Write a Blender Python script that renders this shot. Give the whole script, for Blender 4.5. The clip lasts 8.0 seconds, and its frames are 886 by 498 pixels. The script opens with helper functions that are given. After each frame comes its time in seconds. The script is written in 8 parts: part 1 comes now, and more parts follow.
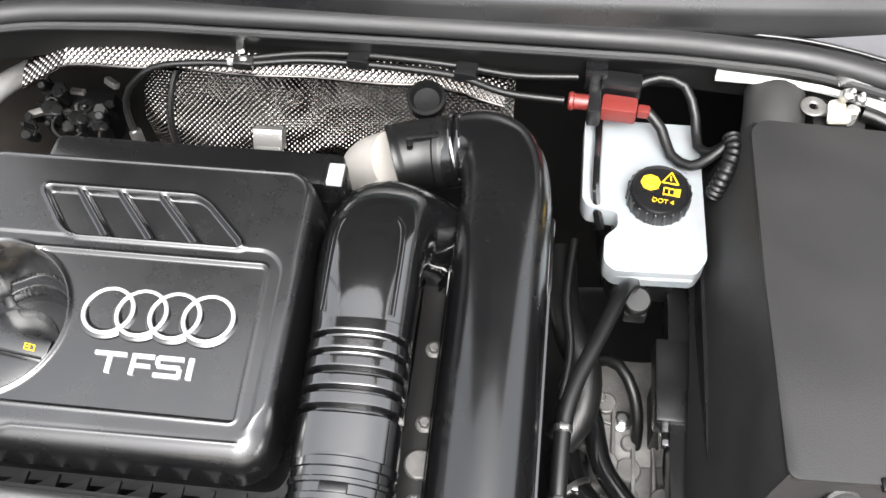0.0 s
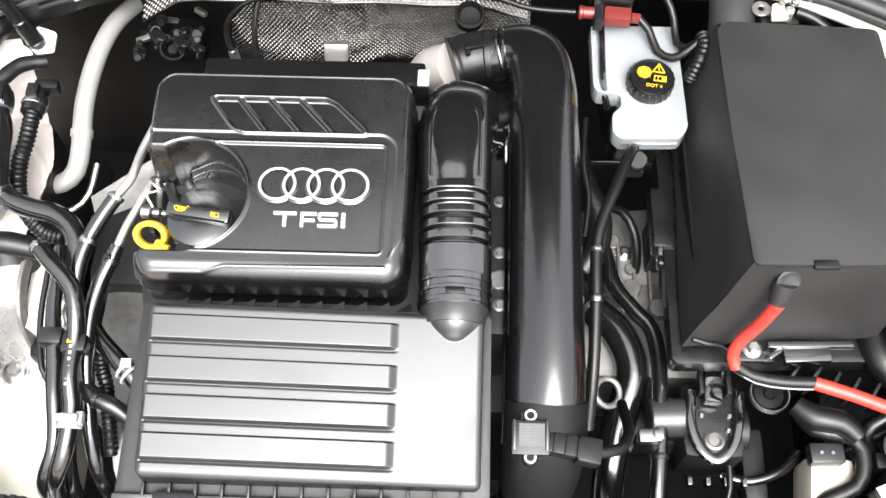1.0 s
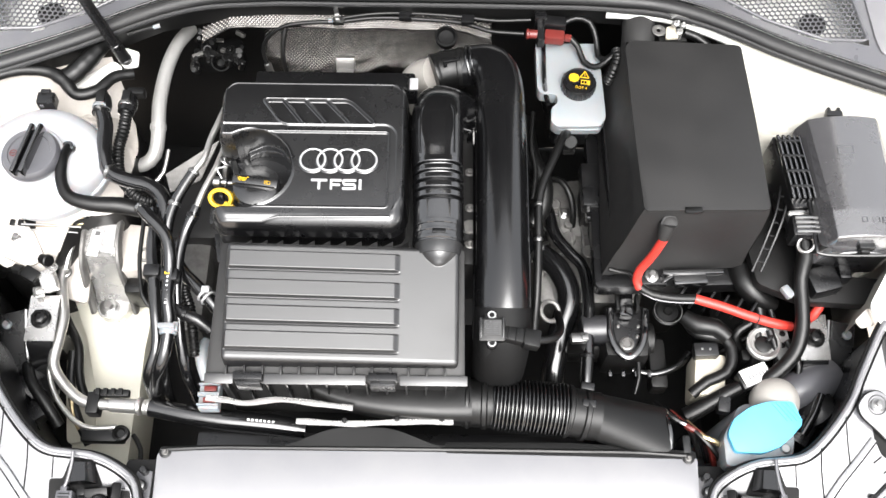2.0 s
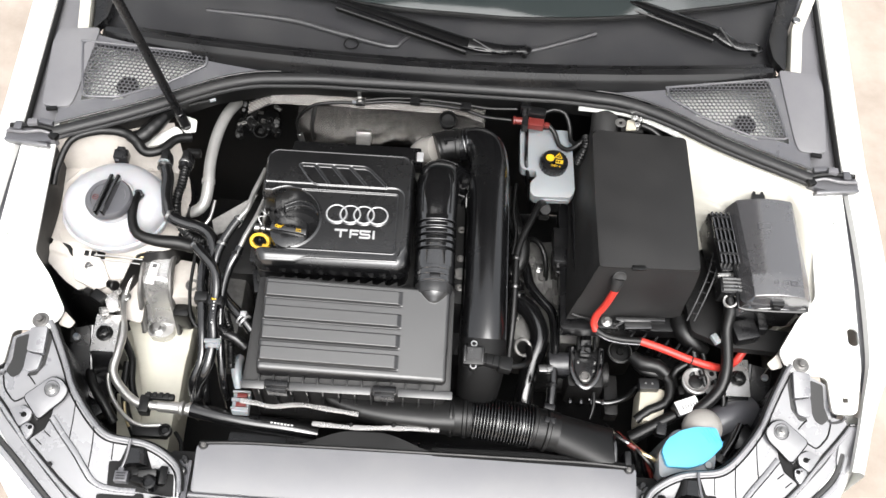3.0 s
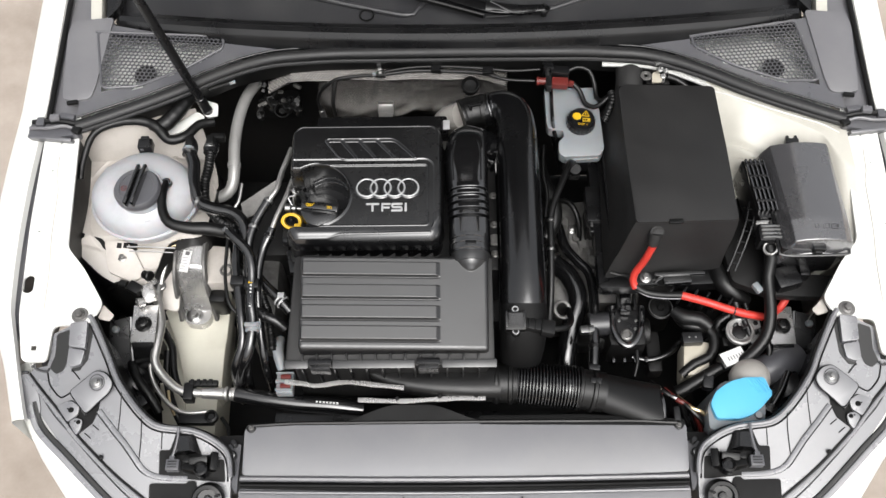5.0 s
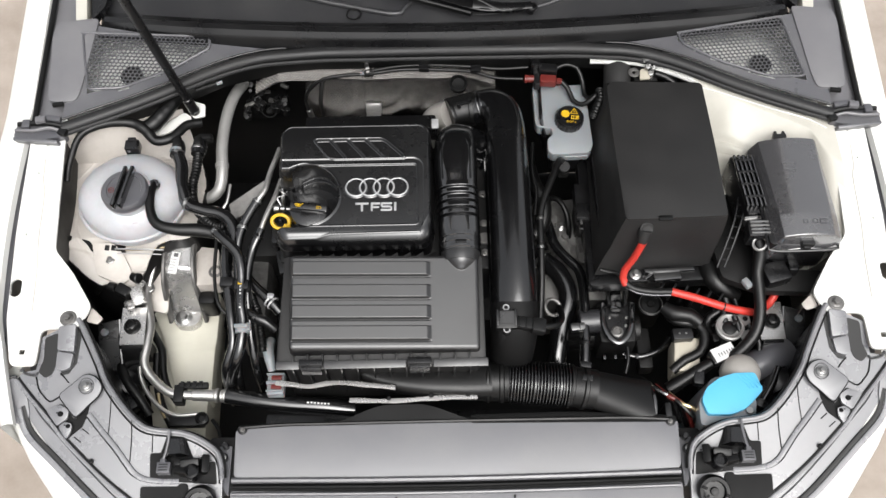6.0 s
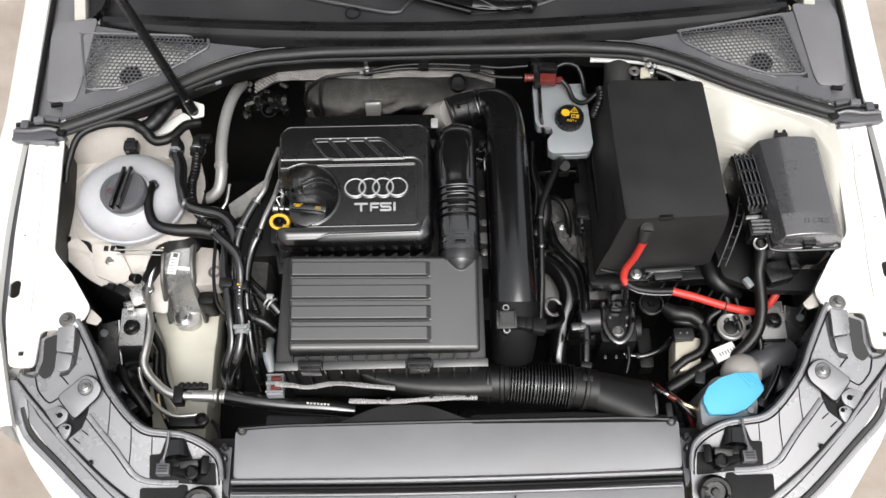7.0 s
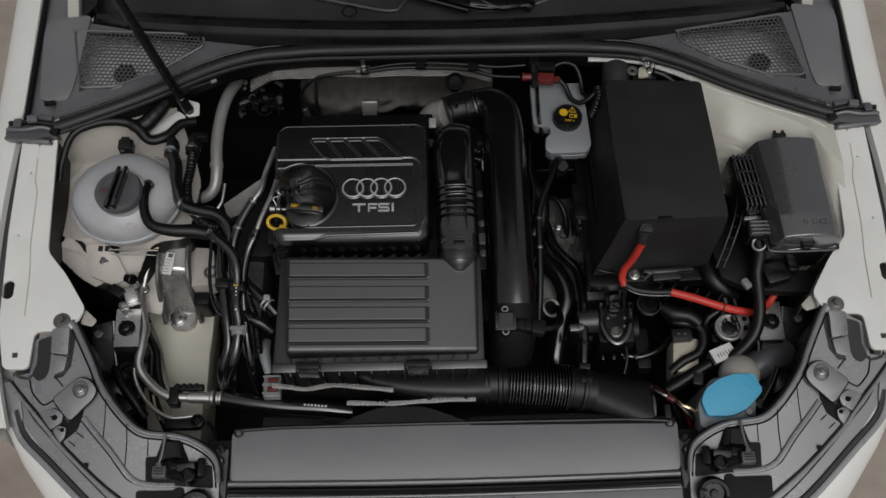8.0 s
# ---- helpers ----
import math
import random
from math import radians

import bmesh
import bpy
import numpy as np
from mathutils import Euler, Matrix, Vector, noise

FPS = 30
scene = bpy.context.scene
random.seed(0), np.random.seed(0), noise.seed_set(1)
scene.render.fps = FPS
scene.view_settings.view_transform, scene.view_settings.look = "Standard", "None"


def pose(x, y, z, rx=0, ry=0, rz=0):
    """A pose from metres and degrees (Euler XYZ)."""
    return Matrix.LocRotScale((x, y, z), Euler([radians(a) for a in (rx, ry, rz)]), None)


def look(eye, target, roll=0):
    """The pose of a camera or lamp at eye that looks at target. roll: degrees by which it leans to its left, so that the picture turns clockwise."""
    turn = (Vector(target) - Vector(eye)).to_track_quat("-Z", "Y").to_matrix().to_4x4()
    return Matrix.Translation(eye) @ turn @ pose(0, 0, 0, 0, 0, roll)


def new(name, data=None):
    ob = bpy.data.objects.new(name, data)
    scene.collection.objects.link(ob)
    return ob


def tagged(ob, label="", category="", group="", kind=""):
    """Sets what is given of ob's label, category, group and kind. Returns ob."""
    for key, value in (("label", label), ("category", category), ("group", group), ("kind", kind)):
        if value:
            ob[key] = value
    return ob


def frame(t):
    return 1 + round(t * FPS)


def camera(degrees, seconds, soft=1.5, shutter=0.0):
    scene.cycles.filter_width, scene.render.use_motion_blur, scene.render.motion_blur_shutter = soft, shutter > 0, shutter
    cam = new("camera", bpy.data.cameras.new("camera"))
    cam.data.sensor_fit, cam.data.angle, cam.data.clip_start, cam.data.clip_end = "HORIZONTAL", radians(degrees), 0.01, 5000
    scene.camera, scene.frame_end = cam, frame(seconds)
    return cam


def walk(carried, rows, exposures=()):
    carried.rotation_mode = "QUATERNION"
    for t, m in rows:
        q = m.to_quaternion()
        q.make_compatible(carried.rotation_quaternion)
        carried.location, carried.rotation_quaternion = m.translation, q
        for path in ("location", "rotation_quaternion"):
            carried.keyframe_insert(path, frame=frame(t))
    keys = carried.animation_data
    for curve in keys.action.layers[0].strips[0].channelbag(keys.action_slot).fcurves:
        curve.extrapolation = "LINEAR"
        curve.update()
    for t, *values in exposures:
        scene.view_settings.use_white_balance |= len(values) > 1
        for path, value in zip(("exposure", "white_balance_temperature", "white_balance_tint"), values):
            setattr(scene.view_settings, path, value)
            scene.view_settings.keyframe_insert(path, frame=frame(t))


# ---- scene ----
cam = camera(49.5, 8.0)
PATH = [
    (0, (0.133, -0.113, 1.626), (-0.039, 0.962, -0.052), -3.1),
    (0.5, (0.065, -0.179, 1.721), (-0.021, 0.754, -0.046), -0.4),
    (1, (0.021, -0.306, 1.878), (-0.017, 0.595, 0.093), -0.6),
    (1.2, (0.019, -0.35, 1.947), (-0.037, 0.53, 0.152), -1.9),
    (2.3, (0.015, -0.639, 2.342), (0.046, 0.288, 0.57), 2.4),
    (2.5, (0.017, -0.684, 2.408), (0.051, 0.279, 0.655), 2.7),
    (3, (0.011, -0.759, 2.534), (0.03, 0.257, 0.812), 4.4),
    (3.5, (-0.021, -0.775, 2.548), (-0.023, 0.217, 0.811), 1.6),
    (4, (-0.026, -0.767, 2.533), (-0.048, 0.207, 0.787), -1.2),
    (4.5, (-0.02, -0.757, 2.521), (-0.043, 0.208, 0.769), -1.6),
    (6, (-0.027, -0.751, 2.515), (-0.015, 0.207, 0.759), -0.5),
    (6.5, (-0.016, -0.743, 2.52), (-0.007, 0.204, 0.758), -1.0),
    (7, (-0.02, -0.742, 2.513), (-0.015, 0.209, 0.754), -1.0),
    (7.5, (-0.035, -0.737, 2.512), (-0.017, 0.21, 0.751), -0.2),
    (8, (-0.039, -0.726, 2.51), (-0.009, 0.214, 0.745), 0.4),
]
EXPOSURE = [(0, 2.23), (0.5, 2.18), (1, 2.13), (1.2, 2.03), (2.3, 1.56), (2.5, 1.45), (3, 1.2), (3.5, 0.94), (4, 0.74), (4.5, 0.63), (6, 0.61), (7, 0.61), (7.3, 0.35), (7.5, 0.08), (8, -1.02)]
walk(cam, [(t, look(eye, target, roll)) for t, eye, target, roll in PATH], EXPOSURE)

# ---- daylight: a bright hazy sky and one broad, soft sun ----
world = bpy.data.worlds.new("sky")
scene.world = world
world.use_nodes = True
wn = world.node_tree
sky = wn.nodes.new("ShaderNodeTexSky")
sky.sky_type, sky.sun_disc = "NISHITA", False
sky.sun_elevation, sky.sun_rotation = radians(58), radians(168)
sky.dust_density, sky.air_density = 8.0, 1.0
soften = wn.nodes.new("ShaderNodeHueSaturation")
soften.inputs["Saturation"].default_value = 0.18
wn.links.new(sky.outputs[0], soften.inputs["Color"])
wn.links.new(soften.outputs[0], wn.nodes["Background"].inputs[0])
wn.nodes["Background"].inputs[1].default_value = 0.15
sun = new("sun", bpy.data.lights.new("sun", "SUN"))
sun.data.energy, sun.data.angle, sun.data.color = 0.9, radians(55), (0.985, 0.99, 0.995)
sun.matrix_world = look((0.6, -2.5, 5.22), (0, 0.2, 0.9))


# ---- shape tools: each returns (vertices, faces) ----
def out(bm):
    bm.verts.index_update()
    geo = [tuple(v.co) for v in bm.verts], [tuple(v.index for v in f.verts) for f in bm.faces]
    bm.free()
    return geo


def merge(*geos):
    verts, faces = [], []
    for v, f in geos:
        k = len(verts)
        verts.extend(v)
        faces.extend(tuple(i + k for i in q) for q in f)
    return verts, faces


def moved(geo, m):
    return [tuple(m @ Vector(v)) for v in geo[0]], geo[1]


def mirrored(geo):
    return [(-x, y, z) for x, y, z in geo[0]], [tuple(reversed(f)) for f in geo[1]]


def box(c, s, bev=0.003, turn=(0, 0, 0), seg=2):
    bm = bmesh.new()
    bmesh.ops.create_cube(bm, size=1)
    bmesh.ops.scale(bm, vec=s, verts=bm.verts)
    if bev:
        bmesh.ops.bevel(bm, geom=bm.edges[:], offset=min(bev, min(s) * 0.45), segments=seg, affect="EDGES", profile=0.6)
    bm.transform(pose(*c, *turn))
    return out(bm)


def along(direction):
    return Vector(direction).to_track_quat("Z", "Y").to_matrix().to_4x4()


def lathe(c, profile, n=32, axis=(0, 0, 1), spin=0.0):
    """A turned body: profile rows of (radius, height) along axis from c."""
    verts, faces = [], []
    for r, h in profile:
        for k in range(n):
            a = 2 * math.pi * k / n + spin
            verts.append((r * math.cos(a), r * math.sin(a), h))
    for j in range(len(profile) - 1):
        for k in range(n):
            q = (k + 1) % n
            faces.append((j * n + k, j * n + q, j * n + n + q, j * n + n + k))
    faces.append(tuple(reversed(range(n))))
    faces.append(tuple(range((len(profile) - 1) * n, len(profile) * n)))
    return moved((verts, faces), Matrix.Translation(c) @ along(axis))


def cyl(c, r, h, n=24, axis=(0, 0, 1), bev=0.0015):
    b = min(bev, r * 0.4, h * 0.4)
    return lathe(c, [(r - b, 0), (r, b), (r, h - b), (r - b, h)], n, axis)


def ring(c, r, w, n=40, m=8, axis=(0, 0, 1), flat=1.0):
    verts, faces = [], []
    for i in range(n):
        a = 2 * math.pi * i / n
        for j in range(m):
            b = 2 * math.pi * j / m
            q = r + w * math.cos(b)
            verts.append((q * math.cos(a), q * math.sin(a), flat * w * math.sin(b)))
    for i in range(n):
        for j in range(m):
            p, q = (i + 1) % n, (j + 1) % m
            faces.append((i * m + j, p * m + j, p * m + q, i * m + q))
    return moved((verts, faces), Matrix.Translation(c) @ along(axis))


def curve_points(pts, ds):
    """Points of a smooth line through pts, about ds apart, each with its place on the scale of the given points."""
    p = [Vector(q) for q in pts]
    p = [2 * p[0] - p[1]] + p + [2 * p[-1] - p[-2]]
    line = []
    for i in range(1, len(p) - 2):
        n = max(2, int((p[i + 1] - p[i]).length / ds))
        for k in range(n):
            t = k / n
            a, b, c, d = p[i - 1], p[i], p[i + 1], p[i + 2]
            q = 0.5 * (2 * b + (c - a) * t + (2 * a - 5 * b + 4 * c - d) * t * t + (3 * b - a - 3 * c + d) * t ** 3)
            line.append((q, i - 1 + t))
    line.append((p[-2], len(p) - 3.0))
    return line


def sweep(pts, rad, n=12, ds=0.012, wide=1.0, tall=1.0, power=2.0, wave=None):
    """A tube along a smooth line through pts. rad: one radius or one a point. wide, tall, power: its section. wave: a factor
    on the radius by the length run."""
    line = curve_points(pts, ds)
    rads = rad if isinstance(rad, (list, tuple)) else [rad] * len(pts)
    verts, faces, run = [], [], 0.0
    side = None
    for k, (q, s) in enumerate(line):
        d = (line[min(k + 1, len(line) - 1)][0] - line[max(k - 1, 0)][0]).normalized()
        if side is None:
            side = d.cross(Vector((0, 0, 1)))
            if side.length < 0.2:
                side = Vector((1, 0, 0))
        side = (side - d * side.dot(d)).normalized()
        up = side.cross(d)
        if k:
            run += (q - line[k - 1][0]).length
        i = min(int(s), len(rads) - 2)
        r = rads[i] + (rads[i + 1] - rads[i]) * (s - i)
        if wave:
            r *= wave(run)
        for j in range(n):
            a = 2 * math.pi * j / n
            c, e = math.cos(a), math.sin(a)
            c = math.copysign(abs(c) ** (2 / power), c) * wide
            e = math.copysign(abs(e) ** (2 / power), e) * tall
            verts.append(tuple(q + side * (r * c) + up * (r * e)))
    m = len(line)
    for k in range(m - 1):
        for j in range(n):
            q = (j + 1) % n
            faces.append((k * n + j, k * n + n + j, k * n + n + q, k * n + q))
    faces.append(tuple(range(n)))
    faces.append(tuple(reversed(range((m - 1) * n, m * n))))
    return verts, faces


def rounded(pts, r, n=5):
    """The outline pts with its corners rounded."""
    res, m = [], len(pts)
    for i in range(m):
        a, b, c = Vector(pts[i - 1]), Vector(pts[i]), Vector(pts[(i + 1) % m])
        u, v = a - b, c - b
        k = min(r, u.length * 0.45, v.length * 0.45)
        p, q = b + u.normalized() * k, b + v.normalized() * k
        for j in range(n + 1):
            t = j / n
            res.append(tuple((1 - t) ** 2 * p + 2 * t * (1 - t) * b + t * t * q))
    return res


def slab(outline, top, thick, bev=0.0, holes=()):
    """A plate of a plan outline (and holes in it); top: its height, or a function of x and y."""
    z = top if callable(top) else (lambda x, y: top)
    bm = bmesh.new()
    edges = []
    for loop in (outline, *holes):
        vs = [bm.verts.new((x, y, 0)) for x, y in loop]
        edges += [bm.edges.new((vs[i - 1], vs[i])) for i in range(len(vs))]
    bmesh.ops.triangle_fill(bm, use_beauty=True, edges=edges, normal=(0, 0, 1))
    bmesh.ops.recalc_face_normals(bm, faces=bm.faces)
    if bm.faces and sum(f.normal.z for f in bm.faces) < 0:
        bmesh.ops.reverse_faces(bm, faces=bm.faces)
    tops = bm.faces[:]
    kept = bmesh.ops.extrude_face_region(bm, geom=tops)
    lower = [v for v in kept["geom"] if isinstance(v, bmesh.types.BMVert)]
    low = set(lower)
    bmesh.ops.reverse_faces(bm, faces=[f for f in bm.faces if all(v in low for v in f.verts)])
    for v in bm.verts:
        h = z(v.co.x, v.co.y)
        v.co.z = h - (thick if v in low else 0)
    bmesh.ops.recalc_face_normals(bm, faces=bm.faces)
    if bev:
        sharp = [e for e in bm.edges if len(e.link_faces) == 2 and e.calc_face_angle(0) > 0.9]
        bmesh.ops.bevel(bm, geom=sharp, offset=bev, segments=2, affect="EDGES", profile=0.6, clamp_overlap=True)
    return out(bm)


def field(x0, x1, y0, y1, step, height):
    """A moulded sheet: height gives z over arrays of x and y, or nan where there is none."""
    nx, ny = int(round((x1 - x0) / step)) + 1, int(round((y1 - y0) / step)) + 1
    X, Y = np.meshgrid(np.linspace(x0, x1, nx), np.linspace(y0, y1, ny))
    Z = height(X, Y)
    good = ~np.isnan(Z)
    index = np.cumsum(good.ravel()).reshape(good.shape) - 1
    verts = np.stack((X[good], Y[good], Z[good]), 1).tolist()
    cell = good[:-1, :-1] & good[1:, :-1] & good[:-1, 1:] & good[1:, 1:]
    a, b, c, d = index[:-1, :-1][cell], index[:-1, 1:][cell], index[1:, 1:][cell], index[1:, :-1][cell]
    return verts, np.stack((a, b, c, d), 1).tolist()


def sheet(nu, nv, place):
    """A sheet of nu x nv cells; place(u, v) gives a point, u and v from 0 to 1."""
    verts = [tuple(place(i / nu, j / nv)) for j in range(nv + 1) for i in range(nu + 1)]
    faces = [(j * (nu + 1) + i, j * (nu + 1) + i + 1, (j + 1) * (nu + 1) + i + 1, (j + 1) * (nu + 1) + i) for j in range(nv) for i in range(nu)]
    return verts, faces


def step_up(d, a, b):
    t = np.clip((d - a) / (b - a), 0, 1)
    return t * t * (3 - 2 * t)


def rect_dist(X, Y, cx, cy, hx, hy, r):
    qx, qy = np.abs(X - cx) - hx + r, np.abs(Y - cy) - hy + r
    return np.hypot(np.maximum(qx, 0), np.maximum(qy, 0)) + np.minimum(np.maximum(qx, qy), 0) - r


def seg_dist(X, Y, ax, ay, bx, by):
    t = np.clip(((X - ax) * (bx - ax) + (Y - ay) * (by - ay)) / ((bx - ax) ** 2 + (by - ay) ** 2), 0, 1)
    return np.hypot(X - ax - t * (bx - ax), Y - ay - t * (by - ay))


def line_dist(X, Y, pts):
    return np.minimum.reduce([seg_dist(X, Y, *pts[i], *pts[i + 1]) for i in range(len(pts) - 1)])


def inside(x, y, poly):
    hit = False
    for i in range(len(poly)):
        (ax, ay), (bx, by) = poly[i - 1], poly[i]
        if (ay > y) != (by > y) and x < (bx - ax) * (y - ay) / (by - ay) + ax:
            hit = not hit
    return hit


# ---- things and their parts ----
def mesh_of(geo, name, material, smooth):
    verts, faces = geo
    P = np.array(verts)
    mid = (P.min(0) + P.max(0)) / 2
    me = bpy.data.meshes.new(name)
    me.from_pydata((P - mid).tolist(), [], faces)
    me.materials.append(material)
    me.shade_smooth()
    me.set_sharp_from_angle(angle=radians(smooth))
    return me, mid


def part(name, geo, material, parent, label="", smooth=38):
    me, mid = mesh_of(geo, name, material, smooth)
    ob = new(name, me)
    ob.parent = parent
    ob.matrix_parent_inverse = Matrix.Translation(-parent.location)
    ob.location = mid
    return tagged(ob, label)


def thing(name, label, category, at, group="", kind=""):
    ob = new(name)
    ob.empty_display_size = 0.02
    ob.location = at
    return tagged(ob, label, category, group, kind)


def solo(name, geo, material, label, category="", group="", kind="", smooth=38):
    me, mid = mesh_of(geo, name, material, smooth)
    ob = new(name, me)
    ob.location = mid
    return tagged(ob, label, category, group, kind)


def bolt(parent, c, r, material, axis=(0, 0, 1), name="bolt"):
    """A flanged hexagon screw."""
    hexa = lathe(c, [(r * 0.62, r * 0.2), (r * 0.62, r * 0.75), (r * 0.5, r * 0.85)], 6, axis)
    disc = lathe(c, [(r, 0), (r, r * 0.12), (r * 0.85, r * 0.24), (r * 0.55, r * 0.26)], 20, axis)
    dent = lathe(Vector(c) + Vector(axis).normalized() * r * 0.85, [(r * 0.3, 0), (r * 0.3, 0.0004)], 12, axis)
    return part(name, merge(disc, hexa, dent), material, parent)


# ---- materials ----
def mat(name, col, rough, metal=0.0, grain=900.0, bump=0.06, dirt=0.25, dust=None, coat=0.0, sss=0.0, spec=0.5, rvar=0.12, big=9.0, sheen=0.0, ior=1.5):
    """A surface with fine grain in its relief, broad patches of wear in colour and gloss, and a thin film of dust."""
    m = bpy.data.materials.new(name)
    m.use_nodes = True
    nt = m.node_tree
    N, L = nt.nodes, nt.links
    b = N["Principled BSDF"]
    tc = N.new("ShaderNodeTexCoord")
    fine, broad = N.new("ShaderNodeTexNoise"), N.new("ShaderNodeTexNoise")
    fine.inputs["Scale"].default_value, fine.inputs["Detail"].default_value = grain, 3
    broad.inputs["Scale"].default_value, broad.inputs["Detail"].default_value, broad.inputs["Roughness"].default_value = big, 6, 0.65
    info = N.new("ShaderNodeObjectInfo")
    shift = N.new("ShaderNodeVectorMath")
    shift.operation = "ADD"
    L.new(tc.outputs["Object"], shift.inputs[0])
    L.new(info.outputs["Random"], shift.inputs[1])
    L.new(shift.outputs[0], fine.inputs["Vector"])
    L.new(shift.outputs[0], broad.inputs["Vector"])
    mix = N.new("ShaderNodeMix")
    mix.data_type = "RGBA"
    mix.inputs[6].default_value = (*col, 1)
    other = dust or tuple(c * 0.6 for c in col)
    mix.inputs[7].default_value = (*other, 1)
    ramp = N.new("ShaderNodeMapRange")
    ramp.inputs[1].default_value, ramp.inputs[2].default_value, ramp.inputs[4].default_value = 0.42, 0.72, dirt
    L.new(broad.outputs["Fac"], ramp.inputs[0])
    L.new(ramp.outputs[0], mix.inputs[0])
    L.new(mix.outputs[2], b.inputs["Base Color"])
    rr = N.new("ShaderNodeMapRange")
    rr.inputs[1].default_value, rr.inputs[2].default_value = 0.3, 0.7
    rr.inputs[3].default_value, rr.inputs[4].default_value = max(0.02, rough - rvar / 2), min(1.0, rough + rvar)
    L.new(broad.outputs["Fac"], rr.inputs[0])
    L.new(rr.outputs[0], b.inputs["Roughness"])
    b.inputs["Metallic"].default_value = metal
    b.inputs["Coat Weight"].default_value = coat
    b.inputs["Coat Roughness"].default_value = max(0.05, rough * 0.7)
    b.inputs["Coat IOR"].default_value = ior
    b.inputs["Specular IOR Level"].default_value = spec
    b.inputs["Subsurface Weight"].default_value = sss
    b.inputs["Subsurface Scale"].default_value = 0.02
    b.inputs["Sheen Weight"].default_value = sheen
    bp = N.new("ShaderNodeBump")
    bp.inputs["Strength"].default_value, bp.inputs["Distance"].default_value = bump, 0.001
    L.new(fine.outputs["Fac"], bp.inputs["Height"])
    L.new(bp.outputs[0], b.inputs["Normal"])
    return m


SATIN = mat("satin_black_plastic", (0.0042, 0.0042, 0.0046), 0.26, grain=1400, bump=0.05, dust=(0.011, 0.0107, 0.0104), dirt=0.2, spec=0.6)
COVER = mat("engine_cover_plastic", (0.0028, 0.0028, 0.0031), 0.23, grain=1700, bump=0.02, dust=(0.0045, 0.0045, 0.0044), dirt=0.3, spec=0.9, coat=0.5, ior=1.7)
LID = mat("filter_box_plastic", (0.008, 0.008, 0.0085), 0.35, grain=1500, bump=0.015, dust=(0.018, 0.0175, 0.017), dirt=0.4, spec=0.62, coat=0.36, ior=1.7, rvar=0.2, big=7)
GLOSS = mat("gloss_black_plastic", (0.0032, 0.0032, 0.0035), 0.1, bump=0.03, dust=(0.007, 0.007, 0.007), dirt=0.15, spec=0.7, coat=1.0, ior=1.85)
PIPE = mat("charge_pipe_plastic", (0.0026, 0.0026, 0.0029), 0.2, grain=1300, bump=0.02, dust=(0.007, 0.007, 0.007), dirt=0.2, spec=0.45, coat=0.55, ior=1.8)
RUBBER = mat("black_rubber", (0.0032, 0.0032, 0.0032), 0.36, bump=0.05, dust=(0.009, 0.0088, 0.0085), dirt=0.2, spec=0.35)
HOSE = mat("dressed_rubber_hose", (0.0035, 0.0035, 0.0038), 0.18, bump=0.05, dust=(0.01, 0.01, 0.0095), dirt=0.2, spec=0.45, coat=0.8, ior=1.7)
FELT = mat("battery_sleeve_felt", (0.0125, 0.0122, 0.0122), 0.55, grain=700, bump=0.25, dust=(0.024, 0.0228, 0.022), dirt=0.4, spec=0.45)
# dark engine metal, and shade on body walls that drop into the bay
DARK = mat("dark_metal_and_shade", (0.0072, 0.007, 0.007), 0.45, bump=0.15, grain=220, dust=(0.012, 0.0114, 0.011), dirt=0.4, spec=0.3)
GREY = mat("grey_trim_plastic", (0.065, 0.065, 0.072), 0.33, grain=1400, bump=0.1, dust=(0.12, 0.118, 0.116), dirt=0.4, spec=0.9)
SLAM = mat("carrier_cover_plastic", (0.125, 0.125, 0.133), 0.38, grain=1100, bump=0.08, dust=(0.17, 0.168, 0.166), dirt=0.4, spec=0.9)
LAMP = mat("lamp_housing_plastic", (0.120, 0.121, 0.129), 0.27, grain=1100, bump=0.06, dust=(0.18, 0.178, 0.18), dirt=0.45, spec=0.8)
COWL = mat("cowl_plastic", (0.026, 0.026, 0.028), 0.38, grain=1300, bump=0.12, dust=(0.05, 0.049, 0.048), dirt=0.4, spec=0.6)
PAINT = mat("white_body_paint", (0.66, 0.66, 0.635), 0.32, bump=0.01, dust=(0.56, 0.55, 0.51), dirt=0.25, coat=0.6, rvar=0.06)
WINGPAINT = mat("dull_cream_paint", (0.47, 0.455, 0.405), 0.42, bump=0.02, dust=(0.36, 0.34, 0.3), dirt=0.5, rvar=0.1, big=12)
RAILPAINT = mat("cream_rail_paint", (0.56, 0.545, 0.465), 0.45, bump=0.02, dust=(0.44, 0.415, 0.34), dirt=0.45, rvar=0.1, big=11)
# near black: shade in gaps, recesses and holes, and some matt black plastic
GAP = mat("black_plastic_and_shade", (0.0016, 0.0016, 0.0017), 0.6, bump=0.1, grain=500, dust=(0.003, 0.003, 0.003), dirt=0.3, spec=0.2)
SEAL = mat("matt_seal_rubber", (0.011, 0.011, 0.0115), 0.5, bump=0.05, dust=(0.026, 0.025, 0.024), dirt=0.4, spec=0.45)
TRIM = mat("pale_trim_plastic", (0.11, 0.108, 0.115), 0.32, grain=1300, bump=0.08, dust=(0.16, 0.158, 0.158), dirt=0.4, spec=0.9, coat=0.3)
MOUNT = mat("bright_cast_bracket", (0.56, 0.552, 0.54), 0.24, metal=0.75, grain=450, bump=0.05, dust=(0.30, 0.285, 0.27), dirt=0.5, big=20)
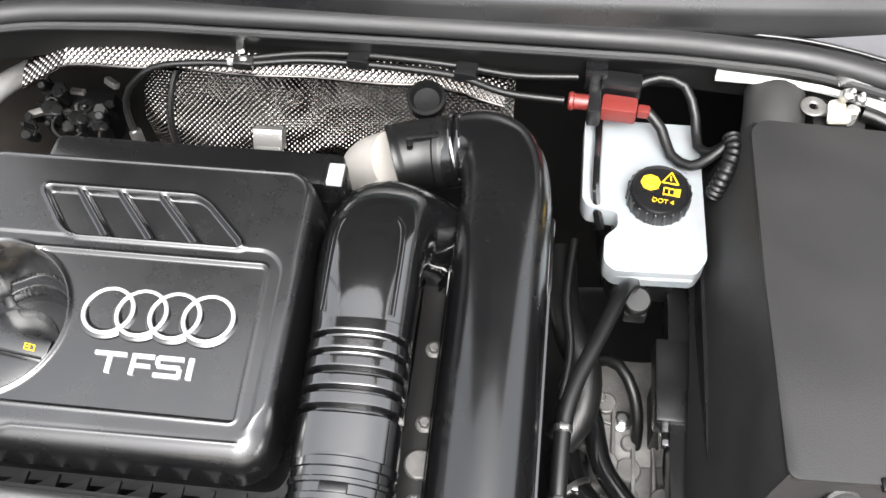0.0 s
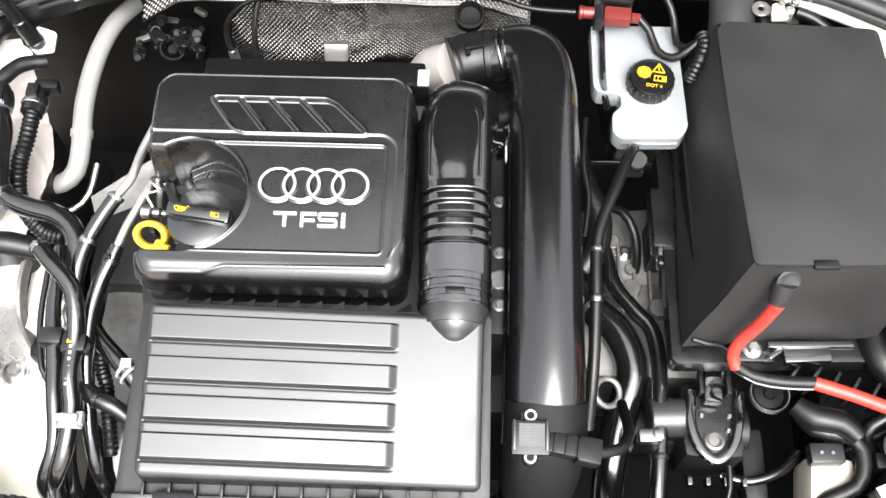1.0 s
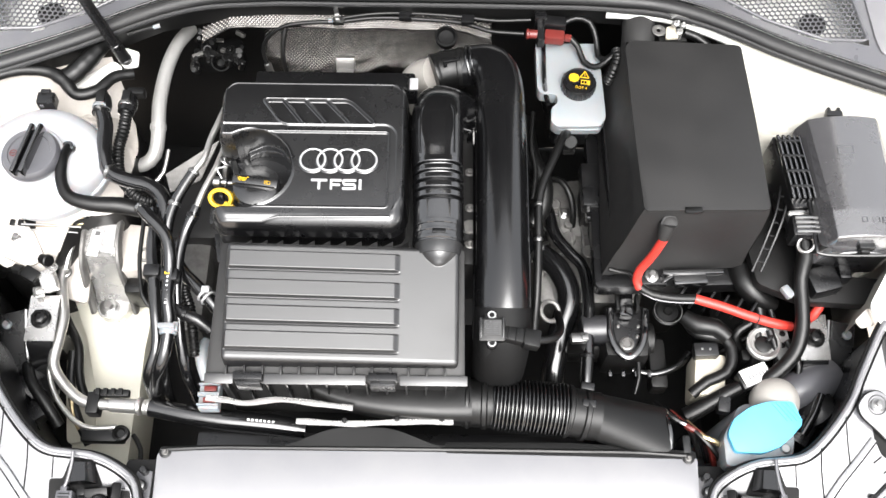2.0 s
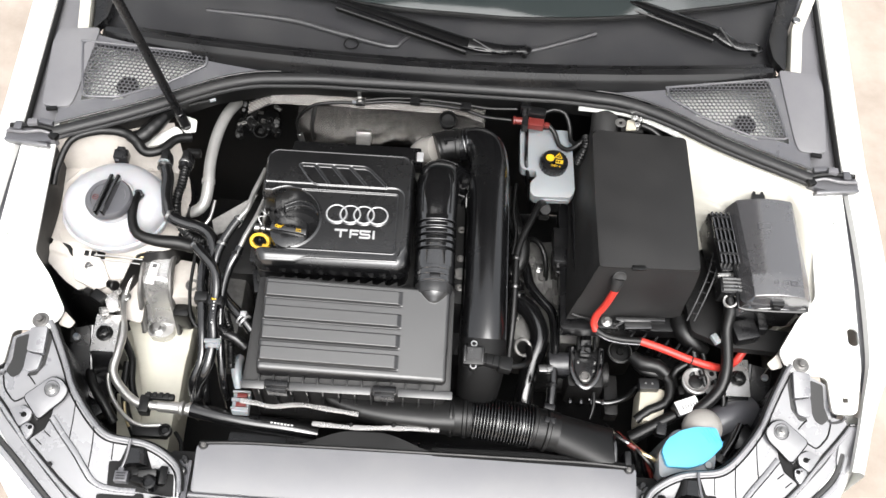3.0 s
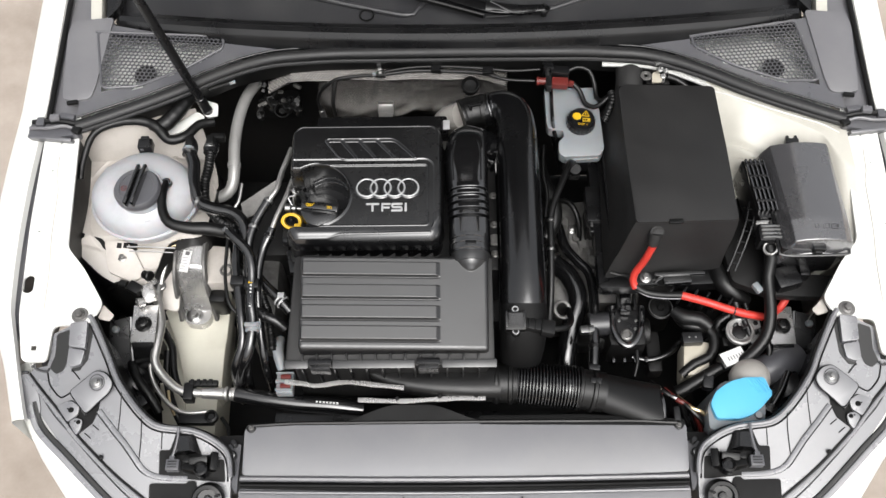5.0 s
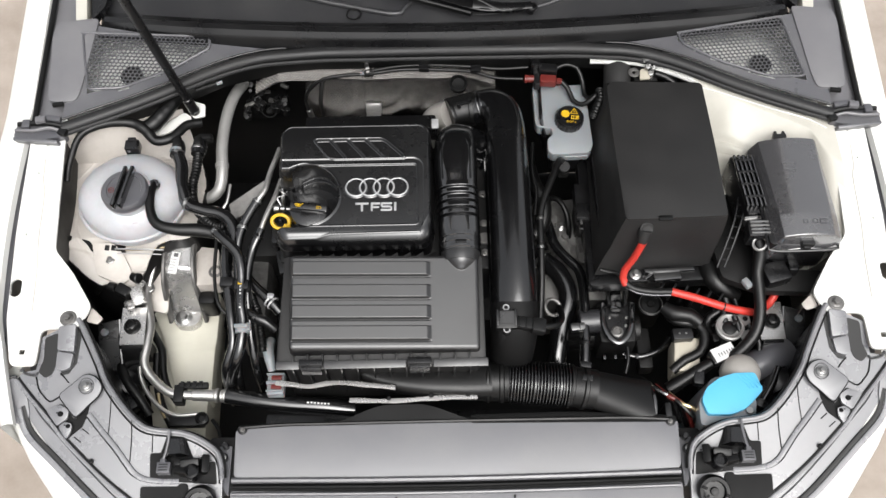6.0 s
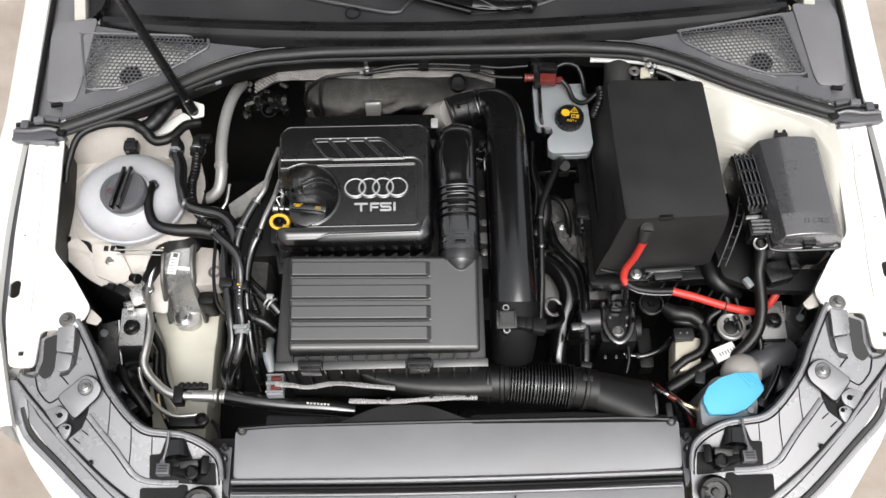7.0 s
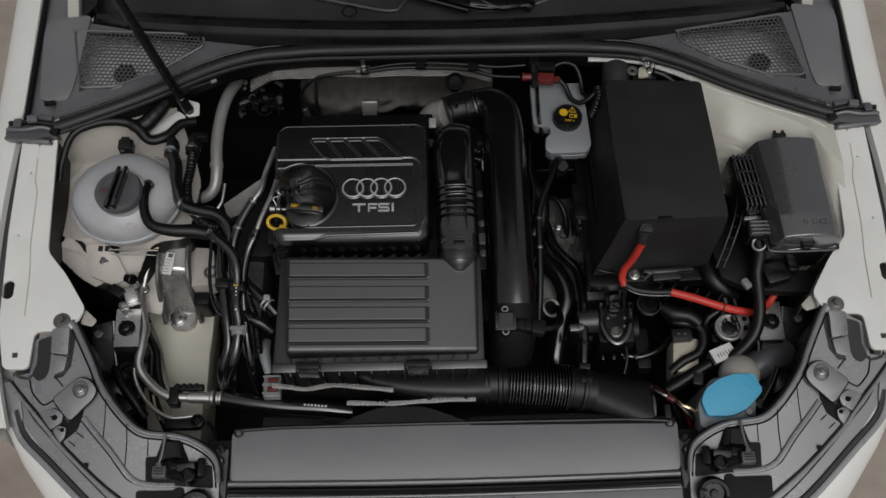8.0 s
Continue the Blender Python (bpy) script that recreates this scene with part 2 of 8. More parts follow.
PRIMER = mat("dusty_white_panel", (0.46, 0.43, 0.395), 0.5, bump=0.03, dust=(0.3, 0.265, 0.235), dirt=0.6, rvar=0.1, big=14)
ALU = mat("cast_aluminium", (0.42, 0.415, 0.405), 0.33, metal=0.9, grain=500, bump=0.25, dust=(0.36, 0.34, 0.32), dirt=0.5)
STEEL = mat("zinc_steel", (0.36, 0.36, 0.355), 0.28, metal=1.0, bump=0.08, dust=(0.4, 0.38, 0.36), dirt=0.4)
CASTING = mat("gearbox_casting", (0.2, 0.195, 0.188), 0.5, metal=0.75, grain=350, bump=0.4, dust=(0.05, 0.047, 0.044), dirt=0.7, big=22)
FOIL = mat("embossed_foil", (0.115, 0.111, 0.106), 0.14, metal=1.0, bump=0.05, dust=(0.06, 0.054, 0.049), dirt=0.8, big=60)
MILK = mat("milky_plastic", (0.20, 0.212, 0.222), 0.34, bump=0.03, dust=(0.18, 0.19, 0.198), dirt=0.3, sss=0.15)
TANK = mat("cloudy_tank_plastic", (0.39, 0.392, 0.41), 0.36, bump=0.05, dust=(0.27, 0.265, 0.268), dirt=0.7, sss=0.15, big=14)
BONE = mat("warm_grey_pipe", (0.3, 0.285, 0.265), 0.5, bump=0.1, dust=(0.15, 0.14, 0.13), dirt=0.4)
YELLOW = mat("yellow_plastic", (0.55, 0.34, 0.012), 0.35, bump=0.03, dust=(0.42, 0.27, 0.03), dirt=0.3)
RED = mat("red_cable_sheath", (0.5, 0.035, 0.025), 0.38, bump=0.05, dust=(0.38, 0.05, 0.035), dirt=0.3)
REDC = mat("red_connector", (0.11, 0.014, 0.011), 0.4, bump=0.04, dirt=0.4)
BLUE = mat("blue_cap_plastic", (0.085, 0.39, 0.6), 0.42, bump=0.06, dust=(0.12, 0.42, 0.62), dirt=0.3)
SILVER = mat("bright_silver", (0.5, 0.5, 0.505), 0.34, metal=0.5, bump=0.02, dirt=0.2, spec=0.8)
LABEL = mat("white_paper_label", (0.6, 0.6, 0.59), 0.55, bump=0.03, dirt=0.25)
INK = mat("printed_bars", (0.08, 0.08, 0.08), 0.55, bump=0.02)
CREAM = mat("cream_plastic", (0.42, 0.39, 0.32), 0.45, bump=0.05, dust=(0.45, 0.41, 0.33), dirt=0.5)
BRASS = mat("brass_fitting", (0.62, 0.5, 0.3), 0.32, metal=0.9, bump=0.08, dirt=0.4)
LINER = mat("hood_liner_felt", (0.015, 0.015, 0.015), 0.9, grain=300, bump=0.3, spec=0.2)
GROUND = mat("pale_concrete", (0.36, 0.31, 0.265), 0.8, grain=90, bump=0.3, dust=(0.2, 0.165, 0.135), dirt=0.7, big=3.2)
PIPEALU = mat("drawn_aluminium", (0.6, 0.59, 0.57), 0.34, metal=0.95, grain=400, bump=0.1, dust=(0.5, 0.48, 0.45), dirt=0.3)
DUSTALU = mat("dusty_bare_aluminium", (0.33, 0.326, 0.318), 0.40, metal=0.4, grain=400, bump=0.1, dust=(0.25, 0.24, 0.226), dirt=0.5, big=18)


# ---- the setting: ground and the car's body ----
def ground():
    near = field(-9, 9, -9, 9, 0.5, lambda X, Y: 0 * X)
    far = merge(*[([(x0, y0, 0), (x1, y0, 0), (x1, y1, 0), (x0, y1, 0)], [(0, 1, 2, 3)]) for x0, x1, y0, y1 in
                  ((-400, -9, -400, 400), (9, 400, -400, 400), (-9, 9, -400, -9), (-9, 9, 9, 400))])
    solo("ground", merge(near, far), GROUND, "pale beige concrete paving under the car", "ground", kind="structure")


ground()


def wing_height(x, y):
    return 0.9 + 0.11 * y - (0.25 * (y + 0.02) ** 2 if y < -0.02 else 0)


def front_fender(s, label):
    """The painted wing: its outer skin, the flange inside it, the wall of the bay below."""
    flip = (lambda g: g) if s < 0 else mirrored
    root = thing("front_fender", label, "fender", (s * 0.8, 0.2, 0.0), "front fenders of the car")
    plan = rounded([(-0.832, 0.43), (-0.766, 0.43), (-0.759, 0.266), (-0.753, 0.137), (-0.714, 0.091), (-0.670, 0.022), (-0.690, -0.017),
                    (-0.757, -0.020), (-0.760, -0.088), (-0.806, -0.088), (-0.824, 0.0), (-0.832, 0.18)], 0.012, 4)
    slot = [(-0.816 + 0.0105 * math.cos(a) , 0.062 + 0.010 * math.sin(a) + math.copysign(0.008, math.sin(a))) for a in [2 * math.pi * (k + 0.5) / 20 for k in range(20)]]
    small = [(-0.787 + 0.005 * dx, -0.062 + 0.005 * dy) for dx, dy in ((-1, -1), (1, -1), (1, 1), (-1, 1))]
    pins = [[(x + 0.0022 * math.cos(a), y + 0.0022 * math.sin(a)) for a in [2 * math.pi * k / 8 for k in range(8)]] for x, y in ((-0.806, 0.30), (-0.812, 0.17), (-0.797, 0.36))]
    part("flange", flip(slab(plan, wing_height, 0.006, 0.0016, [slot, small, *pins])), PAINT, root)

    def skin(u, v):
        y = -0.19 + 1.33 * u
        rise = wing_height(0, y)
        edge = 0.836 + 0.012 * math.sin(max(0, min(1, (y + 0.05) / 0.5)) * math.pi) - 0.35 * max(0.0, 0.02 - y) ** 1.25
        a = v * 1.5
        bulge = 0.030 + 0.042 * float(step_up(np.array(y), -0.12, 0.12))
        x = edge + bulge * math.sin(min(a, 1.45)) + (0.008 if v > 0.05 else 0.0)
        z = rise - 0.004 - 0.05 * (1 - math.cos(a)) - (0.012 if v < 0.04 else 0.0) - 0.55 * max(0.0, v - 0.62) ** 1.2 * 2.2
        return -x, y, z
    part("outer_skin", flip(sheet(60, 24, skin)), PAINT, root)

    def gutter(u, v):
        y = -0.08 + 1.15 * u
        edge = 0.834 + 0.012 * math.sin(max(0, min(1, (y + 0.05) / 0.5)) * math.pi)
        return -edge - 0.008 + 0.02 * v, y, wing_height(0, y) - 0.012 - 0.012 * math.sin(v * math.pi)
    # grey instead of body white, for the shadow in this gap
    part("gutter", flip(sheet(30, 4, gutter)), GREY, root)
    seam = [(-0.797, 0.33), (-0.795, 0.28), (-0.789, 0.26), (-0.787, 0.16), (-0.781, 0.09), (-0.779, 0.01)]
    part("seam", flip(sweep([(x, y, wing_height(x, y) + 0.0005) for x, y in seam], 0.0011, 5)), PRIMER, root)
    inner = [(-0.766, 0.43), (-0.759, 0.266), (-0.753, 0.137), (-0.714, 0.091), (-0.672, 0.024)]

    def wall(u, v):
        k = min(int(u * 4), 3)
        t = u * 4 - k
        x = inner[k][0] + (inner[k + 1][0] - inner[k][0]) * t
        y = inner[k][1] + (inner[k + 1][1] - inner[k][1]) * t
        return x - 0.004 - 0.03 * v * v, y, wing_height(x, y) - 0.004 - 0.45 * v
    # left wall near black: the shade of the void is put into its colour
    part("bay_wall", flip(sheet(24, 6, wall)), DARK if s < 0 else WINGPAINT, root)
    c = (s * 0.71, 0.0, wing_height(0, 0))
    part("washer", flip(lathe((-0.71, 0, c[2]), [(0.0155, 0), (0.0155, 0.001), (0.013, 0.003), (0.009, 0.003)], 28)), CASTING, root)
    bolt(root, (c[0], c[1], c[2] + 0.002), 0.0105, CASTING)
    part("fold_tab", flip(slab(rounded([(-0.676, 0.028), (-0.652, 0.006), (-0.660, -0.006), (-0.682, 0.000)], 0.004), 0.885, 0.003, 0.001)), PRIMER, root)
    return root


front_fender(-1, "white painted fender with bolted inner flange and bay wall darkened for shade")
front_fender(1, "white painted fender with bolted inner flange beside the fuse box")


def seal_y(x):
    a = abs(x)
    return float(np.interp(a, (0, 0.28, 0.385, 0.47, 0.57, 0.65, 0.765), (0.557, 0.556, 0.546, 0.521, 0.466, 0.428, 0.380)))


def inner_wing_left():
    """The dusty strut tower top under the coolant tank."""
    root = thing("strut_tower", "dusty white strut tower panel below the coolant tank", "body panel", (-0.64, 0.28, 0.5))
    plan = rounded([(-0.800, 0.400), (-0.60, 0.402), (-0.52, 0.398), (-0.50, 0.33), (-0.515, 0.20), (-0.59, 0.185), (-0.625, 0.12), (-0.665, 0.105),
                    (-0.72, 0.125), (-0.765, 0.165), (-0.800, 0.195)], 0.02)

    def z(x, y):
        return 0.85 - 0.55 * max(0.0, 0.2 - y) - 0.35 * max(0.0, x + 0.56) - 0.02 * math.sin((x + 0.7) * 14) * math.sin(y * 17)

    def pressed(X, Y):
        """The pressed top: a seat round the tank, a step along its front, shallow dents, a drain hole."""
        Z = 0.85 - 0.55 * np.maximum(0, 0.2 - Y) - 0.35 * np.maximum(0, X + 0.56) - 0.02 * np.sin((X + 0.7) * 14) * np.sin(Y * 17)
        r = np.hypot((X + 0.628) / 1.08, Y - 0.262)
        Z = Z - 0.0030 * step_up(r, 0.122, 0.117) + 0.0012 * np.exp(-((r - 0.124) / 0.003) ** 2)
        Z = Z - 0.0045 * step_up(Y + 0.25 * (X + 0.76), 0.186, 0.180) * step_up(X, -0.66, -0.69)
        for x, y in ((-0.730, 0.390), (-0.704, 0.393), (-0.596, 0.392), (-0.552, 0.352), (-0.545, 0.290)):
            Z = Z + 0.0035 * np.exp(-(((X - x) / 0.009) ** 2 + ((Y - y) / 0.006) ** 2) ** 2)
        Z = Z + 0.0015 * np.exp(-(seg_dist(X, Y, -0.775, 0.330, -0.735, 0.375) / 0.0022) ** 2)
        ok = np.zeros(X.shape, bool)
        for (ax, ay), (bx, by) in zip(plan[-1:] + plan[:-1], plan):
            if ay != by:
                ok ^= ((ay > Y) != (by > Y)) & (X < (bx - ax) * (Y - ay) / (by - ay) + ax)
        return np.where(ok & (np.hypot(X + 0.762, Y - 0.201) > 0.0065), Z, np.nan)
    part("top_panel", field(-0.802, -0.496, 0.100, 0.406, 0.0012, pressed), PRIMER, root, smooth=70)

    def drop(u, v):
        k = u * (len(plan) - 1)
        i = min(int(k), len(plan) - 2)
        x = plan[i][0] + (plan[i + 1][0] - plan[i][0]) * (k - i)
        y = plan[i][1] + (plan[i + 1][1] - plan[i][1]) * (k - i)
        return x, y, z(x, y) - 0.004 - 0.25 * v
    # walls of the white tower in near black, as shade below its edge
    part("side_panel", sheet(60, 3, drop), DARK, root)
    part("upper_panel", sheet(24, 10, lambda u, v: (-0.795 + (0.278 - 0.035 * v) * u, 0.375 + (seal_y(-0.795 + (0.278 - 0.035 * v) * u) - 0.377) * v, z(-0.795 + 0.27 * u, 0.39) - 0.003 + (0.10 - 0.03 * u) * v ** 1.6)), PRIMER, root)
    part("lower_panel", slab(rounded([(-0.672, 0.32), (-0.580, 0.32), (-0.580, 0.085), (-0.624, 0.095), (-0.662, 0.125), (-0.674, 0.18)], 0.012), lambda x, y: 0.735 + 0.05 * math.sin((y - 0.1) * 9), 0.006, 0.001), PRIMER, root)
    plate = rounded([(-0.712, 0.186), (-0.668, 0.186), (-0.650, 0.166), (-0.634, 0.132), (-0.66, 0.118), (-0.705, 0.132), (-0.709, 0.170)], 0.008)
    part("reinforcement", slab(plate, lambda x, y: z(x, y) + 0.006, 0.005, 0.0015), PRIMER, root)
    # flat black plate in place of a shaded keyhole
    part("key_slot", slab(rounded([(-0.736, 0.198), (-0.718, 0.193), (-0.712, 0.186), (-0.708, 0.172), (-0.716, 0.176), (-0.724, 0.188)], 0.004), lambda x, y: z(x, y) + 0.0015, 0.006), GAP, root)
    for x in (-0.682, -0.669):
        part("clip_slot", box((x, 0.178, z(x, 0.178) + 0.007), (0.009, 0.011, 0.004), 0.001, (12, 0, -8)), RUBBER, root)
    bolt(root, (-0.677, 0.158, z(-0.677, 0.158) + 0.006), 0.009, STEEL)
    part("stay_rod", sweep([(-0.664, 0.172, 0.850), (-0.63, 0.171, 0.850), (-0.568, 0.169, 0.848)], 0.0018, 8), STEEL, root)
    part("stay_rod", sweep([(-0.660, 0.164, 0.846), (-0.62, 0.163, 0.846), (-0.572, 0.160, 0.845)], 0.0014, 8), STEEL, root)


inner_wing_left()


def inner_wing_right():
    root = thing("inner_wing", "white painted inner wing panel around battery and fuse box", "body panel", (0.64, 0.25, 0.5))

    def place(u, v):
        x = 0.508 + 0.262 * u
        top = seal_y(x) - 0.002
        low = 0.27 - 0.16 * float(step_up(np.array(u), 0.80, 0.93))
        y = low + (top - low) * v
        z = 0.862 + 0.035 * u + 0.085 * v ** 1.6 + 0.006 * math.sin(31 * x + 9 * y) * math.sin(v * 3.1) - 0.05 * math.exp(-((x - 0.53) / 0.03) ** 2) * (1 - v)
        for k in range(3):
            z -= 0.009 * math.exp(-((y - 0.375 + 0.022 * k + 0.55 * (x - 0.56)) / 0.005) ** 2) * math.exp(-((x - 0.575) / 0.03) ** 2)
        return x, y, min(z, 0.944)
    part("top_panel", sheet(48, 60, place), WINGPAINT, root)
    part("folded_edge", sweep([(0.755, 0.150, 0.815), (0.735, 0.136, 0.806), (0.708, 0.122, 0.802), (0.690, 0.108, 0.800), (0.664, 0.090, 0.798)], 0.0035, 8, 0.006, wide=1.6, power=3), WINGPAINT, root)
    part("seam_bead", sweep([tuple(Vector(place(0.06 + 0.11 * k, 0.93)) + Vector((0, 0, 0.001))) for k in range(9)], 0.0014, 8, 0.006), PAINT, root)


inner_wing_right()


def bay_shell():
    """Dark bottom, bulkhead and sides that close the bay."""
    tray = slab(rounded([(-0.74, -0.30), (0.74, -0.30), (0.80, 0.69), (-0.80, 0.69)], 0.05), lambda x, y: 0.30 + 0.02 * math.sin(20 * x) * math.sin(17 * y), 0.01)
    solo("bay_floor", tray, DARK, "dark grimy undertray below the engine", "undertray", kind="structure")
    for s in (-1, 1):
        arch = slab(rounded([(s * 0.60, -0.33), (s * 0.82, -0.20), (s * 0.845, 0.0), (s * 0.845, 0.56), (s * 0.58, 0.56)], 0.03), lambda x, y: 0.52 + 0.05 * math.sin(9 * y), 0.01)
        solo("wheel_arch_liner", arch, DARK, "black wheel arch liner closing the side of the bay", "liner", "wheel arch liners", kind="structure")
    wall = sheet(40, 16, lambda u, v: (-0.80 + 1.6 * u, 0.690 - 0.02 * math.sin(u * 9) ** 2 * (1 - v), 0.30 + 0.62 * v))
    solo("bulkhead", wall, DARK, "black sound-insulated bulkhead behind the engine", "bulkhead", kind="structure")
    for s in (-1, 1):
        rail = slab(rounded([(s * 0.61, -0.27), (s * 0.505, -0.27), (s * 0.515, 0.16), (s * 0.60, 0.16)], 0.015), lambda x, y: 0.615 - 0.03 * max(0, -y - 0.1), 0.12, 0.012)
        if s < 0:
            root = thing("chassis_rail", "dusty cream-white chassis rail beside the engine", "chassis rail", (-0.555, -0.05, 0.49))
            part("beam", rail, RAILPAINT, root)
            funnel = rounded([(-0.652, 0.165), (-0.490, 0.165), (-0.497, 0.05), (-0.503, -0.065), (-0.574, -0.045), (-0.600, 0.05)], 0.016)
            part("upper_step", slab(funnel, lambda x, y: 0.645 + 0.35 * max(0.0, y - 0.10) - 0.40 * max(0.0, 0.01 - y), 0.05, 0.006), RAILPAINT, root)
            part("side_ledge", slab(rounded([(-0.655, 0.14), (-0.590, 0.14), (-0.570, -0.12), (-0.612, -0.13), (-0.634, -0.02)], 0.012), 0.622, 0.03, 0.004), RAILPAINT, root)
        else:
            # twin of the cream rail, coloured near black for the battery's shade
            solo("chassis_rail", rail, DARK, "chassis rail below the battery, near black for shade", "chassis rail")


bay_shell()


# ---- cowl below the windscreen ----
def rail_y(x):
    return 0.572 + 0.1 * x * x


GRILLE = {-1: [(-0.722, 0.468), (-0.742, 0.592), (-0.49, 0.596), (-0.487, 0.572), (-0.56, 0.52), (-0.655, 0.474)],
          1: [(0.722, 0.468), (0.69, 0.604), (0.48, 0.586), (0.487, 0.562), (0.56, 0.514), (0.65, 0.474)]}


def cowl_z(x, y):
    return 0.968 + 0.2 * (y - seal_y(x) - 0.03)


def cowl():
    root = thing("windscreen_cowl", "dark grey plastic windscreen cowl with rubber hood seal", "cowl", (0, 0.62, 0.9))
    nx, nr = 150, 14

    def row(x, v):
        a, b = seal_y(x) + 0.022, rail_y(x) - 0.012
        b = max(b, a + 0.002)
        y = a + (b - a) * v
        return x, y, cowl_z(x, y)
    verts, faces = sheet(nx, nr, lambda u, v: row(-0.765 + 1.53 * u, v))
    keep = []
    for f in faces:
        cx = sum(verts[i][0] for i in f) / 4
        cy = sum(verts[i][1] for i in f) / 4
        if not inside(cx, cy, GRILLE[-1 if cx < 0 else 1]):
            keep.append(f)
    # side panels and trims paler than the ridge: side light put into their greys
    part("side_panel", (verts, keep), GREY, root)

    profile = [(-0.012, -0.014), (-0.004, 0.010), (0.004, 0.022), (0.016, 0.024), (0.024, 0.016), (0.027, 0.002), (0.036, -0.004), (0.05, -0.002), (0.056, -0.03), (0.075, -0.036)]

    def rail(u, v):
        x = -0.726 + 1.452 * u
        k = v * (len(profile) - 1)
        i = min(int(k), len(profile) - 2)
        dy = profile[i][0] + (profile[i + 1][0] - profile[i][0]) * (k - i)
        dz = profile[i][1] + (profile[i + 1][1] - profile[i][1]) * (k - i)
        end = math.sqrt(max(0.0, 1 - (max(0.0, abs(x) - 0.686) / 0.040) ** 2))
        return x, rail_y(x) + 0.03 * (1 - end) + dy * (0.3 + 0.7 * end), 0.985 + dz * end - 0.01 * x * x - 0.012 * (1 - end)
    part("ridge", sheet(80, 36, rail), SATIN, root)
    part("scuttle", sheet(60, 20, lambda u, v: (-0.77 + 1.54 * u, 0.625 + 0.1 * (-0.77 + 1.54 * u) ** 2 + 0.36 * v, 0.95 + 0.07 * v * v + 0.006 * math.sin(u * 14))), COWL, root)
    part("seal_tab", sweep([(-0.515, 0.488, 0.943), (-0.494, 0.496, 0.944), (-0.474, 0.503, 0.944)], 0.0035, 8), RUBBER, root)
    part("tab_tip", sweep([(-0.474, 0.503, 0.944), (-0.468, 0.506, 0.944), (-0.463, 0.508, 0.944)], 0.0038, 8), MILK, root, "white tip of the seal tab")
    part("round_cap", ring((-0.195, 0.673, 0.958), 0.015, 0.0016, 32, 6), RUBBER, root)
    part("swage", sweep([(-0.52, 0.745, 0.956), (-0.341, 0.732, 0.957), (-0.235, 0.706, 0.955), (-0.112, 0.676, 0.953), (-0.088, 0.690, 0.953), (-0.05, 0.74, 0.956)], 0.006, 10, 0.012), COWL, root)
    part("swage", sweep([(0.06, 0.668, 0.952), (0.101, 0.671, 0.953), (0.186, 0.684, 0.954), (0.281, 0.720, 0.957), (0.34, 0.745, 0.96)], 0.006, 10, 0.012), COWL, root)
    pts = [(-0.765 + 1.53 * k / 24, 0, 0) for k in range(25)]
    part("rubber_seal", sweep([(x, seal_y(x) + 0.006, 0.963 + 0.004 * math.cos(x * 3)) for x, _, _ in pts], 0.0105, 12, 0.012, wide=1.15), SEAL, root)
    part("seal_lip", sweep([(x, seal_y(x) - 0.007, 0.956) for x, _, _ in pts], 0.0045, 8, 0.012), SEAL, root)
    part("seal_carrier", sweep([(x, seal_y(x) + 0.0215, 0.970) for x, _, _ in pts], 0.0022, 10, 0.012), SATIN, root)
    part("water_box", sheet(40, 4, lambda u, v: (-0.72 + 1.44 * u, seal_y(-0.72 + 1.44 * u) - 0.004 + 0.004 * v, 0.955 - 0.045 * v)), RUBBER, root)
    for s in (-1, 1):
        poly = GRILLE[s]
        cells_v, cells_f = [], []
        p = 0.0086
        for j in range(-2, 24):
            for i in range(0, 40):
                x = s * (0.478 + p * i + (p / 2 if j % 2 else 0))
                y = 0.466 + p * 0.866 * j
                if not inside(x, y, poly):
                    continue
                k = len(cells_v)
                for r, dz in ((p / math.sqrt(3), 0.0030), (p * 0.505, 0.0030), (p * 0.495, 0.0)):
                    for h in range(6):
                        a = math.pi / 6 + h * math.pi / 3
                        px, py = x + r * math.cos(a), y + r * math.sin(a)
                        cells_v.append((px, py, cowl_z(px, py) + dz))
                for h in range(6):
                    q = (h + 1) % 6
                    cells_f.append((k + h, k + q, k + 6 + q, k + 6 + h))
                    cells_f.append((k + 6 + h, k + 6 + q, k + 12 + q, k + 12 + h))
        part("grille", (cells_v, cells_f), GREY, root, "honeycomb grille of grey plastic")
        loop = rounded(poly, 0.012)
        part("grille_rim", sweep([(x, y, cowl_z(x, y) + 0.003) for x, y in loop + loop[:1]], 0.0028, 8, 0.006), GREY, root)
        low = slab([(s * 0.46, 0.548), (s * 0.57, 0.492), (s * 0.65, 0.452), (s * 0.752, 0.418), (s * 0.765, 0.67), (s * 0.46, 0.66)], lambda x, y: 0.940 if y < 0.55 else 0.900, 0.004)
        part("drain_tray", low, PAINT, root)
        part("drain_well", lathe((s * 0.652, 0.530, 0.9405), [(0.023, 0.0), (0.023, 0.004), (0.019, 0.004), (0.018, 0.001), (0.002, 0.001)], 24), RUBBER, root)
        side = rounded([(s * 0.770, 0.42), (s * 0.822, 0.42), (s * 0.822, 0.98), (s * 0.790, 0.98), (s * 0.778, 0.7)], 0.006)
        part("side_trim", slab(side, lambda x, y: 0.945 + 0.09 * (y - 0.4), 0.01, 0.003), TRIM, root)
        corner = [(s * 0.712, 0.626), (s * 0.795, 0.614), (s * 0.802, 0.582), (s * 0.797, 0.442), (s * 0.775, 0.437), (s * 0.742, 0.442), (s * 0.734, 0.47)]
        part("corner_cover", slab(rounded(corner, 0.010), lambda x, y: cowl_z(min(abs(x), 0.765), y) + 0.0045, 0.02, 0.0025), TRIM, root, "grey plastic corner cover")
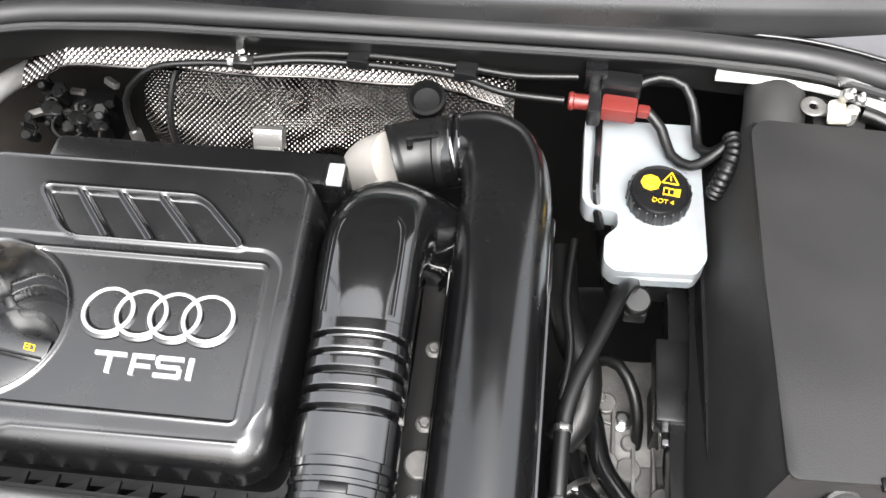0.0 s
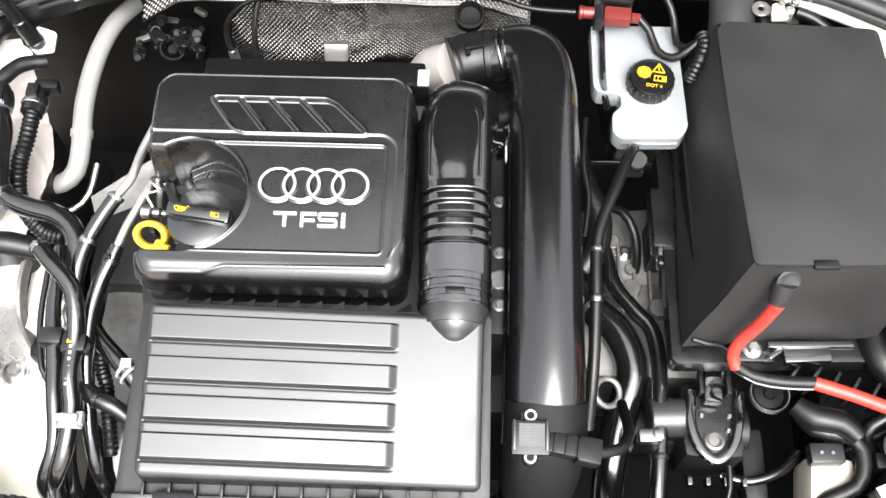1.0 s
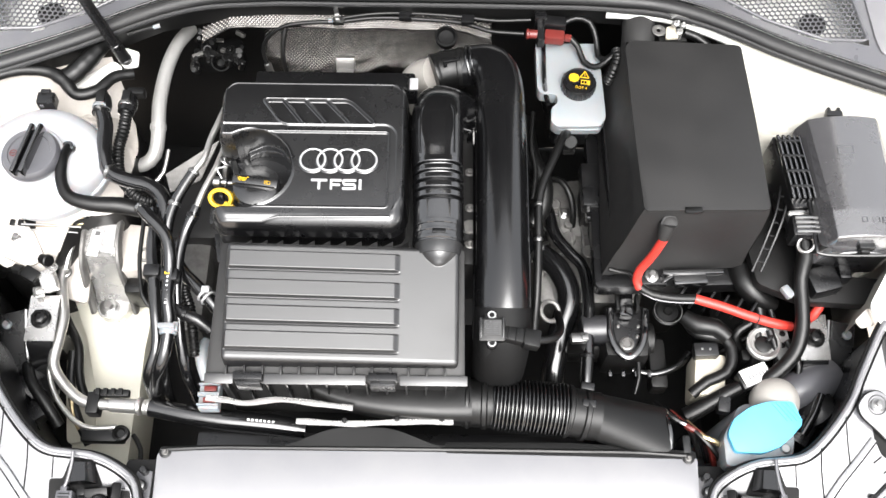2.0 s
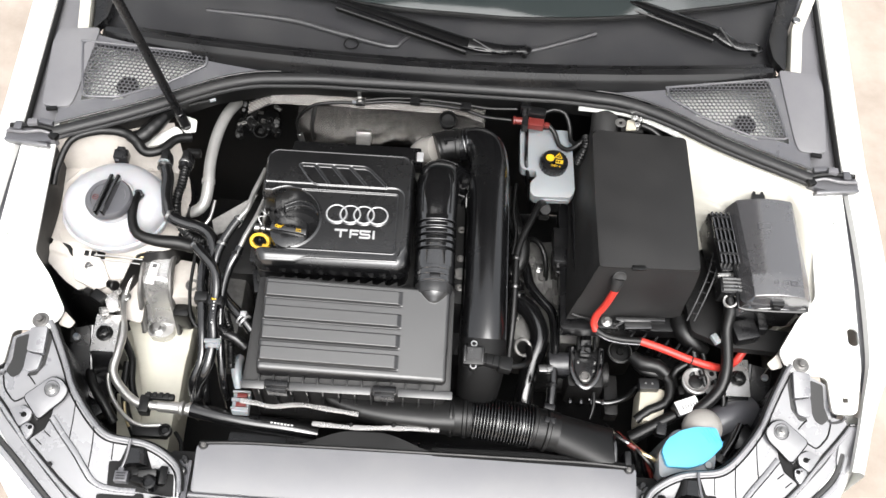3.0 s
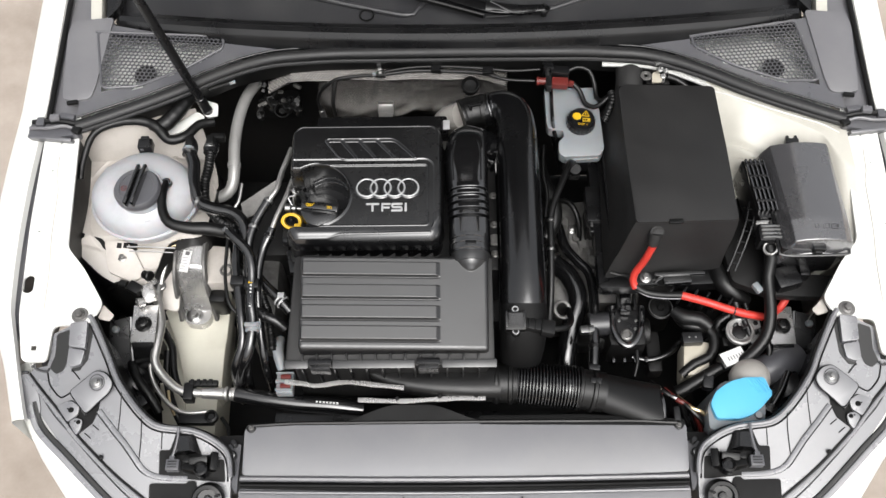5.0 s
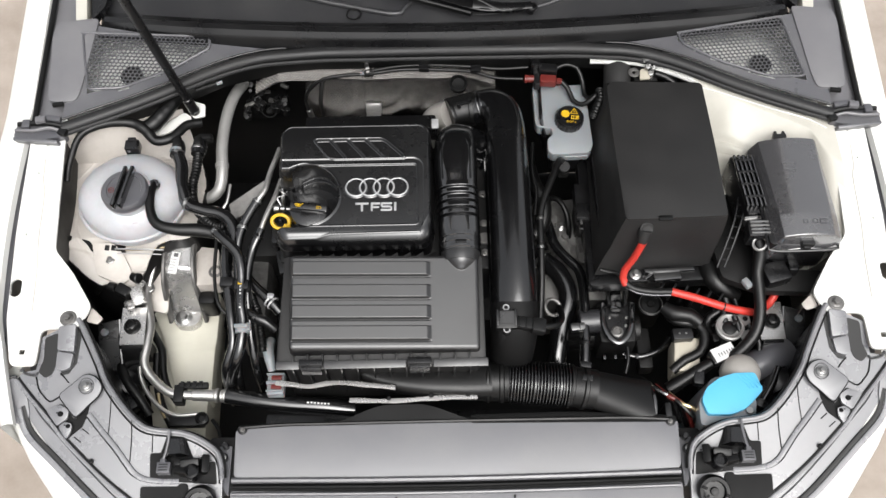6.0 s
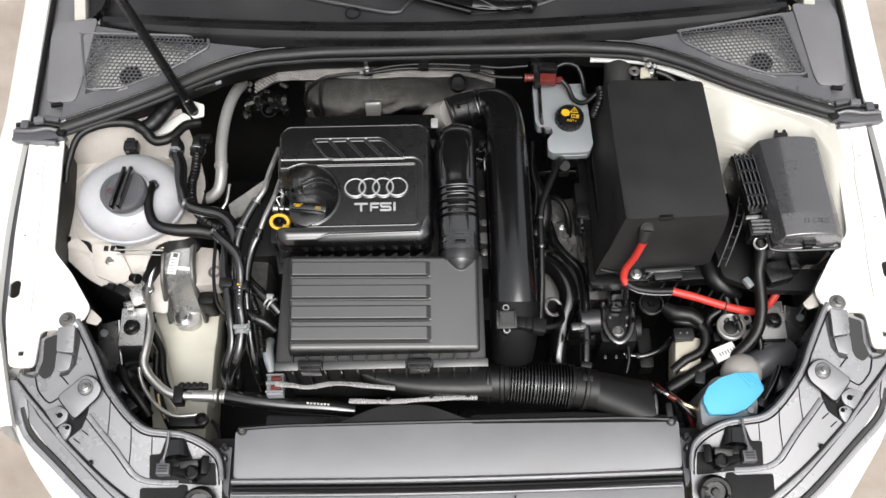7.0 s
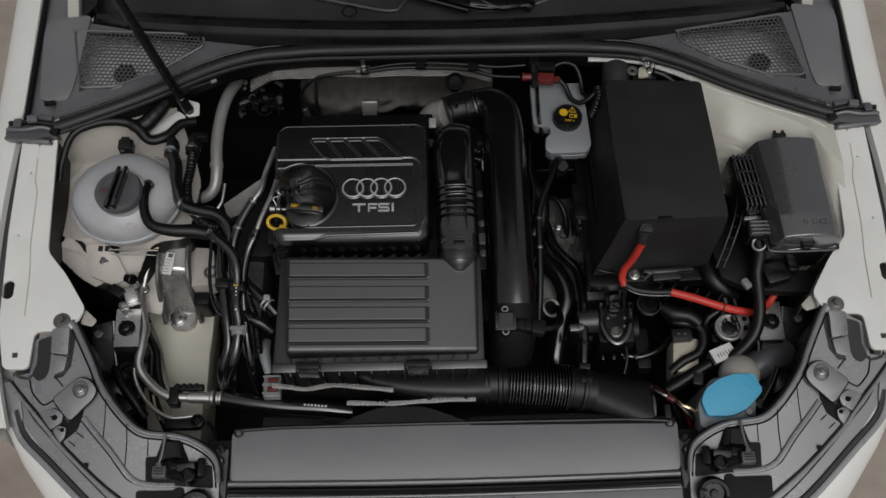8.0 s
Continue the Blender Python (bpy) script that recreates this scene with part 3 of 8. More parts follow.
        part("corner_clip", box((s * 0.775, 0.432, 0.978), (0.022, 0.008, 0.008), 0.002, (0, 0, s * -8)), RUBBER, root)
        rimpts = [(s * 0.826, 0.41 + 0.1 * k, 0.955 + 0.009 * k) for k in range(6)]
        part("edge_seal", sweep(rimpts, 0.006, 8), RUBBER, root)
    return root


cowl()


def seal_end(s):
    """The clipped end piece of the hood seal."""
    root = thing("seal_end_bracket", "dark grey plastic end bracket of the hood seal", "bracket", (s * 0.80, 0.385, 0.93), "end brackets of the hood seal")
    plan = [(s * 0.757, 0.372), (s * 0.765, 0.40), (s * 0.80, 0.412), (s * 0.858, 0.408), (s * 0.862, 0.372), (s * 0.815, 0.362)]
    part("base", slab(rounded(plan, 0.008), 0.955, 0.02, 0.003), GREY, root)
    part("rib", sweep([(s * 0.76, 0.392, 0.958), (s * 0.80, 0.398, 0.962), (s * 0.856, 0.40, 0.958)], 0.005, 8), RUBBER, root)
    part("clip", box((s * 0.785, 0.408, 0.962), (0.03, 0.012, 0.012), 0.003, (0, 0, s * 10)), GREY, root)
    part("front_face", box((s * 0.816, 0.366, 0.945), (0.090, 0.008, 0.026), 0.003, (18, 0, s * 7)), GREY, root)
    part("fold", sweep([(s * 0.764, 0.380, 0.959), (s * 0.79, 0.386, 0.963), (s * 0.82, 0.381, 0.963), (s * 0.858, 0.384, 0.960)], 0.0035, 8, 0.005), TRIM, root)
    part("grip_block", box((s * 0.808, 0.402, 0.968), (0.020, 0.014, 0.012), 0.003, (0, 0, s * -6)), TRIM, root)
    part("lip", box((s * 0.762, 0.376, 0.962), (0.018, 0.016, 0.012), 0.004, (0, 0, s * 24)), RUBBER, root)
    part("clip", box((s * 0.838, 0.397, 0.961), (0.016, 0.02, 0.01), 0.003), GREY, root)


seal_end(-1)
seal_end(1)


def windscreen():
    glass = bpy.data.materials.new("windscreen_glass")
    glass.use_nodes = True
    b = glass.node_tree.nodes["Principled BSDF"]
    b.inputs["Base Color"].default_value = (0.02, 0.025, 0.025, 1)
    b.inputs["Roughness"].default_value = 0.04
    edge = lambda x: float(np.interp(x, (-0.74, -0.40, -0.10, 0.15, 0.27, 0.40, 0.53, 0.64, 0.74), (0.865, 0.790, 0.748, 0.741, 0.749, 0.765, 0.795, 0.821, 0.850)))
    pane = sheet(40, 20, lambda u, v: (-0.74 + 1.48 * u, edge(-0.74 + 1.48 * u) * (1 - v) + 1.70 * v, 1.0 + 0.50 * v))
    root = thing("windscreen", "dark tinted windscreen behind the cowl", "windscreen", (0, 0.75, 0.96), kind="structure")
    part("pane", pane, glass, root)
    part("lower_seal", sweep([(-0.74 + 0.074 * k, edge(-0.74 + 0.074 * k) - 0.004, 0.997) for k in range(21)], 0.005, 8, 0.02), RUBBER, root)


windscreen()


def hood():
    """The open hood, held up by the gas strut above the bay."""
    root = thing("hood", "open white hood with black felt liner below", "hood", (0, 0.85, 1.05))

    def place(u, v, lift):
        w = 0.76 - 0.06 * v
        x = -w + 2 * w * u
        crown = 0.05 * (1 - (2 * u - 1) ** 2) + 0.03 * math.sin(v * math.pi)
        n = crown + lift
        return x, 0.85 - 0.345 * v + n * 0.953, 1.05 + 1.083 * v + n * 0.303
    part("outer_panel", sheet(24, 24, lambda u, v: place(u, v, 0.02)), PAINT, root)
    part("liner", sheet(48, 48, lambda u, v: place(0.02 + 0.96 * u, 0.02 + 0.96 * v, -0.012 * float(step_up(np.array(abs(math.sin(u * 9.4) * math.sin(v * 7.0))), 0.25, 0.5)))), LINER, root)
    rim = [place(u, v, 0.01) for u, v in ((0, 0), (0, 0.5), (0, 0.97), (0.03, 1), (0.5, 1), (0.97, 1), (1, 0.97), (1, 0.5), (1, 0))]
    part("rim", sweep(rim, 0.014, 8, 0.03), PAINT, root)
    for s in (-1, 1):
        arm = [(s * 0.741, 0.622), (s * 0.764, 0.626), (s * 0.776, 0.735), (s * 0.816, 0.829), (s * 0.795, 0.845), (s * 0.754, 0.74)]
        hinge = part("hinge", slab(rounded(arm, 0.010), lambda x, y: 0.995 + 0.16 * (y - 0.6), 0.03, 0.004), WINGPAINT, root, "cream painted hood hinge")
        leaf = [(s * 0.712, 0.672), (s * 0.736, 0.640), (s * 0.748, 0.74), (s * 0.788, 0.845), (s * 0.742, 0.845), (s * 0.706, 0.72)]
        part("hinge_leaf", slab(rounded(leaf, 0.010), lambda x, y: 0.985 + 0.14 * (y - 0.6), 0.02, 0.003), SATIN, hinge)
        part("hinge_pin", cyl((s * 0.764, 0.76, 1.018), 0.009, 0.008, 18), STEEL, hinge)


hood()


def gas_strut():
    root = thing("gas_strut", "black gas strut propping the hood open", "gas strut", (-0.524, 0.46, 0.92))
    low, top = Vector((-0.522, 0.455, 0.925)), Vector((-0.7245, 0.5267, 1.980))
    d = (top - low).normalized()
    part("cylinder", cyl(low + d * 0.03, 0.0092, (top - low).length - 0.07, 20, d), SATIN, root)
    part("socket", merge(cyl(low - d * 0.006, 0.0105, 0.04, 16, d), lathe(low - d * 0.008, [(0.002, -0.008), (0.010, -0.004), (0.0115, 0.004), (0.006, 0.012)], 16, d)), SATIN, root)
    part("upper_mount", box((-0.712, 0.550, 1.972), (0.030, 0.050, 0.05), 0.006), SATIN, root)
    part("rod_end", cyl(top - d * 0.05, 0.006, 0.05, 16, d), STEEL, root)
    plate = slab(rounded([(-0.532, 0.452), (-0.526, 0.482), (-0.502, 0.476), (-0.500, 0.447), (-0.52, 0.440)], 0.004), lambda x, y: 0.915 - 0.2 * (x + 0.52), 0.004, 0.001)
    part("bracket", plate, PAINT, root, "white painted strut bracket")
    part("bracket_leg", slab(rounded([(-0.610, 0.405), (-0.60, 0.423), (-0.545, 0.462), (-0.525, 0.445), (-0.575, 0.412)], 0.008), lambda x, y: 0.905 + 0.1 * (x + 0.55), 0.004, 0.001), PAINT, root)


gas_strut()


def wiper(pts, label):
    root = thing("wiper", label, "wiper", pts[0], "windscreen wipers")
    part("arm", sweep(pts[:4], [0.006, 0.009, 0.012, 0.010], 12, 0.012, wide=1.3, tall=0.6, power=3), GLOSS, root)
    shift = [(x - 0.004, y - 0.016, z - 0.010) for x, y, z in pts[:3]]
    part("blade", sweep(shift, 0.005, 8, 0.02, wide=0.8, tall=1.3), RUBBER, root)
    part("arm_head", sweep(pts[2:], [0.012, 0.010, 0.008], 12, 0.008, wide=1.2, tall=0.8, power=3), SATIN, root)
    x, y, z = pts[-1]
    part("pivot_cap", merge(ring((x, y, z), 0.010, 0.0035, 24, 8), cyl((x, y, z - 0.02), 0.007, 0.020, 18)), SATIN, root)
    part("washer_tube", sweep([tuple(Vector(pts[2]) + Vector((0.01, 0.008, 0.008))), tuple(Vector(pts[3]) + Vector((0.0, -0.014, 0.008))), (x - 0.012, y - 0.006, z + 0.004), (x, y + 0.010, z + 0.004)], 0.0018, 6, 0.008), STEEL, root)


wiper([(-0.229, 0.758, 1.000), (-0.083, 0.709, 0.996), (0.058, 0.661, 0.992), (0.120, 0.655, 0.988), (0.181, 0.661, 0.985)], "black windscreen wiper arm resting across the cowl")
wiper([(0.364, 0.814, 1.015), (0.478, 0.777, 1.005), (0.592, 0.733, 0.998), (0.632, 0.706, 0.992), (0.682, 0.703, 0.988)], "black windscreen wiper arm on the driver side of the cowl")


# ---- engine: cover, air filter box, intake ----
def cover_height(X, Y):
    """The moulded top of the engine cover: rounded skirt, stepped frame, slots and the round well of the oil cap."""
    d = rect_dist(X, Y, -0.179, 0.22375, 0.146, 0.12325, 0.028)
    base = 1.003 + 0.10 * (Y - 0.21)
    front = step_up(Y, 0.150, 0.125)
    # a step runs from the side along the rear part, then turns down the far side of the frame
    q = rect_dist(X, Y, -0.2255, 0.1940, 0.175, 0.0735, 0.020)
    Z = base + 0.0015 * step_up(q, -0.0010, 0.0010) * step_up(Y, 0.124, 0.140)
    wide = 0.009 + 0.0115 * front
    skirt = np.clip((d + wide) / wide, 0, 1)
    skirt = (1 - front) * skirt ** 1.25 + front * (1 - np.sqrt(1 - 0.97 * skirt ** 2))
    # frame round the lettered panel: a ridge, a step, a sunk panel; all fade out beside the well
    keep = step_up(np.hypot(X + 0.268, Y - 0.196), 0.060, 0.068) * np.maximum(step_up(X, -0.272, -0.262), step_up(np.abs(Y - 0.190), 0.058, 0.066))
    p = rect_dist(X, Y, -0.176, 0.1940, 0.1255, 0.0735, 0.016)
    Z = Z + keep * 0.0008 * np.exp(-((p + 0.0108) / 0.0011) ** 2)
    Z = Z - 0.0026 * step_up(p, -0.0118, -0.0132)
    low = line_dist(X, Y, [(-0.058, 0.1170), (-0.222, 0.1150), (-0.246, 0.1090), (-0.315, 0.1085)])
    Z = Z + 0.0010 * np.exp(-(low / 0.0014) ** 2)
    # four slanted slots in the rear part
    t = (0.3100 - Y) / 0.042
    left, right = -0.258 + 0.032 * t, -0.124 + 0.043 * t
    s = (X - left) / (right - left)
    ex, ey = 0.0675 - np.abs(s - 0.5) * 0.135, 0.022 - np.abs(t - 0.5) * 0.044
    e = np.where((ex < 0.009) & (ey < 0.009), 0.009 - np.hypot(0.009 - ex, 0.009 - ey), np.minimum(ex, ey))
    Z = Z + 0.0018 * np.exp(-((e + 0.001) / 0.0014) ** 2)
    bars = np.minimum.reduce([np.abs(s - k) for k in (0.24, 0.49, 0.74)]) * 0.135
    Z = Z - np.where(e > 0, 0.005 * step_up(e, 0.0, 0.003) * step_up(bars, 0.001, 0.0045), 0)
    # round well for the oil filler, open towards the side
    c = np.hypot(X + 0.268, Y - 0.196)
    soft = step_up(X, -0.250, -0.276) * step_up(Y, 0.200, 0.224)
    inner = np.clip((0.0615 + 0.004 * soft - c) / (0.007 + 0.020 * soft), 0, 1)
    inner = inner * inner * (3 - 2 * inner)
    open_side = step_up(X, -0.258, -0.272) * step_up(Y, 0.130, 0.141) * step_up(Y, 0.252, 0.226)
    well = np.maximum(inner, open_side)
    Z = Z + 0.0024 * np.exp(-((c - 0.0625) / 0.0016) ** 2) * step_up(X, -0.270, -0.250)
    Z = np.where(well > 0, Z * (1 - well) + 0.918 * well, Z)
    # a crescent shelf winds down into the well
    turn = np.arctan2(Y - 0.196, X + 0.268)
    wind = np.clip((1.87 - turn) / 2.04, 0, 1)
    shelf = step_up(c, 0.0395 + 0.0215 * wind, 0.0420 + 0.0215 * wind) * step_up(turn, -0.20, -0.10) * step_up(turn, 2.05, 1.85)
    Z = np.where((well > 0) & (shelf > 0), np.maximum(Z, 0.918 + shelf * (0.042 + 0.034 * wind)), Z)
    Z = Z - (0.0135 + 0.0215 * front) * skirt - (0.040 - 0.034 * front) * np.clip((d + 0.0045) / 0.0055, 0, 1) ** 1.8
    Z = Z + 0.0007 * np.exp(-((d + 0.0095) / 0.0012) ** 2) * step_up(Y, 0.250, 0.272)
    open_well = (X < -0.296) & (np.abs(Y - 0.186) < 0.047)
    return np.where((d > 0.0015) | open_well, np.nan, Z)


def engine_cover():
    root = thing("engine_cover", "black plastic engine cover with silver rings and raised silver lettering", "engine cover", (-0.179, 0.238, 0.93))
    part("cover_shell", field(-0.327, -0.031, 0.098, 0.350, 0.0009, cover_height), COVER, root, smooth=85)
    skirt = rounded([(-0.322, 0.112), (-0.036, 0.112), (-0.036, 0.350), (-0.322, 0.350), (-0.322, 0.232), (-0.290, 0.226), (-0.290, 0.146), (-0.322, 0.140)], 0.02, 6)
    part("under_skirt", slab(skirt, 0.945, 0.05, 0.004), SATIN, root)
    for k in range(4):
        part("emblem_base", ring((-0.1757 + 0.0258 * k, 0.2088, 0.9996), 0.0188, 0.0042, 44, 8, flat=0.4), COVER, root, "dark raised base of a ring")
        part("emblem_ring", ring((-0.1757 + 0.0258 * k, 0.2088, 1.0015), 0.0188, 0.0017, 44, 8, flat=0.9), SILVER, root, "bright silver ring")
    # the lettering, of straight bars
    h, w = 0.0168, 0.0035
    x0 = -0.1765
    strokes = {0: ((0.0122, h - w / 2, 0.0245, w), (0.0122, h / 2, w * 1.1, h)),
               1: ((0.0018, h / 2, w, h), (0.0086, h - w / 2, 0.0172, w), (0.0078, h * 0.46, 0.0150, w * 0.9)),
               2: ((0.0113, h - w / 2, 0.0195, w), (0.0106, h / 2, 0.0175, w * 0.9), (0.0099, w / 2, 0.0195, w), (0.0019, h * 0.74, w, h * 0.40), (0.0193, h * 0.26, w, h * 0.40)),
               3: ((0.0026, h / 2, w * 1.25, h),)}
    for k, dx in enumerate((0.0, 0.0285, 0.0467, 0.0710)):
        bars = [box((x0 + dx + a, 0.1605 + b, 1.0006 + 0.1 * (0.1605 + b - 0.21)), (sx, sy, 0.004), 0.0005, (5.7, 0, 0), 1) for a, b, sx, sy in strokes[k]]
        part("letter", merge(*bars), SILVER, root, "raised silver letter")
    grip = merge(box((-0.031, 0.362, 0.966), (0.018, 0.026, 0.036), 0.003), box((-0.028, 0.352, 0.997), (0.016, 0.022, 0.006), 0.002))
    part("rear_clip", grip, SATIN, root)
    part("clip_plate", box((-0.0265, 0.350, 1.0025), (0.013, 0.021, 0.004), 0.001), SILVER, root, "bright steel clip")
    part("rear_lip", box((-0.152, 0.364, 0.978), (0.255, 0.036, 0.026), 0.006, (-4, 0, 0)), COVER, root)
    return root


engine_cover()


def oil_filler_cap():
    root = thing("oil_filler_cap", "round black oil filler cap with yellow symbols", "cap", (-0.258, 0.18, 0.95))
    c = (-0.269, 0.196, 0.924)
    part("cap_body", lathe(c, [(0.0368, 0), (0.0378, 0.010), (0.0378, 0.018), (0.0358, 0.0225), (0.028, 0.0255), (0.014, 0.0275), (0.001, 0.028)], 56), COVER, root)
    for k in range(9):
        a = math.pi * (1.08 + 0.105 * k)
        part("grip_notch", box((c[0] + 0.0376 * math.cos(a), c[1] + 0.0376 * math.sin(a), c[2] + 0.010), (0.003, 0.004, 0.016), 0.001, (0, 0, math.degrees(a))), COVER, root)
    part("grip_bar", box((c[0], c[1] + 0.001, c[2] + 0.0285), (0.071, 0.017, 0.011), 0.0025, (8, 0, -7)), COVER, root)
    part("bar_edge", sweep([(c[0] - 0.031, c[1] - 0.0035, c[2] + 0.0335), (c[0], c[1] - 0.0075, c[2] + 0.0335), (c[0] + 0.031, c[1] - 0.0115, c[2] + 0.0330)], 0.0012, 6), COVER, root)
    part("filler_neck", cyl((c[0], c[1], 0.86), 0.03, 0.05), DARK, root)
    z = c[2] + 0.0346

    def stroke(pts, w=0.0009):
        mid = (-0.022, 0.003) if pts[0][0] < 0 else (0.020, -0.003)
        return sweep([(c[0] + mid[0] + 0.78 * (x - mid[0]), c[1] + mid[1] + 0.78 * (y - mid[1]), z + 0.10 * y) for x, y in pts], w * 0.6, 6, 0.003)
    can = [(-0.024, 0.0005), (-0.014, -0.0005), (-0.009, 0.0065), (-0.006, 0.0060)]
    part("oil_can_mark", merge(stroke(can, 0.0010), stroke([(-0.024, 0.0005), (-0.0275, 0.0060), (-0.0235, 0.0075)], 0.0010), stroke([(-0.0235, 0.0065), (-0.018, 0.0055), (-0.0125, 0.0050)], 0.0014), stroke([(-0.0225, 0.003), (-0.018, 0.0025), (-0.0135, 0.002)], 0.0016)), YELLOW, root)
    part("book_mark", merge(stroke([(0.0135, 0.0005), (0.0185, -0.0003), (0.0245, -0.0012)]), stroke([(0.0135, -0.0055), (0.0185, -0.0062), (0.0245, -0.0070)]), *[stroke([(x, 0.0005 - 0.15 * (x - 0.0135)), (x, -0.0025 - 0.15 * (x - 0.0135)), (x, -0.0055 - 0.15 * (x - 0.0135))]) for x in (0.0135, 0.0190, 0.0245)], stroke([(0.0150, -0.0025), (0.0165, -0.0027), (0.0175, -0.0028)], 0.0012)), YELLOW, root)


oil_filler_cap()


def dipstick():
    root = thing("dipstick", "yellow plastic oil dipstick handle beside the cover", "dipstick", (-0.322, 0.174, 0.90))
    def oval(rx, ry):
        return [(rx * math.cos(a * math.pi / 14), ry * math.sin(a * math.pi / 14)) for a in range(28)]
    loop = merge(slab(oval(0.0205, 0.0165), 0.0045, 0.009, 0.0025, (oval(0.0138, 0.0100),)), box((0.013, -0.012, 0), (0.018, 0.012, 0.008), 0.003, (0, 0, -25)))
    part("handle", moved(loop, pose(-0.3240, 0.178, 0.934, 38, -6, -8)), YELLOW, root)
    part("stem", cyl((-0.327, 0.190, 0.84), 0.004, 0.085, 12), SATIN, root)
    part("guide_tube", sweep([(-0.322, 0.20, 0.86), (-0.325, 0.225, 0.915), (-0.318, 0.245, 0.945)], 0.005, 10), STEEL, root)
    part("breather_plug", merge(box((-0.312, 0.247, 0.945), (0.016, 0.020, 0.02), 0.004), box((-0.303, 0.222, 0.947), (0.011, 0.030, 0.012), 0.004, (0, 0, 22))), RUBBER, root)
    part("breather_pipe", sweep([(-0.300, 0.256, 0.944), (-0.290, 0.242, 0.940), (-0.282, 0.228, 0.932)], [0.007, 0.009, 0.009], 20, 0.004), RUBBER, root)
    part("stud", merge(cyl((-0.338, 0.207, 0.936), 0.0085, 0.012, 20, (1, -0.1, 0)), cyl((-0.326, 0.206, 0.936), 0.0055, 0.010, 16, (1, -0.1, 0)), cyl((-0.316, 0.205, 0.936), 0.0035, 0.012, 12, (1, -0.1, 0))), STEEL, root)
    part("wire", sweep([(-0.322, 0.238, 0.955), (-0.318, 0.222, 0.957), (-0.330, 0.219, 0.954), (-0.324, 0.208, 0.944)], 0.0013, 6, 0.004), SILVER, root)
    part("spring_clip", ring((-0.318, 0.232, 0.955), 0.010, 0.0018, 20, 6, (0.6, 0.5, 0.6)), STEEL, root)


dipstick()


def lid_height(X, Y):
    base = 0.964 + 0.25 * Y - 0.042 * (X + 0.123)
    d = rect_dist(X, Y, -0.123, -0.008, 0.170, 0.084, 0.008)
    round_ = np.clip((d + 0.008) / 0.008, 0, 1)
    Z = base - 0.008 * (1 - np.sqrt(1 - 0.96 * round_ ** 2)) - 0.022 * step_up(d, -0.0012, 0.0006)
    # raised pads with steep sides and a sloped end
    for a, b in ((0.0615, 0.0382), (0.0205, -0.0014), (-0.0160, -0.0380), (-0.0522, -0.0752)):
        rise = step_up(Y, b - 0.0010, b + 0.0008) * step_up(-Y, -a - 0.0016, -a + 0.0010)
        run = step_up(X, -0.2890, -0.2865) * step_up(-X, 0.0385, 0.0490)
        Z = Z + 0.0042 * rise * run - 0.0018 * np.exp(-((Y - b + 0.0022) / 0.0012) ** 2) * run
    # the round neck of the outlet runs into the lid with a tapered nose
    R = 0.0200 + 0.0148 * step_up(Y, 0.052, 0.076)
    r = np.minimum(np.hypot(X - 0.0158, np.minimum(Y - 0.066, 0)) / R, 1)
    nose = 0.9570 + 0.005 * step_up(Y, 0.074, 0.056) + R * np.sqrt(1 - r * r)
    Z = np.where(r < 1, np.maximum(Z, nose), Z)
    return np.where(d > 0.0012, np.nan, Z)


def air_filter_box():
    root = thing("air_filter_box", "black plastic air filter box with ribbed lid", "air filter", (-0.13, -0.01, 0.74))
    part("lid", field(-0.2945, 0.0485, -0.0935, 0.0775, 0.00065, lid_height), LID, root, smooth=50)

    def flange_z(x, y):
        return 0.944 + 0.26 * y
    edge = rounded([(-0.318, -0.110), (0.056, -0.112), (0.054, 0.080), (-0.306, 0.084)], 0.008)
    # darker than the lid: shade of the low ledge is in the colour
    part("flange", slab(edge, flange_z, 0.010, 0.002), DARK, root)
    for k in range(13):
        x = -0.287 + k * 0.0262
        part("flange_rib", box((x, -0.0985, flange_z(x, -0.0985) + 0.005), (0.003, 0.013, 0.010), 0.0008, (14, 0, 0)), RUBBER, root)
    for k in range(11):
        x = -0.272 + k * 0.0235
        part("rear_tooth", slab([(x - 0.0085, 0.0845), (x + 0.0085, 0.0845), (x + 0.0075, 0.0965)], lambda a, b: flange_z(a, b) - 0.010 - 0.5 * (b - 0.085), 0.004), RUBBER, root)
    for x in (-0.255, -0.062):
        part("clip", merge(box((x, -0.108, 0.918), (0.042, 0.012, 0.022), 0.002), box((x, -0.115, 0.907), (0.036, 0.008, 0.03), 0.002)), SATIN, root)
    for x0, x1 in ((-0.318, -0.276), (-0.233, -0.086), (-0.038, 0.060)):
        part("front_ledge", box(((x0 + x1) / 2, -0.1105, 0.9195), (x1 - x0, 0.015, 0.007), 0.002, (14, 0, 0)), LID, root)
    low = rounded([(-0.310, -0.102), (0.048, -0.104), (0.05, 0.072), (-0.30, 0.076)], 0.012)
    part("lower_box", slab(low, lambda x, y: 0.932 + 0.26 * y, 0.17, 0.004), DARK, root)
    for k in range(12):
        part("box_rib", box((-0.29 + 0.029 * k, -0.107, 0.850), (0.003, 0.010, 0.11), 0.001), SATIN, root)
    return root


air_filter_box()


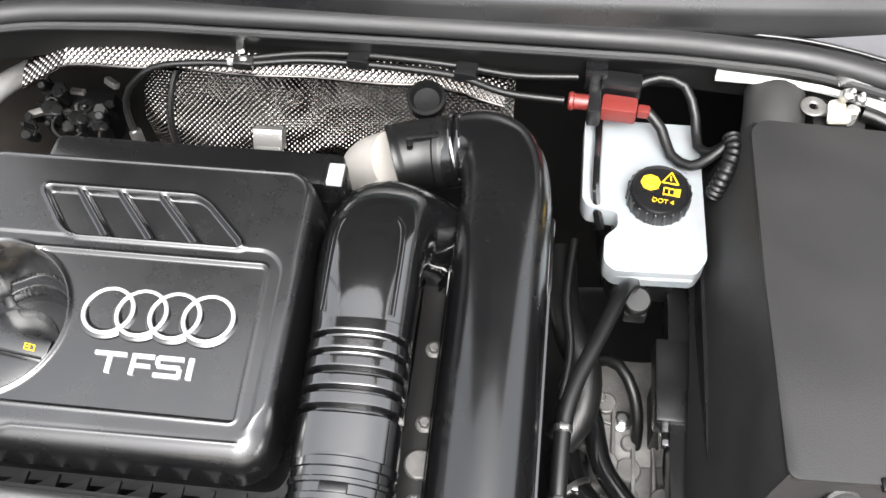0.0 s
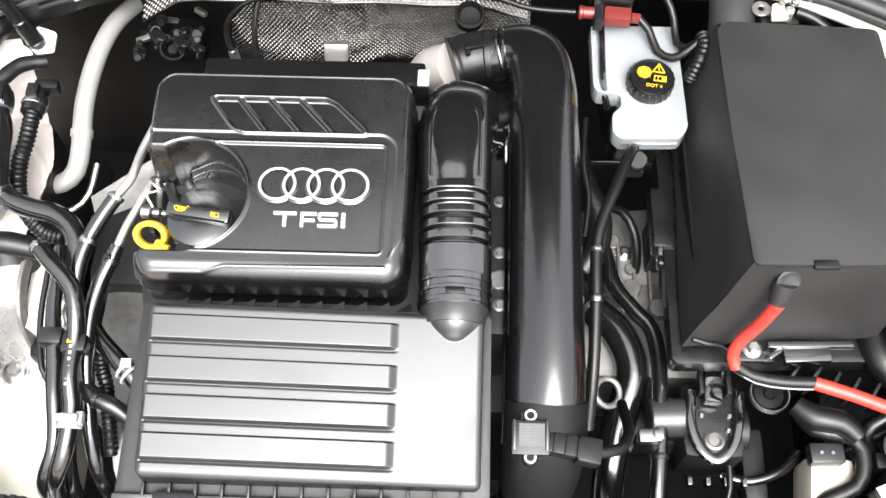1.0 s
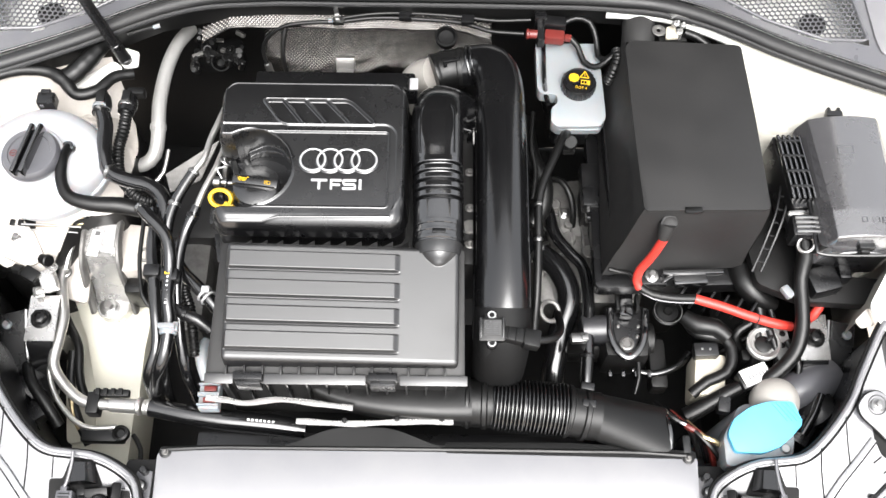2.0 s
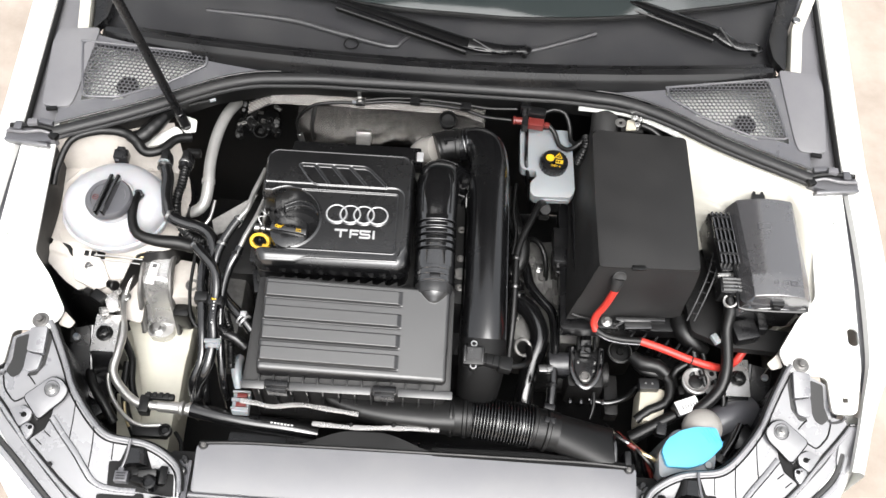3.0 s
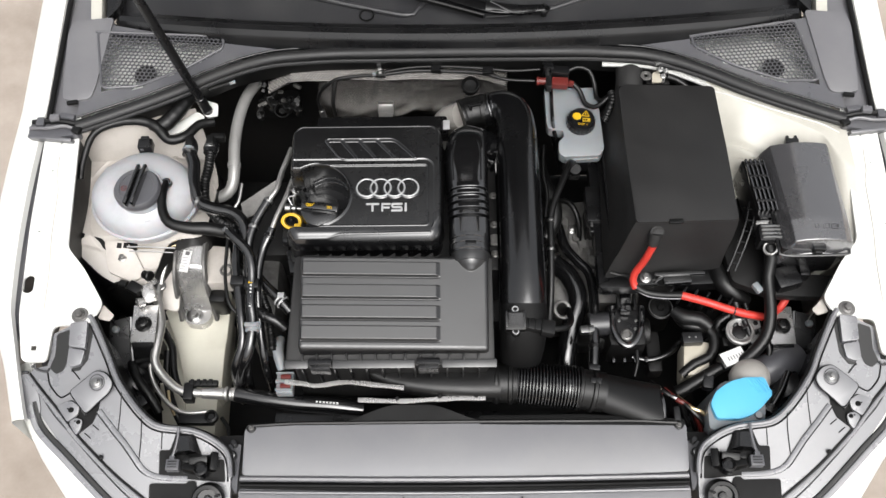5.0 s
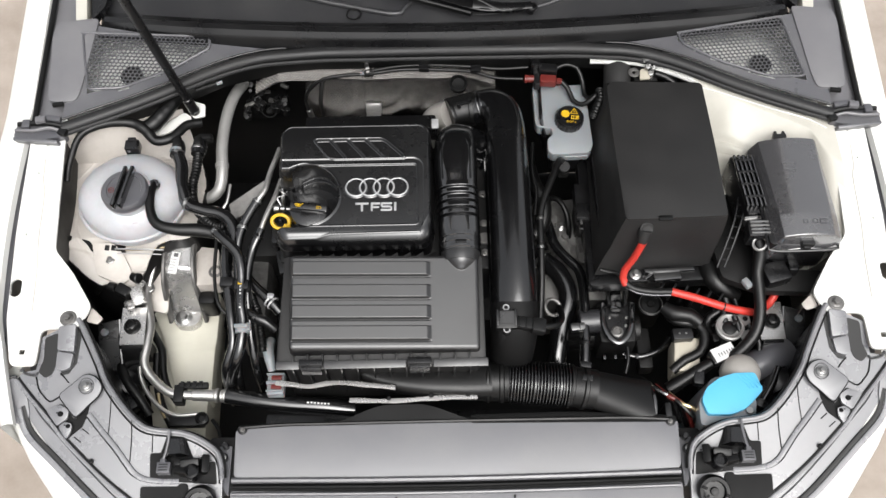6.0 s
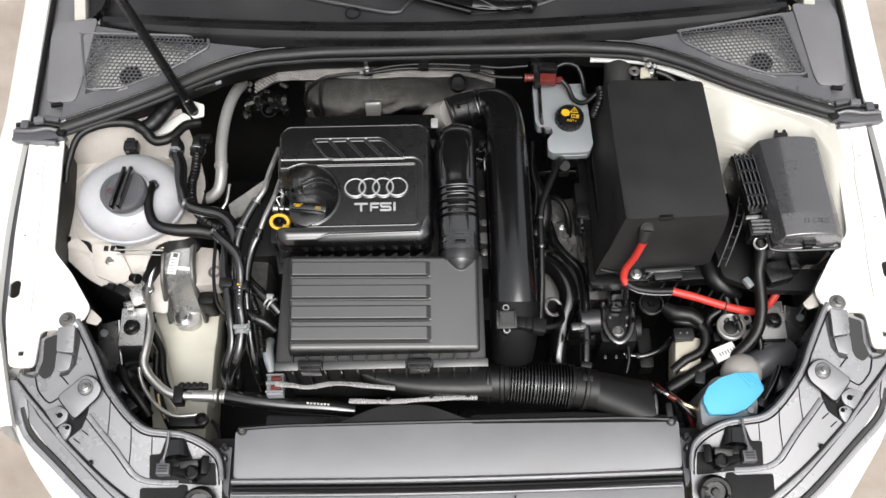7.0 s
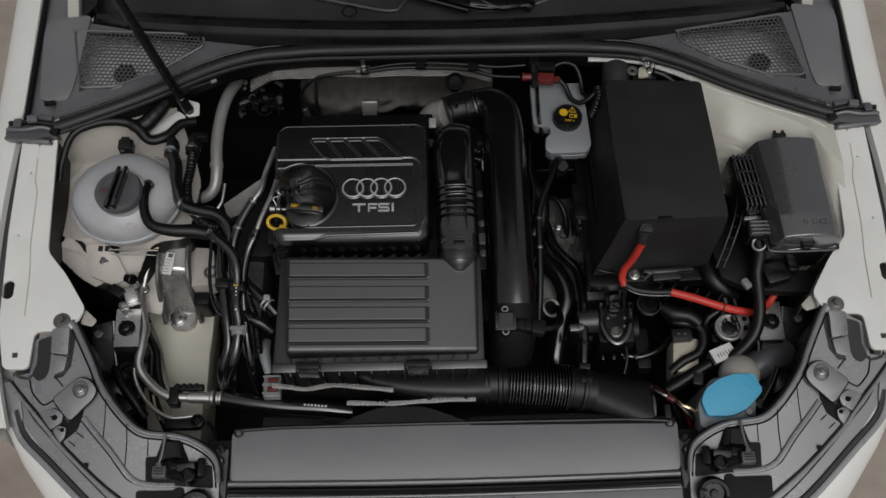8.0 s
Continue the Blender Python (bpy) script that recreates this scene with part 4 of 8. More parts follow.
def intake_tube():
    root = thing("intake_tube", "glossy black ribbed intake tube from filter box to turbo", "intake tube", (0.014, 0.22, 0.9))
    path = [(0.0155, 0.118, 0.9605), (0.0145, 0.165, 0.965), (0.0130, 0.222, 0.970), (0.0115, 0.260, 0.973), (0.012, 0.300, 0.972), (0.020, 0.332, 0.956), (0.044, 0.345, 0.928), (0.066, 0.342, 0.895)]
    part("body", sweep(path[2:], [0.0375, 0.0395, 0.0405, 0.041, 0.038, 0.034], 40, 0.004, wide=1.04, tall=0.97, power=2.6), GLOSS, root)
    part("bellows", sweep(path[:3], [0.0350, 0.0358, 0.0358], 40, 0.0008, wide=1.04, tall=0.97, power=2.6,
                          wave=lambda s: 1.05 - (0.17 * math.exp(-(((s - 0.0285) % 0.0141 - 0.00705) / 0.0021) ** 4) if 0.0285 < s < 0.099 else 0.0)), GLOSS, root)
    arch = [(-0.0145, 0.224), (-0.0145, 0.29), (-0.009, 0.307), (0.0015, 0.317), (0.0115, 0.320), (0.0215, 0.317), (0.032, 0.307), (0.0375, 0.29), (0.0375, 0.224)]

    def back(x, y):
        """Height of the tube's back at a point of its plan."""
        r = float(np.interp(y, (0.222, 0.26, 0.30, 0.332), (0.0375, 0.0395, 0.0405, 0.0405)))
        mid = float(np.interp(y, (0.222, 0.26, 0.30, 0.332), (0.970, 0.973, 0.972, 0.956)))
        return mid + 0.97 * r * (1 - min(0.98, abs(x - 0.0120) / (1.04 * r)) ** 2.6) ** (1 / 2.6) + 0.0006
    part("edge_bead", sweep([(x, y, back(x, y)) for x, y in arch], 0.0027, 10, 0.004), GLOSS, root)
    collar = [(0.0155, 0.087, 0.957), (0.0155, 0.122, 0.9615)]
    part("collar", sweep(collar, 0.0378, 32, 0.001, wave=lambda s: 1.0 + (0.035 if 0.003 < s < 0.008 or 0.015 < s < 0.019 or 0.026 < s < 0.033 else 0.0)), GLOSS, root)
    for x, y in ((-0.004, 0.112), (0.034, 0.112), (0.016, 0.093)):
        part("latch", box((x, y, 0.996 - 0.012 * abs(x - 0.0155) / 0.02), (0.020, 0.008, 0.006), 0.002, (0, 60 * (x - 0.0155) / 0.04, 0)), SATIN, root)
    for r in (0.036, 0.031):
        part("joint_ring", ring((0.072, 0.337, 0.902), r, 0.003, 36, 8, (0.8, -0.35, -0.5)), GLOSS, root)
    part("neck", sweep([(0.0150, 0.068, 0.9578), (0.0150, 0.074, 0.9584), (0.0152, 0.080, 0.9584), (0.0155, 0.0895, 0.9574)], [0.0325, 0.0338, 0.0350, 0.0366], 36, 0.003), LID, root)


intake_tube()


def charge_pipe():
    root = thing("charge_pipe", "large satin black plastic charge air pipe along the engine", "air pipe", (0.112, 0.2, 0.8))
    path = [(0.050, 0.436, 0.928), (0.082, 0.438, 0.940), (0.104, 0.418, 0.948), (0.1125, 0.375, 0.951), (0.1125, 0.28, 0.951), (0.1125, 0.15, 0.944), (0.1125, 0.03, 0.930), (0.112, -0.03, 0.905), (0.110, -0.055, 0.86), (0.108, -0.06, 0.78)]
    rad = [0.031, 0.034, 0.038, 0.0385, 0.0390, 0.0395, 0.040, 0.040, 0.037, 0.034]
    part("pipe", sweep(path, rad, 36, 0.005, wide=1.0, tall=0.95, power=2.25), PIPE, root)
    for s in (-1, 1):
        part("mould_seam", sweep([(x + s * 0.0392 * min(1, r / 0.039), y, z - 0.004) for (x, y, z), r in zip(path[3:8], rad[3:8])], 0.0016, 6), GLOSS, root)
        part("side_rail", sweep([(x + s * 0.0412, y, z - 0.026) for (x, y, z) in path[3:8]], 0.003, 8), GLOSS, root)
    part("lower_sleeve", sweep([(0.1125, 0.005, 0.9235), *path[7:]], [0.0425, 0.0432, 0.0408, 0.0378], 36, 0.005, wide=1.0, tall=0.96, power=2.25), GAP, root)
    part("coupling", sweep([(0.004, 0.428, 0.925), (0.03, 0.437, 0.927), (0.060, 0.439, 0.931)], 0.0325, 28, 0.002, wave=lambda s: 1.0 + (0.05 if s < 0.006 or 0.042 < s < 0.05 else 0.0)), RUBBER, root)
    part("latch_bar", box((0.033, 0.430, 0.961), (0.03, 0.007, 0.006), 0.002, (0, 0, 12)), SATIN, root)
    part("latch_foot", box((0.022, 0.424, 0.960), (0.006, 0.014, 0.006), 0.002, (0, 0, 12)), SATIN, root)
    for k in range(2):
        part("joint_ring", ring((0.066 + 0.008 * k, 0.4395, 0.934), 0.0345, 0.0022, 36, 8, (1, 0.08, 0.3)), GLOSS, root)
    return root


charge_pipe()


def turbo_elbow():
    root = thing("turbo_outlet_elbow", "warm grey heat-proof elbow at the turbo outlet", "pipe elbow", (-0.03, 0.42, 0.9))
    part("elbow", sweep([(-0.040, 0.440, 0.815), (-0.036, 0.448, 0.855), (-0.022, 0.444, 0.892), (0.006, 0.434, 0.918)], [0.023, 0.025, 0.0275, 0.030], 28, 0.006), BONE, root)


turbo_elbow()


def pressure_sensor():
    root = thing("pressure_sensor", "black pressure sensor with connector on the charge pipe", "sensor", (0.094, -0.045, 0.93))
    part("body", merge(box((0.094, -0.042, 0.9455), (0.038, 0.034, 0.022), 0.003, (12, 0, 0)), box((0.094, -0.03, 0.944), (0.02, 0.03, 0.012), 0.003, (12, 0, 0))), RUBBER, root)
    for dx in (-0.016, 0.016):
        part("rib", box((0.094 + dx, -0.042, 0.957), (0.003, 0.030, 0.004), 0.001, (12, 0, 0)), SATIN, root)
    part("label", box((0.095, -0.042, 0.9575), (0.025, 0.022, 0.001), 0, (12, 0, 0)), SATIN, root, "small dark type label")
    for k in range(6):
        for dx, w in ((-0.0052, 0.0075), (0.0045, 0.0085 - 0.0012 * (k % 3))):
            part("print_bar", box((0.095 + dx, -0.0345 - 0.0030 * k, 0.9597 - 0.00064 * k), (w, 0.0006, 0.0007), 0, (12, 0, 0)), COWL, root)
    for y, z in ((-0.022, 0.956), (-0.0615, 0.947)):
        eye = part("eyelet", lathe((0.094, y, z - 0.010), [(0.0075, 0), (0.0075, 0.009), (0.0065, 0.010), (0.001, 0.010)], 24), RUBBER, root)
        part("screw", ring((0.094, y, z + 0.0004), 0.0050, 0.0013, 24, 6), SILVER, eye, "bright steel screw rim")
    part("connector", merge(box((0.126, -0.047, 0.940), (0.030, 0.022, 0.018), 0.003, (0, 8, -8)), box((0.152, -0.052, 0.937), (0.024, 0.026, 0.022), 0.003, (0, 8, -8))), RUBBER, root)
    for k in range(3):
        part("plug_rib", box((0.118 + 0.012 * k, -0.0475 - 0.0015 * k, 0.9505 - 0.002 * k), (0.003, 0.020, 0.004), 0.001, (0, 8, -8)), RUBBER, root)
    part("cable", sweep([(0.16, -0.052, 0.935), (0.185, -0.045, 0.925), (0.20, -0.02, 0.90), (0.205, 0.03, 0.84)], 0.006, 10), RUBBER, root)
    part("pipe_shoe", sweep([(0.094, -0.020, 0.930), (0.094, -0.05, 0.910), (0.094, -0.065, 0.87)], [0.018, 0.020, 0.020], 16), GAP, root)


pressure_sensor()


def heat_shield():
    """Embossed foil over the turbo: a bulged sheet with a lattice of small dimples, and its rolled upper lip."""
    root = thing("heat_shield", "embossed silver foil heat shield over the turbo", "heat shield", (-0.13, 0.5, 0.8))

    def body(u, v):
        x = -0.312 + 0.42 * u
        a = -0.4 + 1.85 * v
        bulge = 0.012 * math.sin(u * 7.0) + 0.010 * noise.noise((u * 5, v * 3, 2.0)) + 0.0035 * noise.noise((u * 13, v * 6, 5.0)) - 0.004 * abs(noise.noise((u * 9, v * 5, 9.0)))
        away = math.hypot((u - 0.42) * 0.42, (v - 0.62) * 0.18)
        bulge += 0.0022 * math.sin(away * 210) * math.exp(-(away / 0.055) ** 2)
        r = 0.100 + bulge - 0.02 * max(0.0, 0.08 - u) * 8
        y = 0.655 - r * math.cos(a) * 1.02
        z = 0.760 + r * math.sin(a) * 0.98
        s = x / 0.0032
        t = v * 60.0
        dimple = -0.0021 * abs(math.sin(math.pi * (s + t) / 2) * math.sin(math.pi * (s - t) / 2)) ** 0.75
        return x, y - dimple * math.cos(a), z + dimple * math.sin(a)
    part("shield", sheet(620, 290, body), FOIL, root, smooth=180)

    def band(u, v):
        x = -0.405 + 0.505 * u
        fall = max(0.0, 0.10 - u) * 0.25 + max(0.0, u - 0.85) * 0.15
        s, t = x / 0.0033, v * 10.0
        dimple = -0.0019 * abs(math.sin(math.pi * (s + t) / 2) * math.sin(math.pi * (s - t) / 2)) ** 0.75
        return x, 0.537 + 0.031 * v - 0.10 * max(0.0, 0.16 - u) + 0.002 * math.sin(u * 23), 0.912 + 0.010 * math.sin(v * 2.2) - fall + dimple
    part("upper_band", sheet(620, 50, band), FOIL, root, smooth=180)
    part("rolled_edge", sweep([tuple(Vector(band(k / 20, 0.0)) + Vector((0, 0, -0.001))) for k in range(21)], 0.0018, 8, 0.006), FOIL, root)
    part("strap", sweep([(-0.262, 0.612, 0.858), (-0.272, 0.585, 0.840), (-0.278, 0.560, 0.805), (-0.276, 0.55, 0.77)], 0.0045, 8), DARK, root)
    part("strap", sweep([(-0.225, 0.62, 0.865), (-0.222, 0.59, 0.845), (-0.205, 0.565, 0.815)], 0.0025, 8), DARK, root)
    part("sensor_boss", merge(box((-0.161, 0.545, 0.800), (0.034, 0.018, 0.024), 0.003, (-35, 0, 0)), cyl((-0.161, 0.525, 0.785), 0.016, 0.014, 20)), ALU, root, "pale aluminium flange on the turbo")
    part("manifold", merge(sweep([(-0.245, 0.525, 0.76), (-0.20, 0.515, 0.768), (-0.14, 0.515, 0.762)], 0.017, 14), box((-0.12, 0.52, 0.768), (0.03, 0.02, 0.03), 0.004)), CASTING, root)


heat_shield()


def sensor_wires():
    root = thing("sensor_harness", "black sensor cables clipped along the bulkhead", "cable", (-0.1, 0.54, 0.92))
    part("cable", sweep([(-0.160, 0.545, 0.925), (-0.10, 0.552, 0.930), (-0.03, 0.553, 0.931), (0.05, 0.548, 0.930), (0.11, 0.542, 0.928), (0.17, 0.545, 0.928)], 0.0036, 10), RUBBER, root)
    part("cable", sweep([(-0.160, 0.540, 0.922), (-0.10, 0.546, 0.926), (-0.03, 0.545, 0.926), (0.05, 0.538, 0.926), (0.10, 0.523, 0.923), (0.158, 0.520, 0.921)], 0.0038, 10), RUBBER, root)
    part("cable", sweep([(-0.160, 0.541, 0.920), (-0.21, 0.541, 0.918), (-0.26, 0.536, 0.912), (-0.292, 0.530, 0.885), (-0.303, 0.525, 0.855), (-0.298, 0.515, 0.832)], 0.0036, 10), RUBBER, root)
    part("probe", merge(cyl((-0.298, 0.516, 0.834), 0.0066, 0.026, 12, (0.2, -0.35, -0.8)), cyl((-0.293, 0.507, 0.812), 0.008, 0.012, 6, (0.2, -0.35, -0.8))), STEEL, root, "bright steel oxygen probe")
    for x, y in ((-0.047, 0.549), (0.061, 0.541)):
        part("cable_clip", box((x, y, 0.929), (0.022, 0.018, 0.012), 0.002, (0, 0, -4)), SATIN, root)
    part("steel_clip", merge(box((-0.163, 0.538, 0.925), (0.020, 0.012, 0.010), 0.002), box((-0.168, 0.556, 0.935), (0.008, 0.024, 0.010), 0.002, (0, 0, 12))), STEEL, root)
    part("white_clip", box((-0.176, 0.541, 0.922), (0.010, 0.006, 0.007), 0.001), MILK, root)
    part("plug", lathe((0.024, 0.520, 0.902), [(0.018, 0), (0.019, 0.016), (0.016, 0.018), (0.013, 0.010), (0.002, 0.008)], 24, (0, -0.3, 1)), GAP, root)


sensor_wires()


def red_connector():
    root = thing("red_connector", "red plug connector in a black holder above the brake reservoir", "connector", (0.19, 0.52, 0.9))
    part("red_plug", merge(box((0.2105, 0.513, 0.9215), (0.034, 0.020, 0.018), 0.003, (0, 0, -6)), box((0.234, 0.512, 0.921), (0.012, 0.010, 0.010), 0.002, (0, 0, -6))), REDC, root)
    part("red_socket", merge(cyl((0.163, 0.520, 0.921), 0.0078, 0.020, 14, (1, -0.05, 0)), cyl((0.162, 0.520, 0.921), 0.0092, 0.006, 14, (1, -0.05, 0))), REDC, root)
    part("holder", merge(box((0.187, 0.522, 0.918), (0.013, 0.042, 0.022), 0.003), box((0.187, 0.548, 0.929), (0.022, 0.02, 0.026), 0.003)), SATIN, root)
    part("black_plug", box((0.212, 0.537, 0.929), (0.038, 0.020, 0.018), 0.003, (0, 0, -6)), SATIN, root)
    part("cable", sweep([(0.228, 0.539, 0.929), (0.248, 0.546, 0.933), (0.272, 0.538, 0.932), (0.284, 0.515, 0.915), (0.287, 0.487, 0.905), (0.300, 0.476, 0.912), (0.314, 0.480, 0.926)], 0.0048, 10), RUBBER, root)
    part("cable", sweep([(0.238, 0.513, 0.920), (0.252, 0.500, 0.912), (0.262, 0.476, 0.903), (0.280, 0.463, 0.905), (0.296, 0.466, 0.915), (0.313, 0.478, 0.926)], 0.0052, 10), RUBBER, root)
    part("corrugated_sleeve", sweep([(0.314, 0.482, 0.928), (0.315, 0.465, 0.928), (0.309, 0.448, 0.918), (0.302, 0.438, 0.895)], 0.0085, 14, 0.0012, wave=lambda s: 1 + 0.09 * math.sin(2 * math.pi * s / 0.0058)), RUBBER, root)


red_connector()


def engine_block():
    """The dark engine and gearbox below and between the covers."""
    root = thing("engine_block", "dark engine block with aluminium gearbox casting", "engine", (0, 0.2, 0.4))
    part("head", box((-0.15, 0.22, 0.83), (0.36, 0.24, 0.16), 0.02), DARK, root)
    part("block", box((-0.12, 0.2, 0.6), (0.44, 0.34, 0.36), 0.03), DARK, root)
    part("side_cover", box((0.062, 0.20, 0.84), (0.034, 0.24, 0.14), 0.012), DARK, root)
    for y in (0.245, 0.179, 0.115):
        bolt(root, (0.064, y, 0.911), 0.0075, CASTING)
    part("boss", cyl((0.064, 0.145, 0.905), 0.012, 0.010, 24), CASTING, root)
    part("gearbox", merge(box((0.28, 0.24, 0.60), (0.20, 0.26, 0.19), 0.03), box((0.26, 0.30, 0.675), (0.10, 0.12, 0.05), 0.012, (0, 0, 8))), CASTING, root)
    part("gear_rib", merge(*[box((0.235 + 0.02 * k, 0.25, 0.702), (0.004, 0.10, 0.012), 0.001) for k in range(4)]), CASTING, root)
    bolt(root, (0.243, 0.287, 0.703), 0.011, STEEL)
    bolt(root, (0.232, 0.205, 0.703), 0.009, STEEL)
    random.seed(21)
    for k in range(16):
        x, y = 0.205 + 0.10 * random.random(), 0.17 + 0.17 * random.random()
        if k % 3:
            part("boss", cyl((x, y, 0.690), 0.005 + 0.008 * random.random(), 0.012 + 0.012 * random.random(), 16), CASTING, root)
        else:
            part("rib", box((x, y, 0.698), (0.004, 0.03 + 0.04 * random.random(), 0.012), 0.001, (0, 0, 160 * random.random())), CASTING, root)
    part("breather", sweep([(0.205, 0.33, 0.70), (0.215, 0.335, 0.74), (0.235, 0.325, 0.752), (0.25, 0.30, 0.745), (0.257, 0.275, 0.72), (0.258, 0.255, 0.68)], 0.006, 10), RUBBER, root)
    part("selector_shaft", merge(cyl((0.225, 0.235, 0.69), 0.014, 0.03, 20), cyl((0.225, 0.235, 0.72), 0.006, 0.02, 12)), CASTING, root)
    part("starter", merge(cyl((0.24, 0.055, 0.66), 0.036, 0.10, 28, (1, 0, 0)), cyl((0.36, 0.055, 0.67), 0.03, 0.03, 24, (1, 0, 0))), DARK, root)
    part("front_cover", box((-0.28, 0.20, 0.78), (0.10, 0.22, 0.20), 0.02), DARK, root)
    return root


engine_block()


# ---- front of the bay: lock carrier cover, headlights, bumper, ducts ----
def slam_z(x, y):
    return 0.803 - 0.16 * max(0.0, -0.20 - y) - 1.6 * max(0.0, -0.285 - y) - 0.03 * x * x


def lock_carrier():
    root = thing("lock_carrier_cover", "wide grey plastic cover over the lock carrier", "panel", (0, -0.24, 0.6))
    main = rounded([(-0.405, -0.272), (-0.405, -0.186), (-0.30, -0.182), (0.0, -0.176), (0.30, -0.180), (0.412, -0.184), (0.410, -0.270), (0.2, -0.279), (0, -0.281), (-0.2, -0.279)], 0.008)
    part("top_panel", slab(main, slam_z, 0.012, 0.003), SLAM, root)

    def hump(u, v):
        x = -0.245 + 0.30 * u
        lift = float(step_up(np.array(min(u, 1 - u)), 0.0, 0.42))
        return x, -0.181 + 0.031 * lift * v, slam_z(x, -0.18) + 0.012 * lift * v + 0.001
    part("raised_lip", sheet(60, 6, hump), GAP, root, "black curved lip")
    part("rear_edge", sweep([(-0.40 + 0.08 * k, -0.183 + (0.004 if 0 < k < 10 else 0), 0.803 - 0.03 * (-0.40 + 0.08 * k) ** 2) for k in range(11)], 0.0038, 8), RUBBER, root)
    part("rear_strip", slab(rounded([(0.03, -0.184), (0.41, -0.188), (0.41, -0.176), (0.22, -0.166), (0.03, -0.168)], 0.004), lambda x, y: slam_z(x, -0.18) + 0.001, 0.006, 0.001), GAP, root)
    front = [(-0.408 + 0.0816 * k, -0.277 - 0.006 * math.sin(math.pi * k / 10), 0.790 - 0.03 * (-0.408 + 0.0816 * k) ** 2) for k in range(11)]
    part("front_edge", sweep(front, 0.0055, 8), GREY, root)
    part("front_groove", sweep([(x, y - 0.010, z - 0.007) for x, y, z in front], 0.004, 8), GAP, root)
    step = rounded([(-0.412, -0.42), (-0.412, -0.292), (-0.2, -0.299), (0, -0.301), (0.2, -0.299), (0.412, -0.292), (0.412, -0.42)], 0.006)
    part("front_panel", slab(step, lambda x, y: 0.776 - 0.18 * (-0.29 - y) - 0.03 * x * x, 0.010, 0.002), SLAM, root)
    part("front_lip", sweep([(x, y - 0.022, z - 0.011) for x, y, z in front], 0.0035, 8), GREY, root)
    for x0, x1 in ((-0.09, -0.01), (0.07, 0.12)):
        part("slot", box(((x0 + x1) / 2, -0.3045, 0.7755), (x1 - x0, 0.006, 0.003), 0.001), RUBBER, root)
    for x in (-0.11, 0.105):
        part("panel_joint", box((x, -0.36, 0.7665), (0.003, 0.10, 0.003), 0.0008, (10, 0, 0)), RUBBER, root)
    for x in (-0.393, 0.398):
        part("washer", lathe((x, -0.187, slam_z(x, -0.187)), [(0.009, 0), (0.009, 0.002), (0.007, 0.003)], 20), RUBBER, root)
        bolt(root, (x, -0.187, slam_z(x, -0.187) + 0.002), 0.0055, CASTING)
    for s in (-1, 1):
        tab = rounded([(s * 0.414, -0.21), (s * 0.438, -0.21), (s * 0.440, -0.262), (s * 0.418, -0.30), (s * 0.414, -0.30)], 0.004)
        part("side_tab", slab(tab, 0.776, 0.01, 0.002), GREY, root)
        part("tab_stud", merge(cyl((s * 0.427, -0.234, 0.776), 0.0085, 0.012, 16), cyl((s * 0.425, -0.212, 0.774), 0.006, 0.02, 12)), SATIN, root)
        bolt(root, (s * 0.427, -0.234, 0.788), 0.006, STEEL)
    beam = rounded([(-0.46, -0.30), (-0.46, -0.19), (0.46, -0.19), (0.46, -0.30)], 0.01)
    part("support", slab(beam, 0.765, 0.35, 0.004), DARK, root)


lock_carrier()


def lamp_z(x, y):
    return 0.868 + 0.34 * (y + 0.03) - 0.10 * max(0.0, 0.60 - abs(x)) + 0.02


